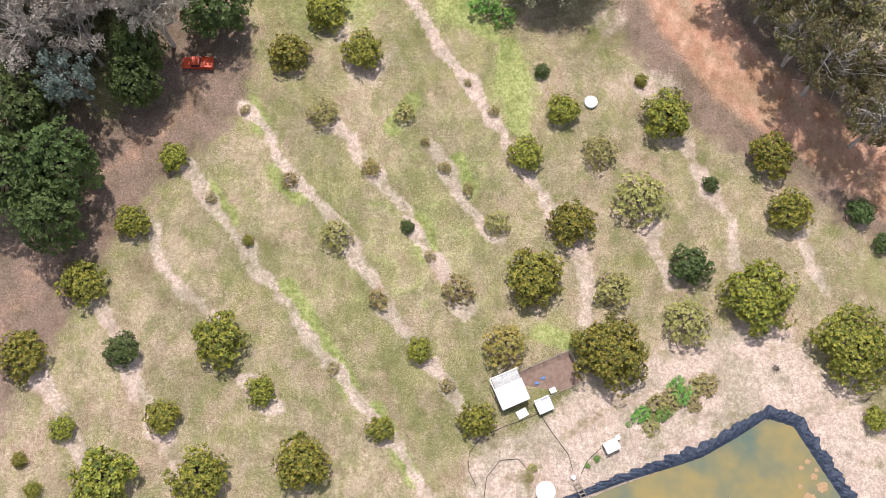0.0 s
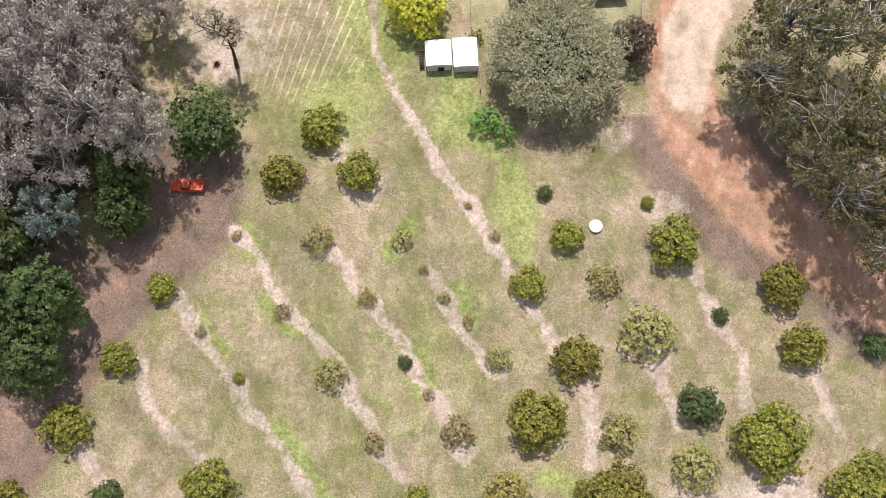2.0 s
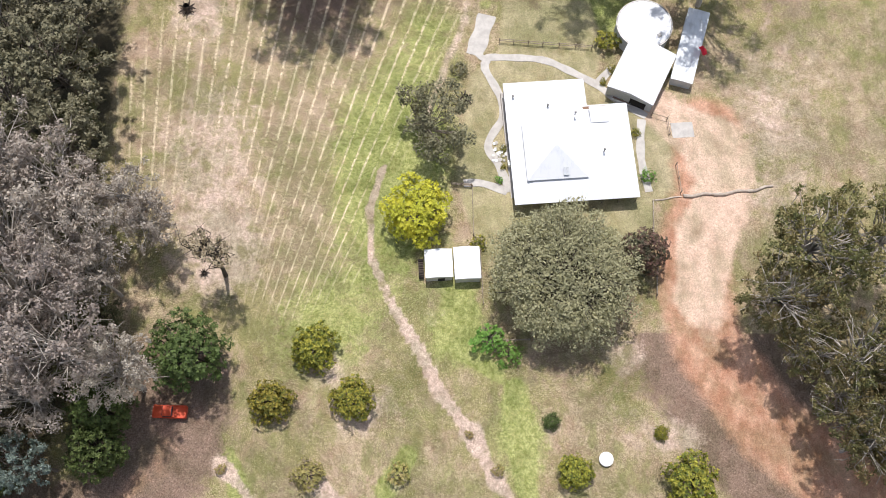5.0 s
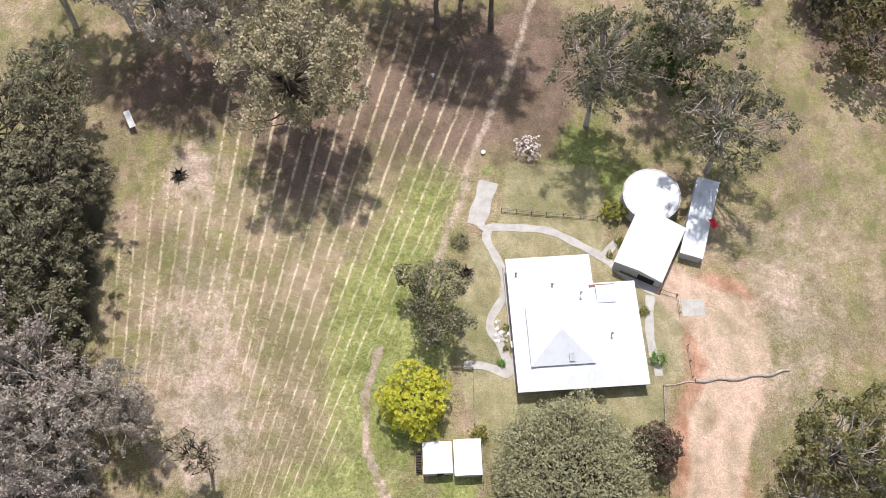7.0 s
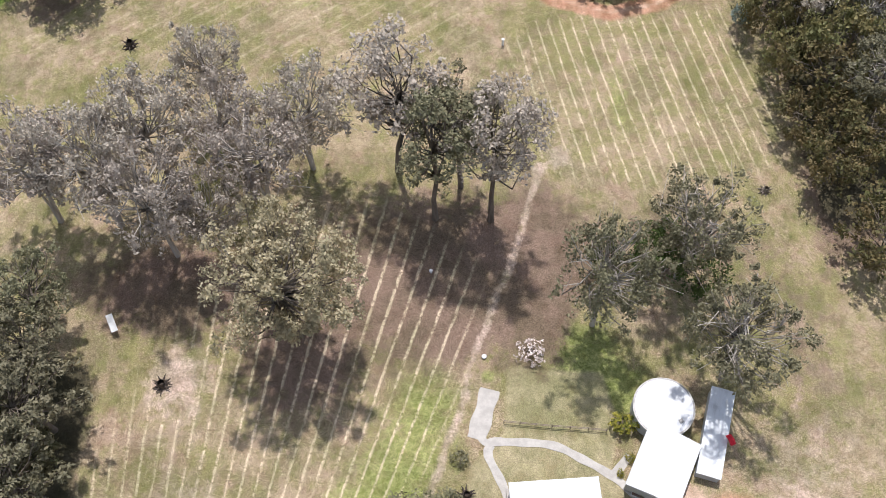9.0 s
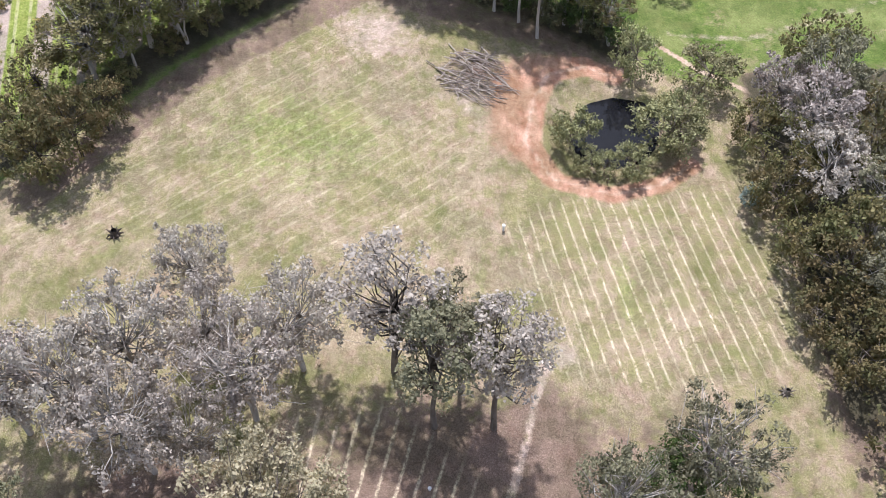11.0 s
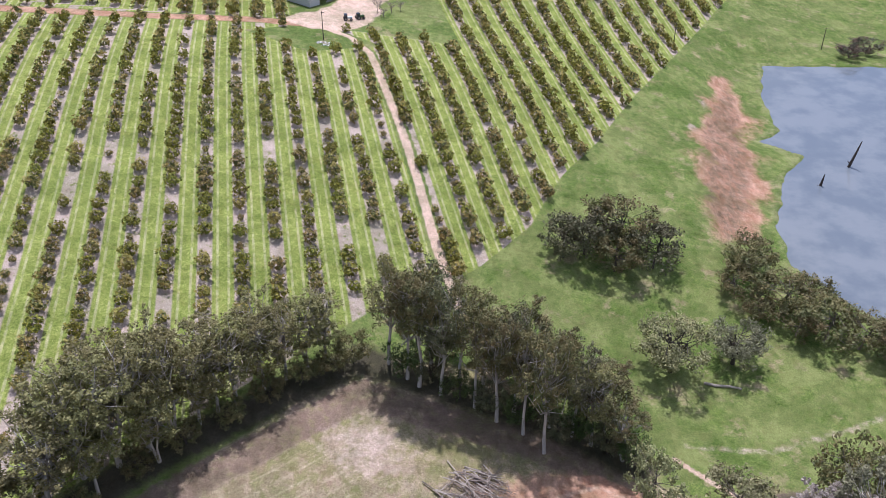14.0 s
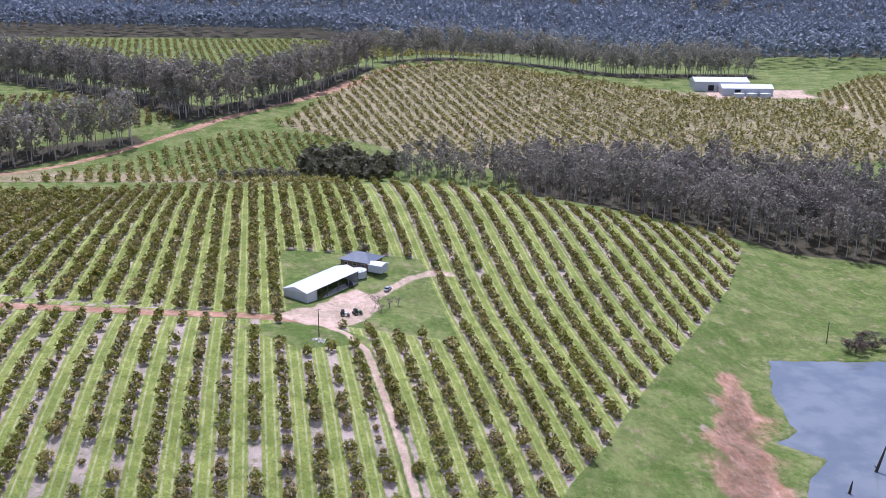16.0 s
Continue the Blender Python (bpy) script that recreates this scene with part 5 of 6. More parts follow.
FAR_HILL = [round_tree(540 + i, 2.1, 3.4, 20, 1.8, 6, 0.1, 0.06)[1] for i in range(3)]
HILL = ((-122, 805), (-60, 792), (10, 770), (120, 745), (330, 765), (335, 930), (235, 945), (150, 1012), (40, 1045), (-55, 1015), (-84, 930))
hill_rows("hill_orchard", HILL, 0.36, 9.5, 4.0, 3, ORCHARD_LEAF)
hill_rows("hill_orchard", ((345, 760), (500, 690), (640, 1000), (430, 1070), (335, 960)), -0.3, 7.5, 4.6, 4, ORCHARD_LEAF)
hill_rows("hill_orchard", ((-420, 765), (-300, 772), (-247, 757), (-182, 785), (-205, 808), (-290, 872), (-420, 850)), 0.3, 8, 4.6, 5, ORCHARD_LEAF)
hill_rows("hill_orchard", ((-235, 640), (-120, 640), (-60, 650), (-50, 760), (-75, 800), (-150, 770)), 0.35, 8, 4.6, 6, ORCHARD_LEAF)
hill_rows("hill_orchard", ((-470, 1120), (-300, 990), (-190, 900), (-130, 990), (-70, 1080), (60, 1130), (-60, 1290), (-520, 1290)), 0.3, 9, 6, 7, ORCHARD_LEAF)

STAND = [open_tree(600 + i, 30, 4.0, 0.12, 24, 13, 0.85, 0.36, 1.15, 0.26, 1, 0.03, 0, i % 2 == 0, 0) for i in range(6)]
DARK_DOME = [round_tree(660 + i, 6.0, 11, 420, 0.55, 22, 0.3, 0.05) for i in range(3)]
FAR_STAND = [open_tree(620 + i, 27, 5.5, 0.3, 8, 9, 2.0, 0.42, 1.1, 0.3, 1, 0.03, 0, False, 0)[1] for i in range(4)]


def gum_forest(name, poly, gap, material, seed, lo, hi, label, shapes=STAND, bark=PALE_BARK):
    """Trunks and crowns of a stand of tall trees, as one object each."""
    forest(name, poly, gap, [s[1] for s in shapes], material, seed, lo, hi, label)
    forest(name + "_trunks", poly, gap, [s[0] for s in shapes], bark, seed, lo, hi, "slender grey trunks of the gum forest")


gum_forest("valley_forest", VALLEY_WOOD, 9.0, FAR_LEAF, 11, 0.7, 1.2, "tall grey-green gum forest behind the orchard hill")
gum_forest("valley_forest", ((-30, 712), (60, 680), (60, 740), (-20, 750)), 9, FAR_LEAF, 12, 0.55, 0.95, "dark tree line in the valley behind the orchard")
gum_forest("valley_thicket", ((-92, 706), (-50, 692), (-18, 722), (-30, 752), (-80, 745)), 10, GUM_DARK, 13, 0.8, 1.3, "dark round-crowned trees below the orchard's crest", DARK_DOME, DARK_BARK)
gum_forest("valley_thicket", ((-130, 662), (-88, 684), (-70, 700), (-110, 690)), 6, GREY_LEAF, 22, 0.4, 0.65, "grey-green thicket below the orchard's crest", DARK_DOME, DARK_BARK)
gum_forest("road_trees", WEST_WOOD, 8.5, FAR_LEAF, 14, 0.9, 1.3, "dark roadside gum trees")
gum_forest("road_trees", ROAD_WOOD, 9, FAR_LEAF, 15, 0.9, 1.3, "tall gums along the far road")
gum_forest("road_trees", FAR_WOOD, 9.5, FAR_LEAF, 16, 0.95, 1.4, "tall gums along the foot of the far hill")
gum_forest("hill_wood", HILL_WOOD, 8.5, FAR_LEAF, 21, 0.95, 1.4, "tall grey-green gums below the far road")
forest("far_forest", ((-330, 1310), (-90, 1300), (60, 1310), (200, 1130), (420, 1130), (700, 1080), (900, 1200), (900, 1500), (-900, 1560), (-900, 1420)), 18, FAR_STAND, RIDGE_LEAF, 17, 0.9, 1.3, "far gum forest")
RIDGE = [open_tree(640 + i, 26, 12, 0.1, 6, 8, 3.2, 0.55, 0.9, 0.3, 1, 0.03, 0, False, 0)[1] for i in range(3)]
forest("ridge_forest", ((-1000, 1560), (1000, 1500), (1500, 2700), (-1500, 2700)), 27, RIDGE, RIDGE_LEAF, 18, 0.9, 1.4, "forest ridges with the haze's blue in their leaf colour")

# ---- homestead ----
def house():
    base = thing("house", 10.7, 93.8, ground_z(12, 95) - 0.2, 4.2, "white-roofed homestead with verandas on every side", "house")
    bm = bmesh.new()
    box(bm, 9.2, 9.0, 1.35, 12.6, 12.6, 3.1), box(bm, 6.6, 16.0, 1.35, 8.2, 5.6, 3.1)
    part("wall", bm, BRICK_WALL, base, "brown brick walls in veranda shade")
    bm = bmesh.new()
    prism(bm, ((-0.2, 0.2), (18.4, 0.2), (18.4, 15.4), (12.4, 15.4), (12.4, 20.0), (-0.2, 20.0)), -0.6, 0.12)
    part("floor_slab", bm, CONCRETE, base)
    # low veranda roof, one skirt, L-shaped
    bm = bmesh.new()
    roof_hip(bm, 0, 0, 18.6, 15.6, 2.75, 4.3, 7.6, "x"), roof_hip(bm, 0.01, 8.0, 12.5, 20.2, 2.74, 4.1, 6.1, "y")
    part("veranda_roof", bm, WHITE_ROOF, base, "white corrugated veranda roof")
    bm = bmesh.new()
    roof_hip(bm, 2.1, 3.3, 11.2, 12.6, 3.75, 5.7, 4.4, "x")
    part("main_roof", bm, WHITE_ROOF, base, "raised white hipped roof")
    bm = bmesh.new()
    roof_hip(bm, 12.6, 12.2, 15.4, 14.9, 3.6, 4.1, 1.2, "x")
    part("annex_roof", bm, WHITE_ROOF, base)
    for x in np.linspace(0.3, 18.3, 8):
        part("post", rod(bmesh.new(), (x, 0.25, 0), (x, 0.25, 2.7), 0.06), TIMBER, base)
    for y in np.linspace(3.5, 19.8, 6):
        part("post", rod(bmesh.new(), (0.25, y, 0), (0.25, y, 2.7), 0.06), TIMBER, base)
    for y in (3.5, 7.5, 11.5, 15.2):
        part("post", rod(bmesh.new(), (18.3, y, 0), (18.3, y, 2.7), 0.06), TIMBER, base)
    for x in (4.5, 7.5, 12.5):
        w = part("window", box(bmesh.new(), x, 2.66, 1.5, 1.6, 0.08, 1.2), WHITE_PAINT, base)
        part("pane", box(bmesh.new(), x, 2.61, 1.5, 1.4, 0.04, 1.0), GLASS, w)
    part("door", box(bmesh.new(), 10, 2.66, 1.1, 0.95, 0.08, 2.05, 0, 0.02), DOORWAY_SHADE, base)
    for x, y, z in ((6.3, 15.2, 4.0), (13.9, 7.2, 4.3), (10.3, 13.6, 4.2), (1.3, 17.5, 3.2)):
        bm = rod(bmesh.new(), (x, y, z - 0.5), (x, y, z + 0.45), 0.10)
        rod(bm, (x, y, z + 0.45), (x, y, z + 0.6), 0.2, 0.08)
        part("flue", bm, STEEL, base, "dull steel roof flue")
    bm = box(bmesh.new(), 7.9, 4.2, 4.35, 0.8, 1.2, 0.1, 0, 0.02, 25)
    part("skylight", bm, GALV_ROOF, base)
    bm = box(bmesh.new(), 0.0, 7.5, 0.9, 0.5, 0.9, 0.7, 0, 0.04)
    part("air_conditioner", bm, WHITE_PAINT, base)


house()


def shed(name, cx, cy, w, d, h, turn, roof, wall, label, rise=0.5, opening=None):
    """A sheet-metal shed: four walls, a low gable roof with overhang, an opening on the near side."""
    base = thing(name, cx, cy, min(ground_z(cx, cy - d / 2), ground_z(cx, cy)) - 0.1, turn, label, "shed")
    t = 0.06
    for n, x, y, sx, sy in (("wall", 0, -d / 2, w, t), ("wall", 0, d / 2, w, t), ("wall", -w / 2, 0, t, d - t), ("wall", w / 2, 0, t, d - t)):
        part(n, box(bmesh.new(), x, y, h / 2, sx, sy, h), wall, base)
    bm = roof_hip(bmesh.new(), -w / 2 - 0.15, -d / 2 - 0.15, w / 2 + 0.15, d / 2 + 0.15, h + 0.05, h + rise, 0, "y", 0.06, True)
    part("roof", bm, roof, base)
    if opening:
        x, ow, oh = opening
        # a dark panel on the closed wall stands in for the doorway's shade
        part("door", box(bmesh.new(), x, -d / 2 - 0.05, oh / 2, ow, 0.05, oh), DOORWAY_SHADE, base, "near-black panel painted as the shade of an open doorway")
    return base


shed("garden_shed", -0.5, 84.7, 3.7, 4.0, 2.1, 3, WHITE_ROOF, WALL_PAINT, "small white-roofed garden shed with a painted dark doorway", 0.35, (0.3, 1.0, 1.3))
shed("garden_shed", 3.6, 84.8, 3.5, 4.6, 2.2, 3, WHITE_ROOF, WALL_PAINT, "small white-roofed garden shed on dry grass", 0.3)
shed("garage", 31.1, 116.8, 7.4, 9.6, 3.0, -26, WHITE_ROOF, SHED_WALL, "white-roofed sheet-metal garage beside the drive", 0.7, (1.5, 2.6, 2.2))
_long = shed("lean_to", 39.3, 121.8, 3.2, 13.2, 2.4, -17, GALV_ROOF, SHED_WALL, "long narrow galvanised lean-to shed", 0.15)


def tank(x, y, r, h, label, roof=WHITE_ROOF):
    base = thing("water_tank", x, y, None, 0, label, "water tank")
    bm = bmesh.new()
    bmesh.ops.create_cone(bm, cap_ends=True, segments=48, radius1=r, radius2=r, depth=h, matrix=pose(0, 0, h / 2))
    part("tank_wall", bm, SHED_WALL, base)
    bm = bmesh.new()
    bmesh.ops.create_cone(bm, cap_ends=True, segments=48, radius1=r + 0.12, radius2=0.25, depth=r * 0.16, matrix=pose(0, 0, h + r * 0.08))
    part("tank_roof", bm, roof, base)
    bm = bmesh.new()
    bmesh.ops.create_cone(bm, cap_ends=True, segments=48, radius1=r + 0.16, radius2=r + 0.16, depth=0.12, matrix=pose(0, 0, h - 0.02))
    part("rim", bm, STEEL, base)
    part("hatch", box(bmesh.new(), r * 0.5, -r * 0.5, h + 0.3, 0.6, 0.6, 0.12, 30, 0.03, 7), STEEL, base)
    part("pipe", rod(bmesh.new(), (-r - 0.1, 0, 0), (-r - 0.1, 0, h * 0.9), 0.07), WHITE_PAINT, base)


tank(32.1, 125.3, 4.35, 3.2, "large round water tank with a white conical roof")


def cloth(x, y, z):
    bm = bmesh.new()
    bmesh.ops.create_grid(bm, x_segments=8, y_segments=8, size=0.8)
    for v in bm.verts:
        v.co.z = 0.12 * math.sin(v.co.x * 6) + 0.1 * math.cos(v.co.y * 5)
        v.co.x *= 0.7
    ob = part("red_sheet", bm, RED_CLOTH)
    ob.matrix_world = pose(x, y, z, 0, 12, 20)
    md = ob.modifiers.new("thick", "SOLIDIFY")
    md.thickness = 0.03
    return tagged(ob, "crumpled red sheet lying on the lean-to roof", "cloth")


cloth(41.0, 120.4, ground_z(39, 115) + 2.75)


def fence(name, line, gap, label, rails=(0.5, 1.0), high=1.2, material=TIMBER, wire=False):
    """Posts with rails from post to post."""
    x0, y0 = line[0]
    base = thing(name, x0, y0, None, 0, label, "fence")
    z0 = ground_z(x0, y0)
    spots = []
    for (ax, ay), (bx, by) in zip(line, line[1:]):
        n = max(1, round(math.hypot(bx - ax, by - ay) / gap))
        spots += [(ax + (bx - ax) * i / n, ay + (by - ay) * i / n) for i in range(n)]
    spots.append(line[-1])
    pts = [Vector((x - x0, y - y0, ground_z(x, y) - z0)) for x, y in spots]
    for p in pts:
        part("post", box(bmesh.new(), p.x, p.y, p.z + high / 2 - 0.15, 0.12, 0.12, high + 0.3, 0, 0.015), material, base)
    for a, b in zip(pts, pts[1:]):
        for r in rails:
            part("rail", rod(bmesh.new(), a + Vector((0, 0, r)), b + Vector((0, 0, r)), 0.012 if wire else 0.05, sides=4 if wire else 6), STEEL if wire else material, base)


fence("rail_fence", ((9.1, 123.9), (16.1, 123.2), (24, 122.6)), 2.4, "weathered timber rail fence on the lawn")
fence("garden_gate", ((1.4, 98.1), (4.4, 97.9)), 1.5, "weathered timber gate at the garden path", (0.3, 0.6, 0.9))
fence("post_fence", ((4.5, 97.6), (4.6, 89.8), (5.6, 87.2), (5.9, 79)), 2.6, "weathered post-and-rail garden fence", (0.9,))
fence("hitching_rail", ((35.6, 101.5), (35.9, 96.8)), 2.4, "old timber rail by the drive", (0.8,))
fence("hitching_rail", ((32.6, 110.2), (34.9, 109.4), (35, 106.6)), 2.0, "old timber rail by the drive", (0.8,))
fence("corral_rail", ((6.1, 73.6), (12.4, 73.8)), 2.1, "low timber yard fence beneath the shade tree", (0.4, 0.8))
fence("yard_rail", ((31, 80.5), (31.2, 83.5), (31.8, 87)), 1.8, "low timber yard fence beside the drive", (0.4, 0.8))
fence("edge_fence", ((31.6, 95.5), (31.4, 92), (31.2, 90)), 1.7, "pale garden edging fence", (0.5,), 0.7, LOG)


def fallen_log(x0, y0, x1, y1, r, label, group=""):
    base = thing("log", x0, y0, None, 0, label, "log", group)
    a, b = Vector((0, 0, r * 0.8)), Vector((x1 - x0, y1 - y0, ground_z(x1, y1) - ground_z(x0, y0) + r * 0.8))
    n = (b - a).cross(Vector((0, 0, 1))).normalized()
    pts = [a + (b - a) * f + n * r * s for f, s in ((0, 0), (0.3, 0.8), (0.7, -0.6), (1, 0.2))]
    part("log_trunk", quad_mesh("log_trunk", tube([tuple(p) for p in pts], [r * 1.1, r, r * 0.9, r * 0.7], 8)), LOG, base)
    for f in (0, 1):
        bm = bmesh.new()
        bmesh.ops.create_circle(bm, cap_ends=True, segments=8, radius=r * (1.1 if f == 0 else 0.7), matrix=Matrix.Translation(pts[-f]) @ (b - a).to_track_quat("Z", "Y").to_matrix().to_4x4())
        part("log_end", bm, TIMBER, base)


fallen_log(36.2, 96.3, 40.8, 96.6, 0.26, "bleached log marking the drive's edge", "drive logs")
fallen_log(40.8, 96.5, 46, 97.2, 0.24, "bleached log marking the drive's edge", "drive logs")
fallen_log(46, 97.1, 49.9, 98, 0.22, "bleached log marking the drive's edge", "drive logs")
fallen_log(31.9, 95.6, 36.0, 96.2, 0.12, "thin bleached log marking the drive's edge", "drive logs")
fallen_log(58, 275.5, 66, 274, 0.3, "bleached fallen trunk in the meadow")


# ---- vehicles ----
def wheel(parent, x, y, r, w=0.22):
    bm = bmesh.new()
    bmesh.ops.create_cone(bm, cap_ends=True, segments=18, radius1=r, radius2=r, depth=w, matrix=pose(x, y, r, 90))
    t = part("wheel", bm, RUBBER, parent)
    bm = bmesh.new()
    bmesh.ops.create_cone(bm, cap_ends=True, segments=14, radius1=r * 0.55, radius2=r * 0.55, depth=w + 0.02, matrix=pose(x, y, r, 90))
    part("rim", bm, STEEL, t)


def car(name, x, y, turn, paint, label, pickup=False, length=4.4, wide=1.75):
    base = thing(name, x, y, None, turn, label, "car")
    L, W = length, wide
    bm = box(bmesh.new(), 0, 0, 0.62, L, W, 0.55, 0, 0.12)
    part("body", bm, paint, base)
    cx = L * 0.05 if pickup else -L * 0.05
    cl = L * 0.30 if pickup else L * 0.52
    bm = box(bmesh.new(), cx, 0, 1.15, cl, W * 0.86, 0.55, 0, 0.13)
    cab = part("cab", bm, GLASS, base, "dark car windows")
    part("cab_roof", box(bmesh.new(), cx, 0, 1.43, cl * 0.86, W * 0.80, 0.06, 0, 0.025), paint, cab)
    if pickup:
        tray = part("tray", box(bmesh.new(), -L * 0.30, 0, 0.91, L * 0.36, W * 0.86, 0.05), paint, base)
        for s in (-1, 1):
            part("tray_side", box(bmesh.new(), -L * 0.30, s * W * 0.46, 1.02, L * 0.38, 0.06, 0.28, 0, 0.015), paint, tray)
        part("tray_side", box(bmesh.new(), -L * 0.49, 0, 1.02, 0.06, W * 0.9, 0.28, 0, 0.015), paint, tray)
    for sx in (-0.31, 0.31):
        for sy in (-0.44, 0.44):
            wheel(base, L * sx, W * sy, 0.33)
    for sy in (-0.34, 0.34):
        part("headlight", box(bmesh.new(), L * 0.5, W * sy, 0.68, 0.06, 0.28, 0.14, 0, 0.02), WHITE_PAINT, base)
    return base


car("pickup", -37.0, 63.2, 178, RED_PAINT, "faded red pickup parked under a dark tree", True, 4.7, 1.8)
car("car", -33.5, 463.5, -65, DARK_PAINT, "dark car parked beside the farm shed")
car("car", -19.5, 463, 70, SILVER, "silver car parked before the farmhouse")

# ---- chicken pen and pond side ----
def pen():
    base = thing("chicken_pen", 13.6, 15.0, None, 23, "fenced bare-soil chicken pen with a mesh run", "pen")
    z = ground_z(13.6, 15)
    part("pen_floor", box(bmesh.new(), 0.6, 0, 0.03, 8.4, 4.6, 0.12), PEN_SOIL, base)
    for x in (-3.5, -1.2, 1.2, 3.2, 4.8):
        for y in (-2.3, 2.3):
            part("post", rod(bmesh.new(), (x, y, -0.4), (x, y, 1.6), 0.05), TIMBER, base)
    for y in (-2.3, 2.3):
        for h in (0.25, 0.8, 1.5):
            part("rail", rod(bmesh.new(), (-3.5, y, h), (4.8, y, h), 0.03), TIMBER, base)
    for h in (0.25, 0.8, 1.5):
        part("rail", rod(bmesh.new(), (4.8, -2.3, h), (4.8, 2.3, h), 0.03), TIMBER, base)
    base2 = thing("chicken_coop", 8.9, 13.4, None, 23, "white-roofed chicken coop with a mesh porch", "coop")
    for x, y, sx, sy in ((0, -1.7, 3.6, 0.06), (0, 0.7, 3.6, 0.06), (-1.8, -0.5, 0.06, 2.4), (1.8, -0.5, 0.06, 2.4)):
        part("wall", box(bmesh.new(), x, y, 0.9, sx, sy, 1.8), WALL_PAINT, base2)
    part("roof", box(bmesh.new(), 0, -0.5, 1.9, 4.0, 3.0, 0.08, 0, 0, 6), WHITE_ROOF, base2)
    part("porch_roof", box(bmesh.new(), 0.1, 1.7, 1.75, 3.7, 1.4, 0.03), STEEL, base2, "grey wire-mesh porch roof")
    for x in (-1.7, 1.8):
        part("post", rod(bmesh.new(), (x, 2.4, 0), (x, 2.4, 1.8), 0.05), TIMBER, base2)
    part("edge_board", box(bmesh.new(), 0.1, 2.45, 1.8, 3.9, 0.12, 0.12), WHITE_PAINT, base2)
    part("edge_board", box(bmesh.new(), -1.95, 0.3, 1.85, 0.12, 4.2, 0.14), WHITE_PAINT, base2)


pen()


def hutch(name, x, y, w, d, h, turn, roof, label, panels=1):
    base = thing(name, x, y, None, turn, label, "hutch")
    part("body", box(bmesh.new(), 0, 0, h / 2, w * 0.9, d * 0.9, h), WALL_PAINT, base)
    for i in range(panels):
        part("lid", box(bmesh.new(), (i - (panels - 1) / 2) * w / panels, 0, h + 0.05, w / panels - 0.05, d, 0.06, 0, 0.01, 5 if i % 2 else -4), roof, base)
    return base


hutch("nest_box", 13.4, 11.6, 2.2, 2.0, 0.9, 23, WHITE_ROOF, "low white double-lidded box beside the pen", 2)
hutch("nest_box", 10.5, 10.5, 1.5, 1.1, 0.3, 28, WHITE_PAINT, "white board lying beside the coop")
hutch("feeder", 14.7, 13.6, 0.9, 0.7, 0.5, 23, WHITE_PAINT, "small white feeder box in the pen")
hutch("pump_box", 22.1, 6.2, 2.0, 1.5, 0.9, 25, WHITE_PAINT, "white pump cover beside the lined pond")
for _x, _y in ((12.6, 14.6), (13.5, 15.3)):
    hutch("feed_tray", _x, _y, 0.6, 0.35, 0.2, 10, BLUE_PLASTIC, "small blue feed tray in the pen")


def ring(name, x, y, r, thick, material, label, category):
    bm = bmesh.new()
    n, m = 28, 8
    vs = [[bm.verts.new(((r + thick * math.cos(b)) * math.cos(a), (r + thick * math.cos(b)) * math.sin(a), thick + thick * math.sin(b))) for b in np.linspace(0, 2 * math.pi, m, False)] for a in np.linspace(0, 2 * math.pi, n, False)]
    for i in range(n):
        for j in range(m):
            bm.faces.new((vs[i][j], vs[(i + 1) % n][j], vs[(i + 1) % n][(j + 1) % m], vs[i][(j + 1) % m]))
    ob = part(name, bm, material)
    ob.matrix_world = pose(x, y, ground_z(x, y))
    return tagged(ob, label, category)


ring("tyre_ring", 16.3, 17.0, 0.6, 0.09, RUBBER, "old tyre ring lying in the pen", "tyre")


def tub(x, y, r, h, material, label, name="trough"):
    """A round open trough: wall, floor and rolled rim."""
    base = thing(name, x, y, None, 0, label, "trough")
    bm = bmesh.new()
    outer = [(r * math.cos(a), r * math.sin(a)) for a in np.linspace(0, 2 * math.pi, 32, False)]
    prism(bm, outer, 0, h)
    part("tub_body", bm, material, base)
    bm = bmesh.new()
    bmesh.ops.create_cone(bm, cap_ends=True, segments=32, radius1=r * 1.04, radius2=r * 0.96, depth=0.08, matrix=pose(0, 0, h + 0.02))
    part("lid", bm, WHITE_PAINT, base)


tub(13.2, 0.4, 1.25, 0.9, WHITE_PAINT, "round white lidded water trough near the pond")
tub(22.3, 57.2, 0.95, 0.5, CONCRETE, "round white concrete trough in the orchard")
tub(23.0, 7.3, 0.35, 0.7, BLUE_PLASTIC, "blue drum beside the pump cover", "drum")
tub(17.0, 2.2, 0.3, 0.3, BLUE_PLASTIC, "blue lid on the bank of the pond", "drum")


def ladder(x, y, turn):
    base = thing("jetty_ladder", x, y, LINED_Z + 0.75, turn, "weathered plank ladder lying into the lined pond", "ladder")
    for s in (-0.35, 0.35):
        part("rail", box(bmesh.new(), s, -1.5, 0.1, 0.1, 4.4, 0.1, 0, 0.01), TIMBER, base)
    for i in range(9):
        part("rung", box(bmesh.new(), 0, -3.5 + i * 0.5, 0.17, 0.8, 0.14, 0.05), TIMBER, base)


ladder(17.6, 1.0, 28)


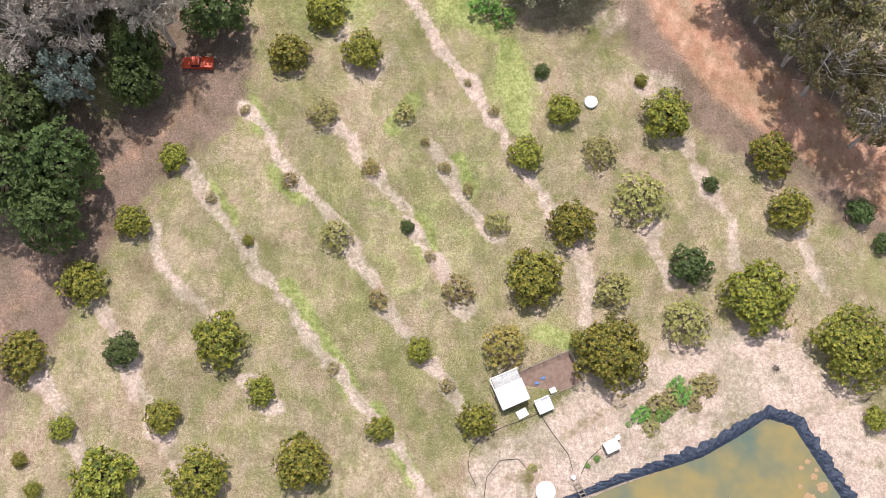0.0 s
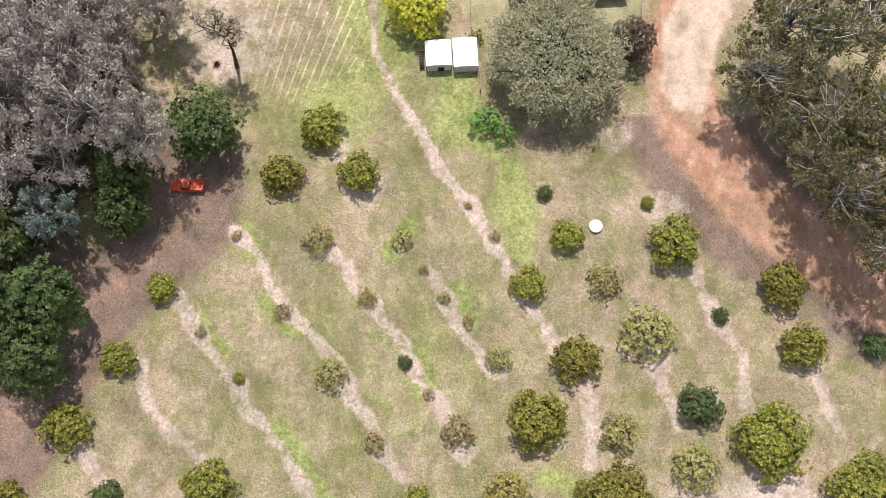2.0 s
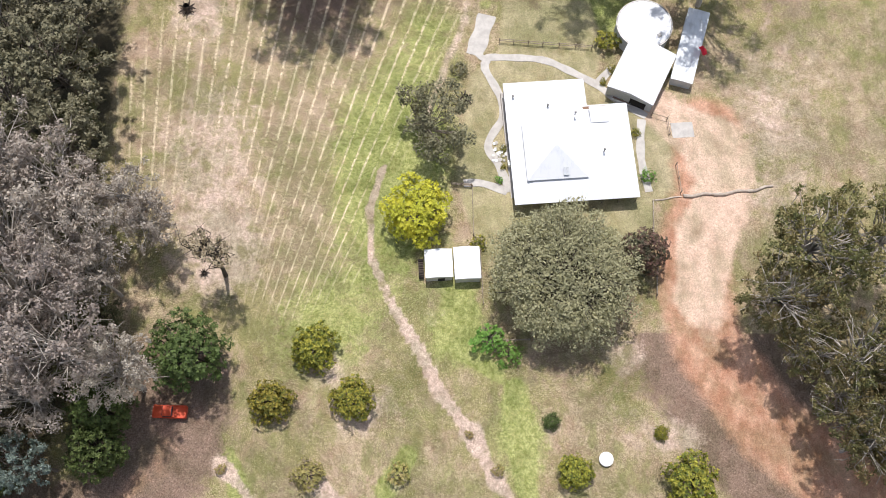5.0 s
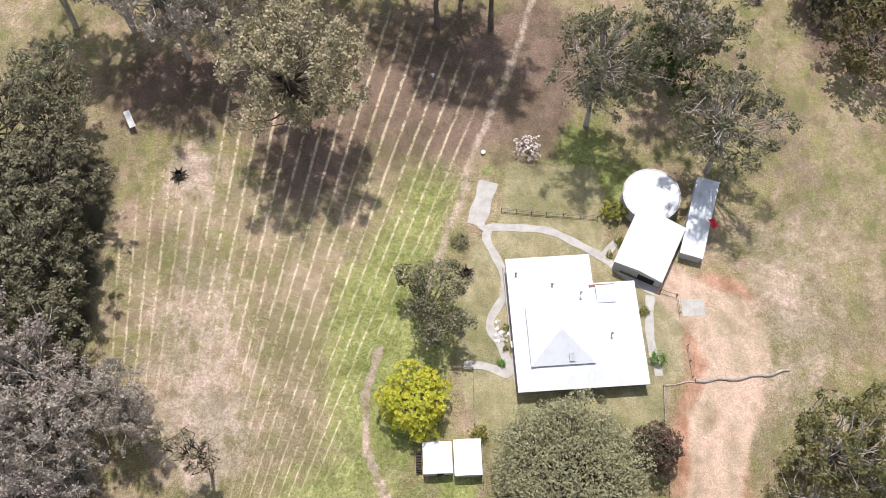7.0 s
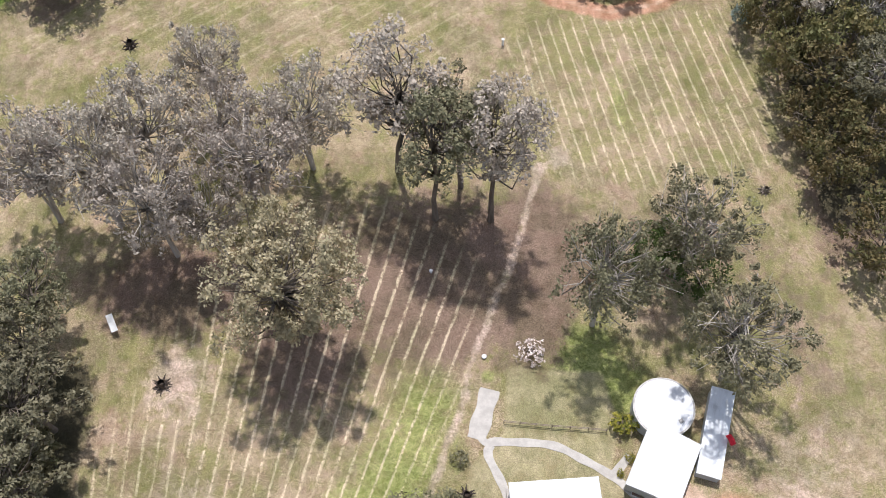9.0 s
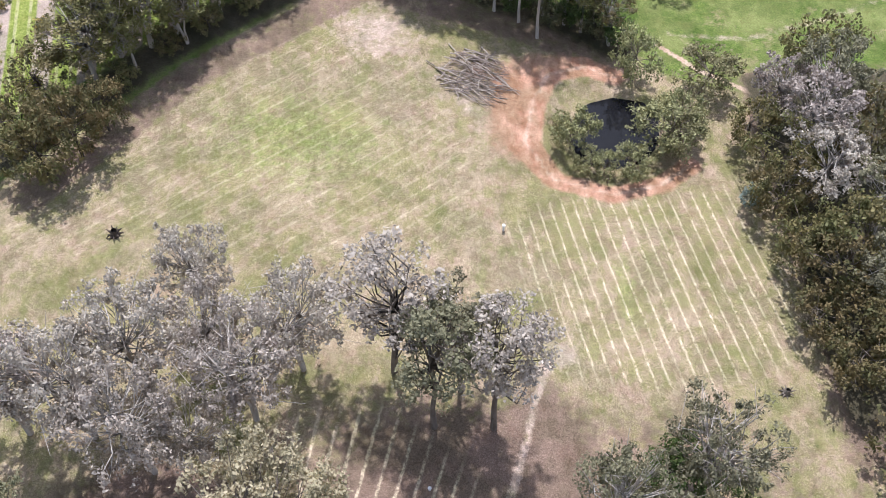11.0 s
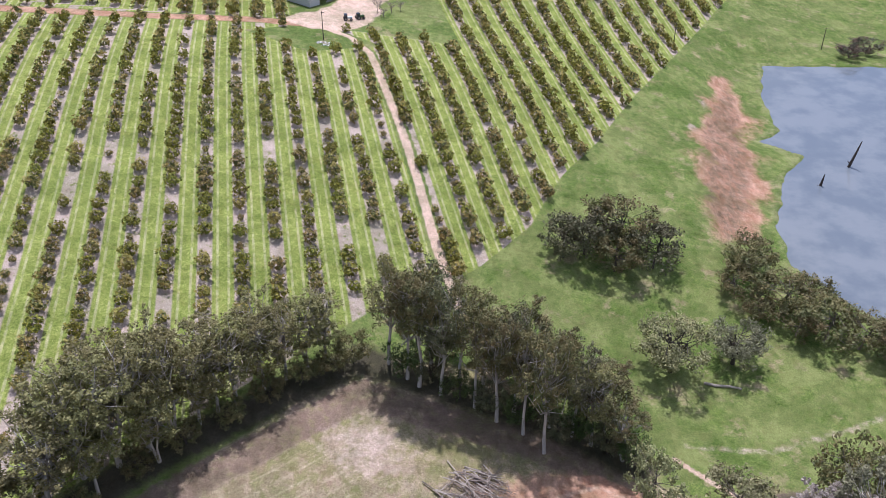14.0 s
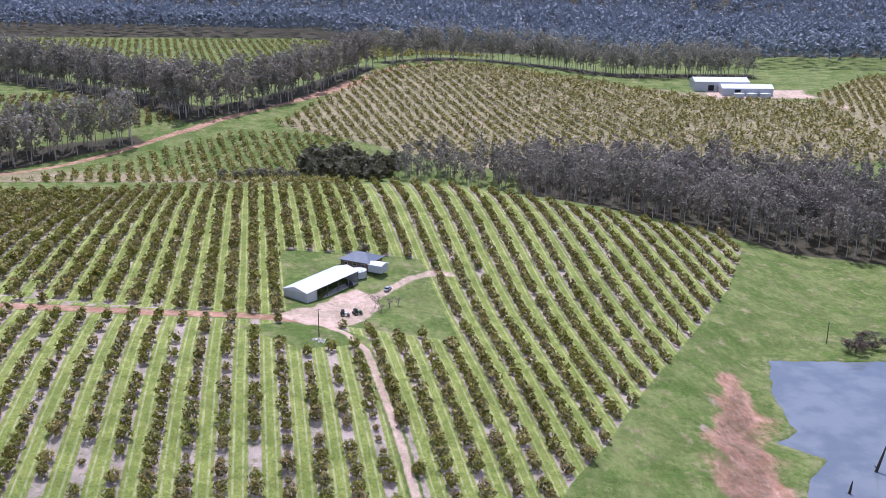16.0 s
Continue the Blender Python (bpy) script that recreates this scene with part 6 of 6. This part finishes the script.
def pond_liner():
    """Wrinkled plastic sheet lying round the pond's rim."""
    rng = np.random.default_rng(5)
    pts = []
    poly = list(LINED_POND)
    for (ax, ay), (bx, by) in zip(poly, poly[1:] + poly[:1]):
        n = max(2, int(math.hypot(bx - ax, by - ay) / 0.35))
        pts += [(ax + (bx - ax) * i / n, ay + (by - ay) * i / n) for i in range(n)]
    cx, cy = sum(p[0] for p in poly) / len(poly), sum(p[1] for p in poly) / len(poly)
    bm, rows = bmesh.new(), []
    for i, (x, y) in enumerate(pts):
        d = Vector((x - cx, y - cy)).normalized()
        edge = 0.55 + 0.15 * math.sin(i * 0.9) + rng.uniform(-0.2, 0.3)
        row = []
        for f in (-1.3, -0.7, -0.35, 0.0, edge):
            px, py = x + d.x * f, y + d.y * f
            z = max(ground_z(px, py), LINED_Z - 0.5) + 0.06 + (0.05 * math.sin(i * 1.7 + f * 3) + rng.uniform(0, 0.12) if f > -1 else 0)
            row.append(bm.verts.new((px, py, z)))
        rows.append(row)
    for a, b in zip(rows, rows[1:] + rows[:1]):
        for j in range(4):
            bm.faces.new((a[j], b[j], b[j + 1], a[j + 1]))
    ob = part("pond_liner", bm, LINER)
    return tagged(ob, "wrinkled black plastic liner round the pond's rim", "liner")


pond_liner()


# ---- the farmyard on the hill ----
def farm_shed():
    z = min(ground_z(-50, 440), ground_z(-40, 450))
    base = thing("farm_shed", -43.2, 457.3, z, 58.5, "long white-roofed open-fronted farm machinery shed", "shed")
    L, D, H = 30.0, 10.5, 4.6
    part("floor_slab", box(bmesh.new(), 0, 0, -0.4, L + 0.4, D + 0.4, 1.2), CONCRETE, base)
    part("wall", box(bmesh.new(), 0, D / 2, H / 2, L, 0.1, H), SHED_WALL, base)
    part("wall", box(bmesh.new(), -L / 2, 0, H / 2, 0.1, D, H), SHED_WALL, base)
    part("wall", box(bmesh.new(), L / 2, 0, H / 2, 0.1, D, H), SHED_WALL, base)
    part("wall", box(bmesh.new(), -L / 2 + 2.8, -D / 2, H / 2, 5.6, 0.1, H), SHED_WALL, base)
    for x in np.linspace(-L / 2 + 5.6, L / 2, 5):
        part("post", box(bmesh.new(), x, -D / 2, H / 2, 0.25, 0.25, H), STEEL, base)
    part("roof", roof_hip(bmesh.new(), -L / 2 - 0.3, -D / 2 - 0.4, L / 2 + 0.3, D / 2 + 0.4, H, H + 1.5, 0, "x", 0.15, True), WHITE_ROOF, base)


farm_shed()


def farmhouse():
    z = ground_z(-31, 484)
    base = thing("farmhouse", -31, 485.5, z, -28, "blue-grey roofed brick farmhouse with a white-roofed annex", "house")
    part("wall", box(bmesh.new(), 0, 0, 1.3, 13, 10, 3.2), BRICK_WALL, base)
    part("roof", roof_hip(bmesh.new(), -7.2, -5.8, 7.2, 5.8, 2.9, 5.4, 5.2, "x", 0.15), BLUE_ROOF, base)
    part("annex_wall", box(bmesh.new(), 9.6, -3.2, 1.2, 6, 5, 3.0), SHED_WALL, base)
    part("annex_roof", roof_hip(bmesh.new(), 6.4, -6.0, 12.9, -0.4, 2.75, 3.4, 0, "x", 0.1, True), WHITE_ROOF, base)
    for x in (-4, 0, 4):
        w = part("window", box(bmesh.new(), x, -5.04, 1.5, 1.6, 0.1, 1.2), WHITE_PAINT, base)
        part("pane", box(bmesh.new(), x, -5.1, 1.5, 1.4, 0.06, 1.0), GLASS, w)


farmhouse()
tank(-31.5, 473.5, 3.4, 2.6, "round white-roofed water tank beside the farm shed")


def pole(x, y, h, label, arm=False):
    base = thing("power_pole", x, y, None, 20, label, "pole", "power poles")
    part("pole_shaft", rod(bmesh.new(), (0, 0, -0.5), (0, 0, h), 0.17, 0.11, 10), BLACK_WOOD, base)
    part("cross_arm", box(bmesh.new(), 0, 0, h - 0.5, 1.6, 0.1, 0.12), BLACK_WOOD, base)
    for s in (-0.6, 0.6):
        part("insulator", rod(bmesh.new(), (s, 0, h - 0.42), (s, 0, h - 0.22), 0.05), WHITE_PAINT, base)


pole(-38.4, 410.5, 9.5, "dark timber power pole on bare ground by the yard")
pole(86.6, 452, 9, "dark timber power pole at the orchard's edge")
pole(118, 535, 9, "dark timber power pole among far orchard trees")
pole(150, 470, 9, "dark timber power pole in the meadow")
pole(-116, 428, 8, "dark timber power pole beside the orchard road")


def machine(x, y, turn, paint, label):
    base = thing("farm_machine", x, y, None, turn, label, "tractor")
    part("body", box(bmesh.new(), 0.5, 0, 0.95, 2.2, 0.9, 0.8, 0, 0.12), paint, base)
    part("cab", box(bmesh.new(), -0.7, 0, 1.6, 1.2, 1.3, 1.4, 0, 0.1), GLASS, base)
    for sx, r in ((-0.8, 0.7), (1.2, 0.45)):
        for sy in (-0.8, 0.8):
            wheel(base, sx, sy, r, 0.35)


machine(-28.5, 436, 30, GREEN_PAINT, "green tractor parked on the yard's rim")
machine(-32.5, 433, 10, WHITE_PAINT, "white and rusty machine parked on the yard's rim")
for _i, (_x, _y, _h, _r) in enumerate(((-23, 444, 5.5, 3.0), (-18, 446.5, 4, 2.6), (-20.5, 441, 3, 2.2), (-15, 449, 3.2, 2.2))):
    ob = thing("bare_bush", _x, _y, None, _i * 80, "leafless grey-brown thorny bush by the farmyard", "bush", "farmyard bushes")
    part("branches", quad_mesh("branches", bare_tree(700 + _i, _h, _r, 0.12, 16, 7)), TWIGS, ob)
plant("garden_shrub", BUSH_SHAPES[0], BARK, DARK_GREEN, -2, 488, 1.3, 0, "dark green shrub in the farmhouse yard", "shrub", "", 1.5)
plant("garden_shrub", BUSH_SHAPES[1], BARK, GREY_LEAF, -31, 497, 1.6, 0, "grey-green shrub behind the farmhouse", "shrub", "", 1.4)


def packing_shed(cx, cy, w, d, h, turn, label):
    base = thing("packing_shed", cx, cy, ground_z(cx, cy), turn, label, "shed", "packing sheds")
    part("wall", box(bmesh.new(), 0, 0, h / 2 - 1, w, d, h + 2), SHED_WALL, base)
    part("roof", roof_hip(bmesh.new(), -w / 2 - 0.5, -d / 2 - 0.5, w / 2 + 0.5, d / 2 + 0.5, h, h + 3, 0, "x", 0.3, True), WHITE_ROOF, base)
    part("door", box(bmesh.new(), -w * 0.2, -d / 2 - 0.1, 2.5, 5, 0.1, 5), DOORWAY_SHADE, base)


packing_shed(255, 990, 48, 26, 8, -4, "large white packing shed on the far hill")
packing_shed(272, 966, 44, 18, 6, -4, "large white packing shed on the far hill")
for _x in (262, 273, 285):
    tank(_x, 951, 4.5, 3.5, "round pale water tank before the packing sheds")

# ---- lake snags, posts and litter of the paddock ----
def snag(x, y, z, h, lean, turn, label):
    base = thing("snag", x, y, z - 1.5, turn, label, "dead tree", "lake snags")
    t = math.tan(radians(lean))
    part("snag_trunk", quad_mesh("snag_trunk", tube([(0, 0, 0), (t * h * 0.4, 0, h * 0.45), (t * h * 0.7, 0.1, h * 0.75), (t * h, 0, h + 1.5)], [0.5, 0.42, 0.33, 0.14], 8)), BLACK_WOOD, base)
    part("branch_stub", quad_mesh("branch_stub", tube([(t * h * 0.2, 0, h * 0.3), (t * h * 0.2 - 0.9, 0.2, h * 0.42)], [0.22, 0.08], 5)), BLACK_WOOD, base)


snag(125.5, 374, LAKE_Z, 8.5, 18, 15, "tall blackened dead trunk leaning out of the lake")
snag(113, 362.5, LAKE_Z, 3.8, 10, 0, "short blackened stump standing in the lake")


def stump(x, y, r, label, burnt=True):
    rng = np.random.default_rng(int(abs(x * 7 + y * 3)))
    base = thing("stump", x, y, None, 0, label, "stump", "paddock stumps")
    part("stump_body", quad_mesh("stump_body", tube([(0, 0, -0.2), (0, 0, r * 0.5), (0.1, 0, r * 1.1)], [r * 0.75, r * 0.55, r * 0.4], 9)), BLACK_WOOD if burnt else BARK, base)
    for i in range(9):
        a = i * 0.7 + rng.uniform(-0.2, 0.2)
        part("root", quad_mesh("root", tube([(0, 0, r * 0.3), (math.cos(a) * r * 0.8, math.sin(a) * r * 0.8, rng.uniform(0.1, 0.6) * r), (math.cos(a) * r * 1.3, math.sin(a) * r * 1.3, rng.uniform(0, 0.9) * r)], [r * 0.22, r * 0.14, 0.04], 5)), BLACK_WOOD if burnt else BARK, base)


stump(-41.8, 129.3, 1.2, "upturned dark stump with roots on dry grass")
stump(-58.3, 196.5, 1.3, "burnt stump on a pale ring in the paddock")
stump(3.5, 113, 1.1, "dark upturned stump beside the garden path")
stump(55, 166, 1.0, "grey stump near the paddock's edge", False)
stump(-34.5, 83.5, 0.6, "small dark stump in the dry grass")


def marker(x, y, h, label, material=WHITE_PAINT, r=0.12):
    base = thing("marker_post", x, y, None, 0, label, "post")
    part("post_shaft", rod(bmesh.new(), (0, 0, -0.3), (0, 0, h), r), material, base)
    part("cap", rod(bmesh.new(), (0, 0, h), (0, 0, h + 0.12), r * 1.6, r), material, base)


marker(11.1, 199.5, 1.6, "white standpipe post in the mown paddock", r=0.22)
marker(31.4, 211.4, 1.4, "rusty post at the dam's bank", BARK)
marker(-1.9, 149.6, 0.7, "short white marker in the paddock", r=0.2)
marker(6.4, 134.5, 0.4, "white cap by the track", r=0.25)


def board(x, y):
    base = thing("solar_board", x, y, None, 25, "tilted white panel on a post in the scrub", "panel")
    part("leg", rod(bmesh.new(), (0, -0.2, -0.2), (0, 0, 1.6), 0.06), TIMBER, base)
    part("panel", box(bmesh.new(), 0, 0.1, 1.8, 1.0, 2.8, 0.07, 0, 0.01, 22), WHITE_PAINT, base)


board(-50.5, 138.6)


def brush_pile(cx, cy, rx, ry, label):
    """A heap of felled branches: long ones each by itself over a low tangle of twigs."""
    rng = np.random.default_rng(9)
    base = thing("brush_pile", cx, cy, None, 0, label, "brush pile")
    z0, out = ground_z(cx, cy), []

    def place(spread):
        a, f = rng.uniform(0, 6.28), rng.uniform(0, 1) ** 0.5 * spread
        x, y = math.cos(a) * rx * f, math.sin(a) * ry * f
        return x, y, ground_z(cx + x, cy + y) - z0 + 0.12, f

    for i in range(420):
        x, y, z, f = place(1.0)
        z += (1 - f) * rng.uniform(0, 1.3)
        d = np.array((rng.normal(0, 0.7), rng.normal(0, 0.7), rng.normal(0, 0.15)))
        d *= rng.uniform(0.4, 1.5) / (np.linalg.norm(d) + 0.2)
        r = rng.uniform(0.02, 0.07)
        out.append(tube([np.array((x, y, z)) - d, np.array((x, y, z + 0.12)), np.array((x, y, z)) + d], [r, r * 0.8, r * 0.3], 4))
    part("twig_tangle", quad_mesh("twig_tangle", np.concatenate(out)), TWIGS, base)
    shapes = []
    for i in range(6):
        h = 2.0 + 0.5 * i
        pts = [(-h, 0, 0), (-h * 0.3, 0.12 * (i - 2), 0.12), (h * 0.4, -0.10 * (i - 3), 0.05), (h, 0.1, 0.1)]
        rings = tube_rings(pts, [0.13, 0.11, 0.08, 0.03], 5)
        fork = branch(rings[2], [pts[2], (h * 0.75, 0.5, 0.25), (h * 1.05, 1.0, 0.3)], [0.06, 0.04, 0.015], 3)
        shapes.append(quad_mesh("branch", np.concatenate([skin(rings), skin(fork)])))
    for i in range(80):
        x, y, z, f = place(0.95)
        b = part("branch", shapes[i % 6], (LOG, TWIGS, LOG, BARK)[i % 4], base)
        way = rng.normal(-35, 14) if i % 3 else rng.uniform(-180, 180)
        b.matrix_local = pose(x, y, z + 0.2 + (1 - f) * rng.uniform(0.3, 1.8), 0, rng.uniform(-7, 7), way)


brush_pile(6.5, 238.5, 7.5, 7.0, "large heap of cut grey-brown branches")

for _i, (_x, _y, _r) in enumerate(((26.5, 10.4, 1.3), (28.3, 11.6, 1.6), (30.2, 12.4, 1.5), (32, 12.8, 1.4), (34, 13.5, 1.3), (36, 14.4, 1.5), (29.5, 10.6, 1.2), (27.2, 8.8, 1.1), (33.2, 11.6, 1.0), (31.2, 14.2, 1.2))):
    plant("fern", BUSH_SHAPES[_i % 3], BARK, (FRESH, MANGO_PALE, YOUNG)[_i % 3], _x + 0.4 * math.sin(_i), _y, _r / 1.15, _i * 63, "bright green fern clump above the lined pond", "fern", "pond ferns", 0.55)


def ribbon(name, line, half, material, label, category, kind="structure", lift=0.07):
    """A strip of paving laid along a line over the ground, smoothed through its points."""
    pts = []
    ext = [line[0], *line, line[-1]]
    for p0, p1, p2, p3 in zip(ext, ext[1:], ext[2:], ext[3:]):
        n = max(2, int(math.hypot(p2[0] - p1[0], p2[1] - p1[1]) / 0.45))
        for i in range(n):
            u = i / n
            pts.append(tuple(0.5 * (2 * b + (c - a) * u + (2 * a - 5 * b + 4 * c - d) * u * u + (3 * b - a - 3 * c + d) * u ** 3) for a, b, c, d in zip(p0, p1, p2, p3)))
    pts.append(line[-1])
    bm, rows = bmesh.new(), []
    for i, (x, y) in enumerate(pts):
        ax, ay = pts[max(i - 1, 0)]
        bx, by = pts[min(i + 1, len(pts) - 1)]
        d = Vector((bx - ax, by - ay)).normalized()
        w = half * (1 + 0.10 * math.sin(i * 0.7))
        row = []
        for s, dz in ((-w, -0.15), (-w, lift), (0, lift + 0.01), (w, lift), (w, -0.15)):
            px, py = x - d.y * s, y + d.x * s
            row.append(bm.verts.new((px, py, ground_z(px, py) + dz)))
        rows.append(row)
    for a, b in zip(rows, rows[1:]):
        for j in range(4):
            bm.faces.new((a[j], a[j + 1], b[j + 1], b[j]))
    ob = part(name, bm, material)
    return tagged(ob, label, category, kind=kind)


for _p in GARDEN_PATHS:
    ribbon("pavement", _p, 0.62, CONCRETE, "pale concrete garden path curving over the lawn", "path")
ribbon("pavement", ((7.2, 129.2), (6.2, 125.5), (5.0, 121.4)), 1.45, CONCRETE, "grey concrete slab at the end of the garden path", "path", lift=0.06)


def hose(line, label):
    z = [(x, y, ground_z(x, y) + 0.05) for x, y in line]
    ob = part("hose", quad_mesh("hose", tube(z, [0.045] * len(z), 5)), RUBBER)
    return tagged(ob, label, "hose", "pond hoses")


hose([(12.8, 10.6), (10.5, 9.6), (8, 8.8), (5, 7.4), (3.4, 5.4), (3.2, 3.2), (4.2, 1.2)], "black irrigation hose winding over bare soil")
hose([(12.8, 10.6), (14.4, 8), (16.4, 5.2), (17.0, 3.0)], "black irrigation hose leading to the pond")
hose([(5.2, -0.5), (5.6, 2.2), (7.4, 4.4), (9.8, 4.6), (11, 3.2)], "black hose lying in a loop on bare soil")
hose([(20.8, 6), (19, 4.4), (18, 2.6)], "black pump hose at the pond's edge")
for _i, (_x, _y, _r) in enumerate(((11.6, 3.4, 0.9), (11.2, 2.2, 0.7), (20.2, 4.6, 0.6), (18.9, 3.7, 0.5), (24.6, 9.0, 0.5))):
    plant("weed", BUSH_SHAPES[_i % 3], BARK, MANGO_PALE if _i < 2 else FRESH, _x, _y, _r / 1.5, _i * 40, "yellow-green weed clump on bare soil", "weed", "pond weeds", 0.6)


# ---- small things round the house and the pond ----
def blob_outline(rng, r, n=14):
    return [(r * rng.uniform(0.65, 1.15) * math.cos(a), r * rng.uniform(0.55, 1.0) * math.sin(a)) for a in np.linspace(0, 2 * math.pi, n, False)]


def floating_mat(x, y, r, seed):
    """A ragged raft of dead leaves on the water."""
    bm = prism(bmesh.new(), blob_outline(np.random.default_rng(seed), r), 0.0, 0.05)
    ob = part("leaf_raft", bm, RAFT)
    ob.matrix_world = pose(x, y, LINED_Z + 0.004)
    return tagged(ob, "rust-brown raft of dead leaves floating on the pond", "leaf raft", "pond rafts")


RAFT = plain("rusty_leaf_mat", (0.42, 0.27, 0.15), (0.30, 0.19, 0.10), 3.0, 0.95, bump=0.02)
for _i, (_x, _y, _r) in enumerate(((48.9, 2.2, 0.55), (49.9, 0.9, 0.9), (48.0, -0.6, 1.1), (47.3, 3.4, 0.4), (48.2, 4.2, 0.45), (49.3, 3.1, 0.35), (46.9, 1.0, 0.4), (37.6, -0.9, 0.6))):
    floating_mat(_x, _y, _r, 800 + _i)


def stone_heap(cx, cy, rx, ry, n, seed, label):
    """A loose heap of pale rounded stones, each a squashed low ball of its own."""
    rng = np.random.default_rng(seed)
    base = thing("stone_heap", cx, cy, None, 0, label, "stones")
    z0, shapes = ground_z(cx, cy), []
    for i in range(4):
        bm = bmesh.new()
        bmesh.ops.create_icosphere(bm, subdivisions=1, radius=0.3)
        for v in bm.verts:
            v.co *= rng.uniform(0.75, 1.2)
            v.co.z *= 0.6
        me = bpy.data.meshes.new("stone")
        bm.to_mesh(me), bm.free()
        shapes.append(me)
    for i in range(n):
        a, f = rng.uniform(0, 6.28), rng.uniform(0, 1) ** 0.5
        x, y = rx * f * math.cos(a), ry * f * math.sin(a)
        s = part("stone", shapes[i % 4], CONCRETE if i % 3 else WHITE_PAINT, base)
        s.matrix_local = pose(x, y, ground_z(cx + x, cy + y) - z0 + 0.08, 0, 0, rng.uniform(0, 360)) @ Matrix.Scale(rng.uniform(0.6, 1.2), 4)


stone_heap(8.6, 103.6, 1.3, 1.9, 34, 21, "pale loose stones heaped beside the house path")
stone_heap(-37.9, 406.8, 2.6, 1.6, 30, 22, "pale rubble round the foot of the power pole")


def garden_bed(x, y, turn):
    """A raised bed: rounded steel rim, soil and low greens."""
    base = thing("garden_bed", x, y, None, turn, "raised steel garden bed with low greens", "garden bed")
    for sx, sy, w, d in ((0, -0.72, 2.9, 0.06), (0, 0.72, 2.9, 0.06), (-1.48, 0, 0.06, 1.5), (1.48, 0, 0.06, 1.5)):
        part("side", box(bmesh.new(), sx, sy, 0.3, w, d, 0.6, 0, 0.015), GALV_ROOF, base)
    part("soil", box(bmesh.new(), 0, 0, 0.24, 2.88, 1.36, 0.48), PEN_SOIL, base)
    for i in range(5):
        g = part("greens", BUSH_SHAPES[i % 3][1], FRESH, base)
        g.matrix_local = pose(-1.1 + i * 0.55, 0.2 * math.sin(i * 2.0), 0.46, 0, 0, i * 70) @ Matrix.Scale(0.24, 4)


garden_bed(28.2, 113.2, -24)
_slab = part("drive_slab", box(bmesh.new(), 0, 0, 0.02, 3.4, 2.6, 0.16, 0, 0.02), CONCRETE)
_slab.matrix_world = pose(37.2, 107.6, ground_z(37.2, 107.6), 0, 0, 4)
tagged(_slab, "pale concrete slab beside the drive's rail", "slab", kind="structure")


# added to fill an unclear dark shape beside the shed; the logs are made up
def added_log_stack(x, y, turn):
    base = thing("added_log_stack", x, y, None, turn, "made-up stack of black logs filling a dark shape beside the garden shed", "wood stack")
    for row in range(4):
        for i in range(8 - row % 2):
            part("split_log", rod(bmesh.new(), (-0.35, -1.3 + i * 0.36 + 0.18 * (row % 2), 0.16 + row * 0.27), (0.4, -1.28 + i * 0.36 + 0.18 * (row % 2), 0.17 + row * 0.27), 0.17, 0.15, 7), BLACK_WOOD, base)


added_log_stack(-3.1, 84.4, 3)
stump(45.3, 16.6, 0.45, "weathered dead stump on bare soil", False)
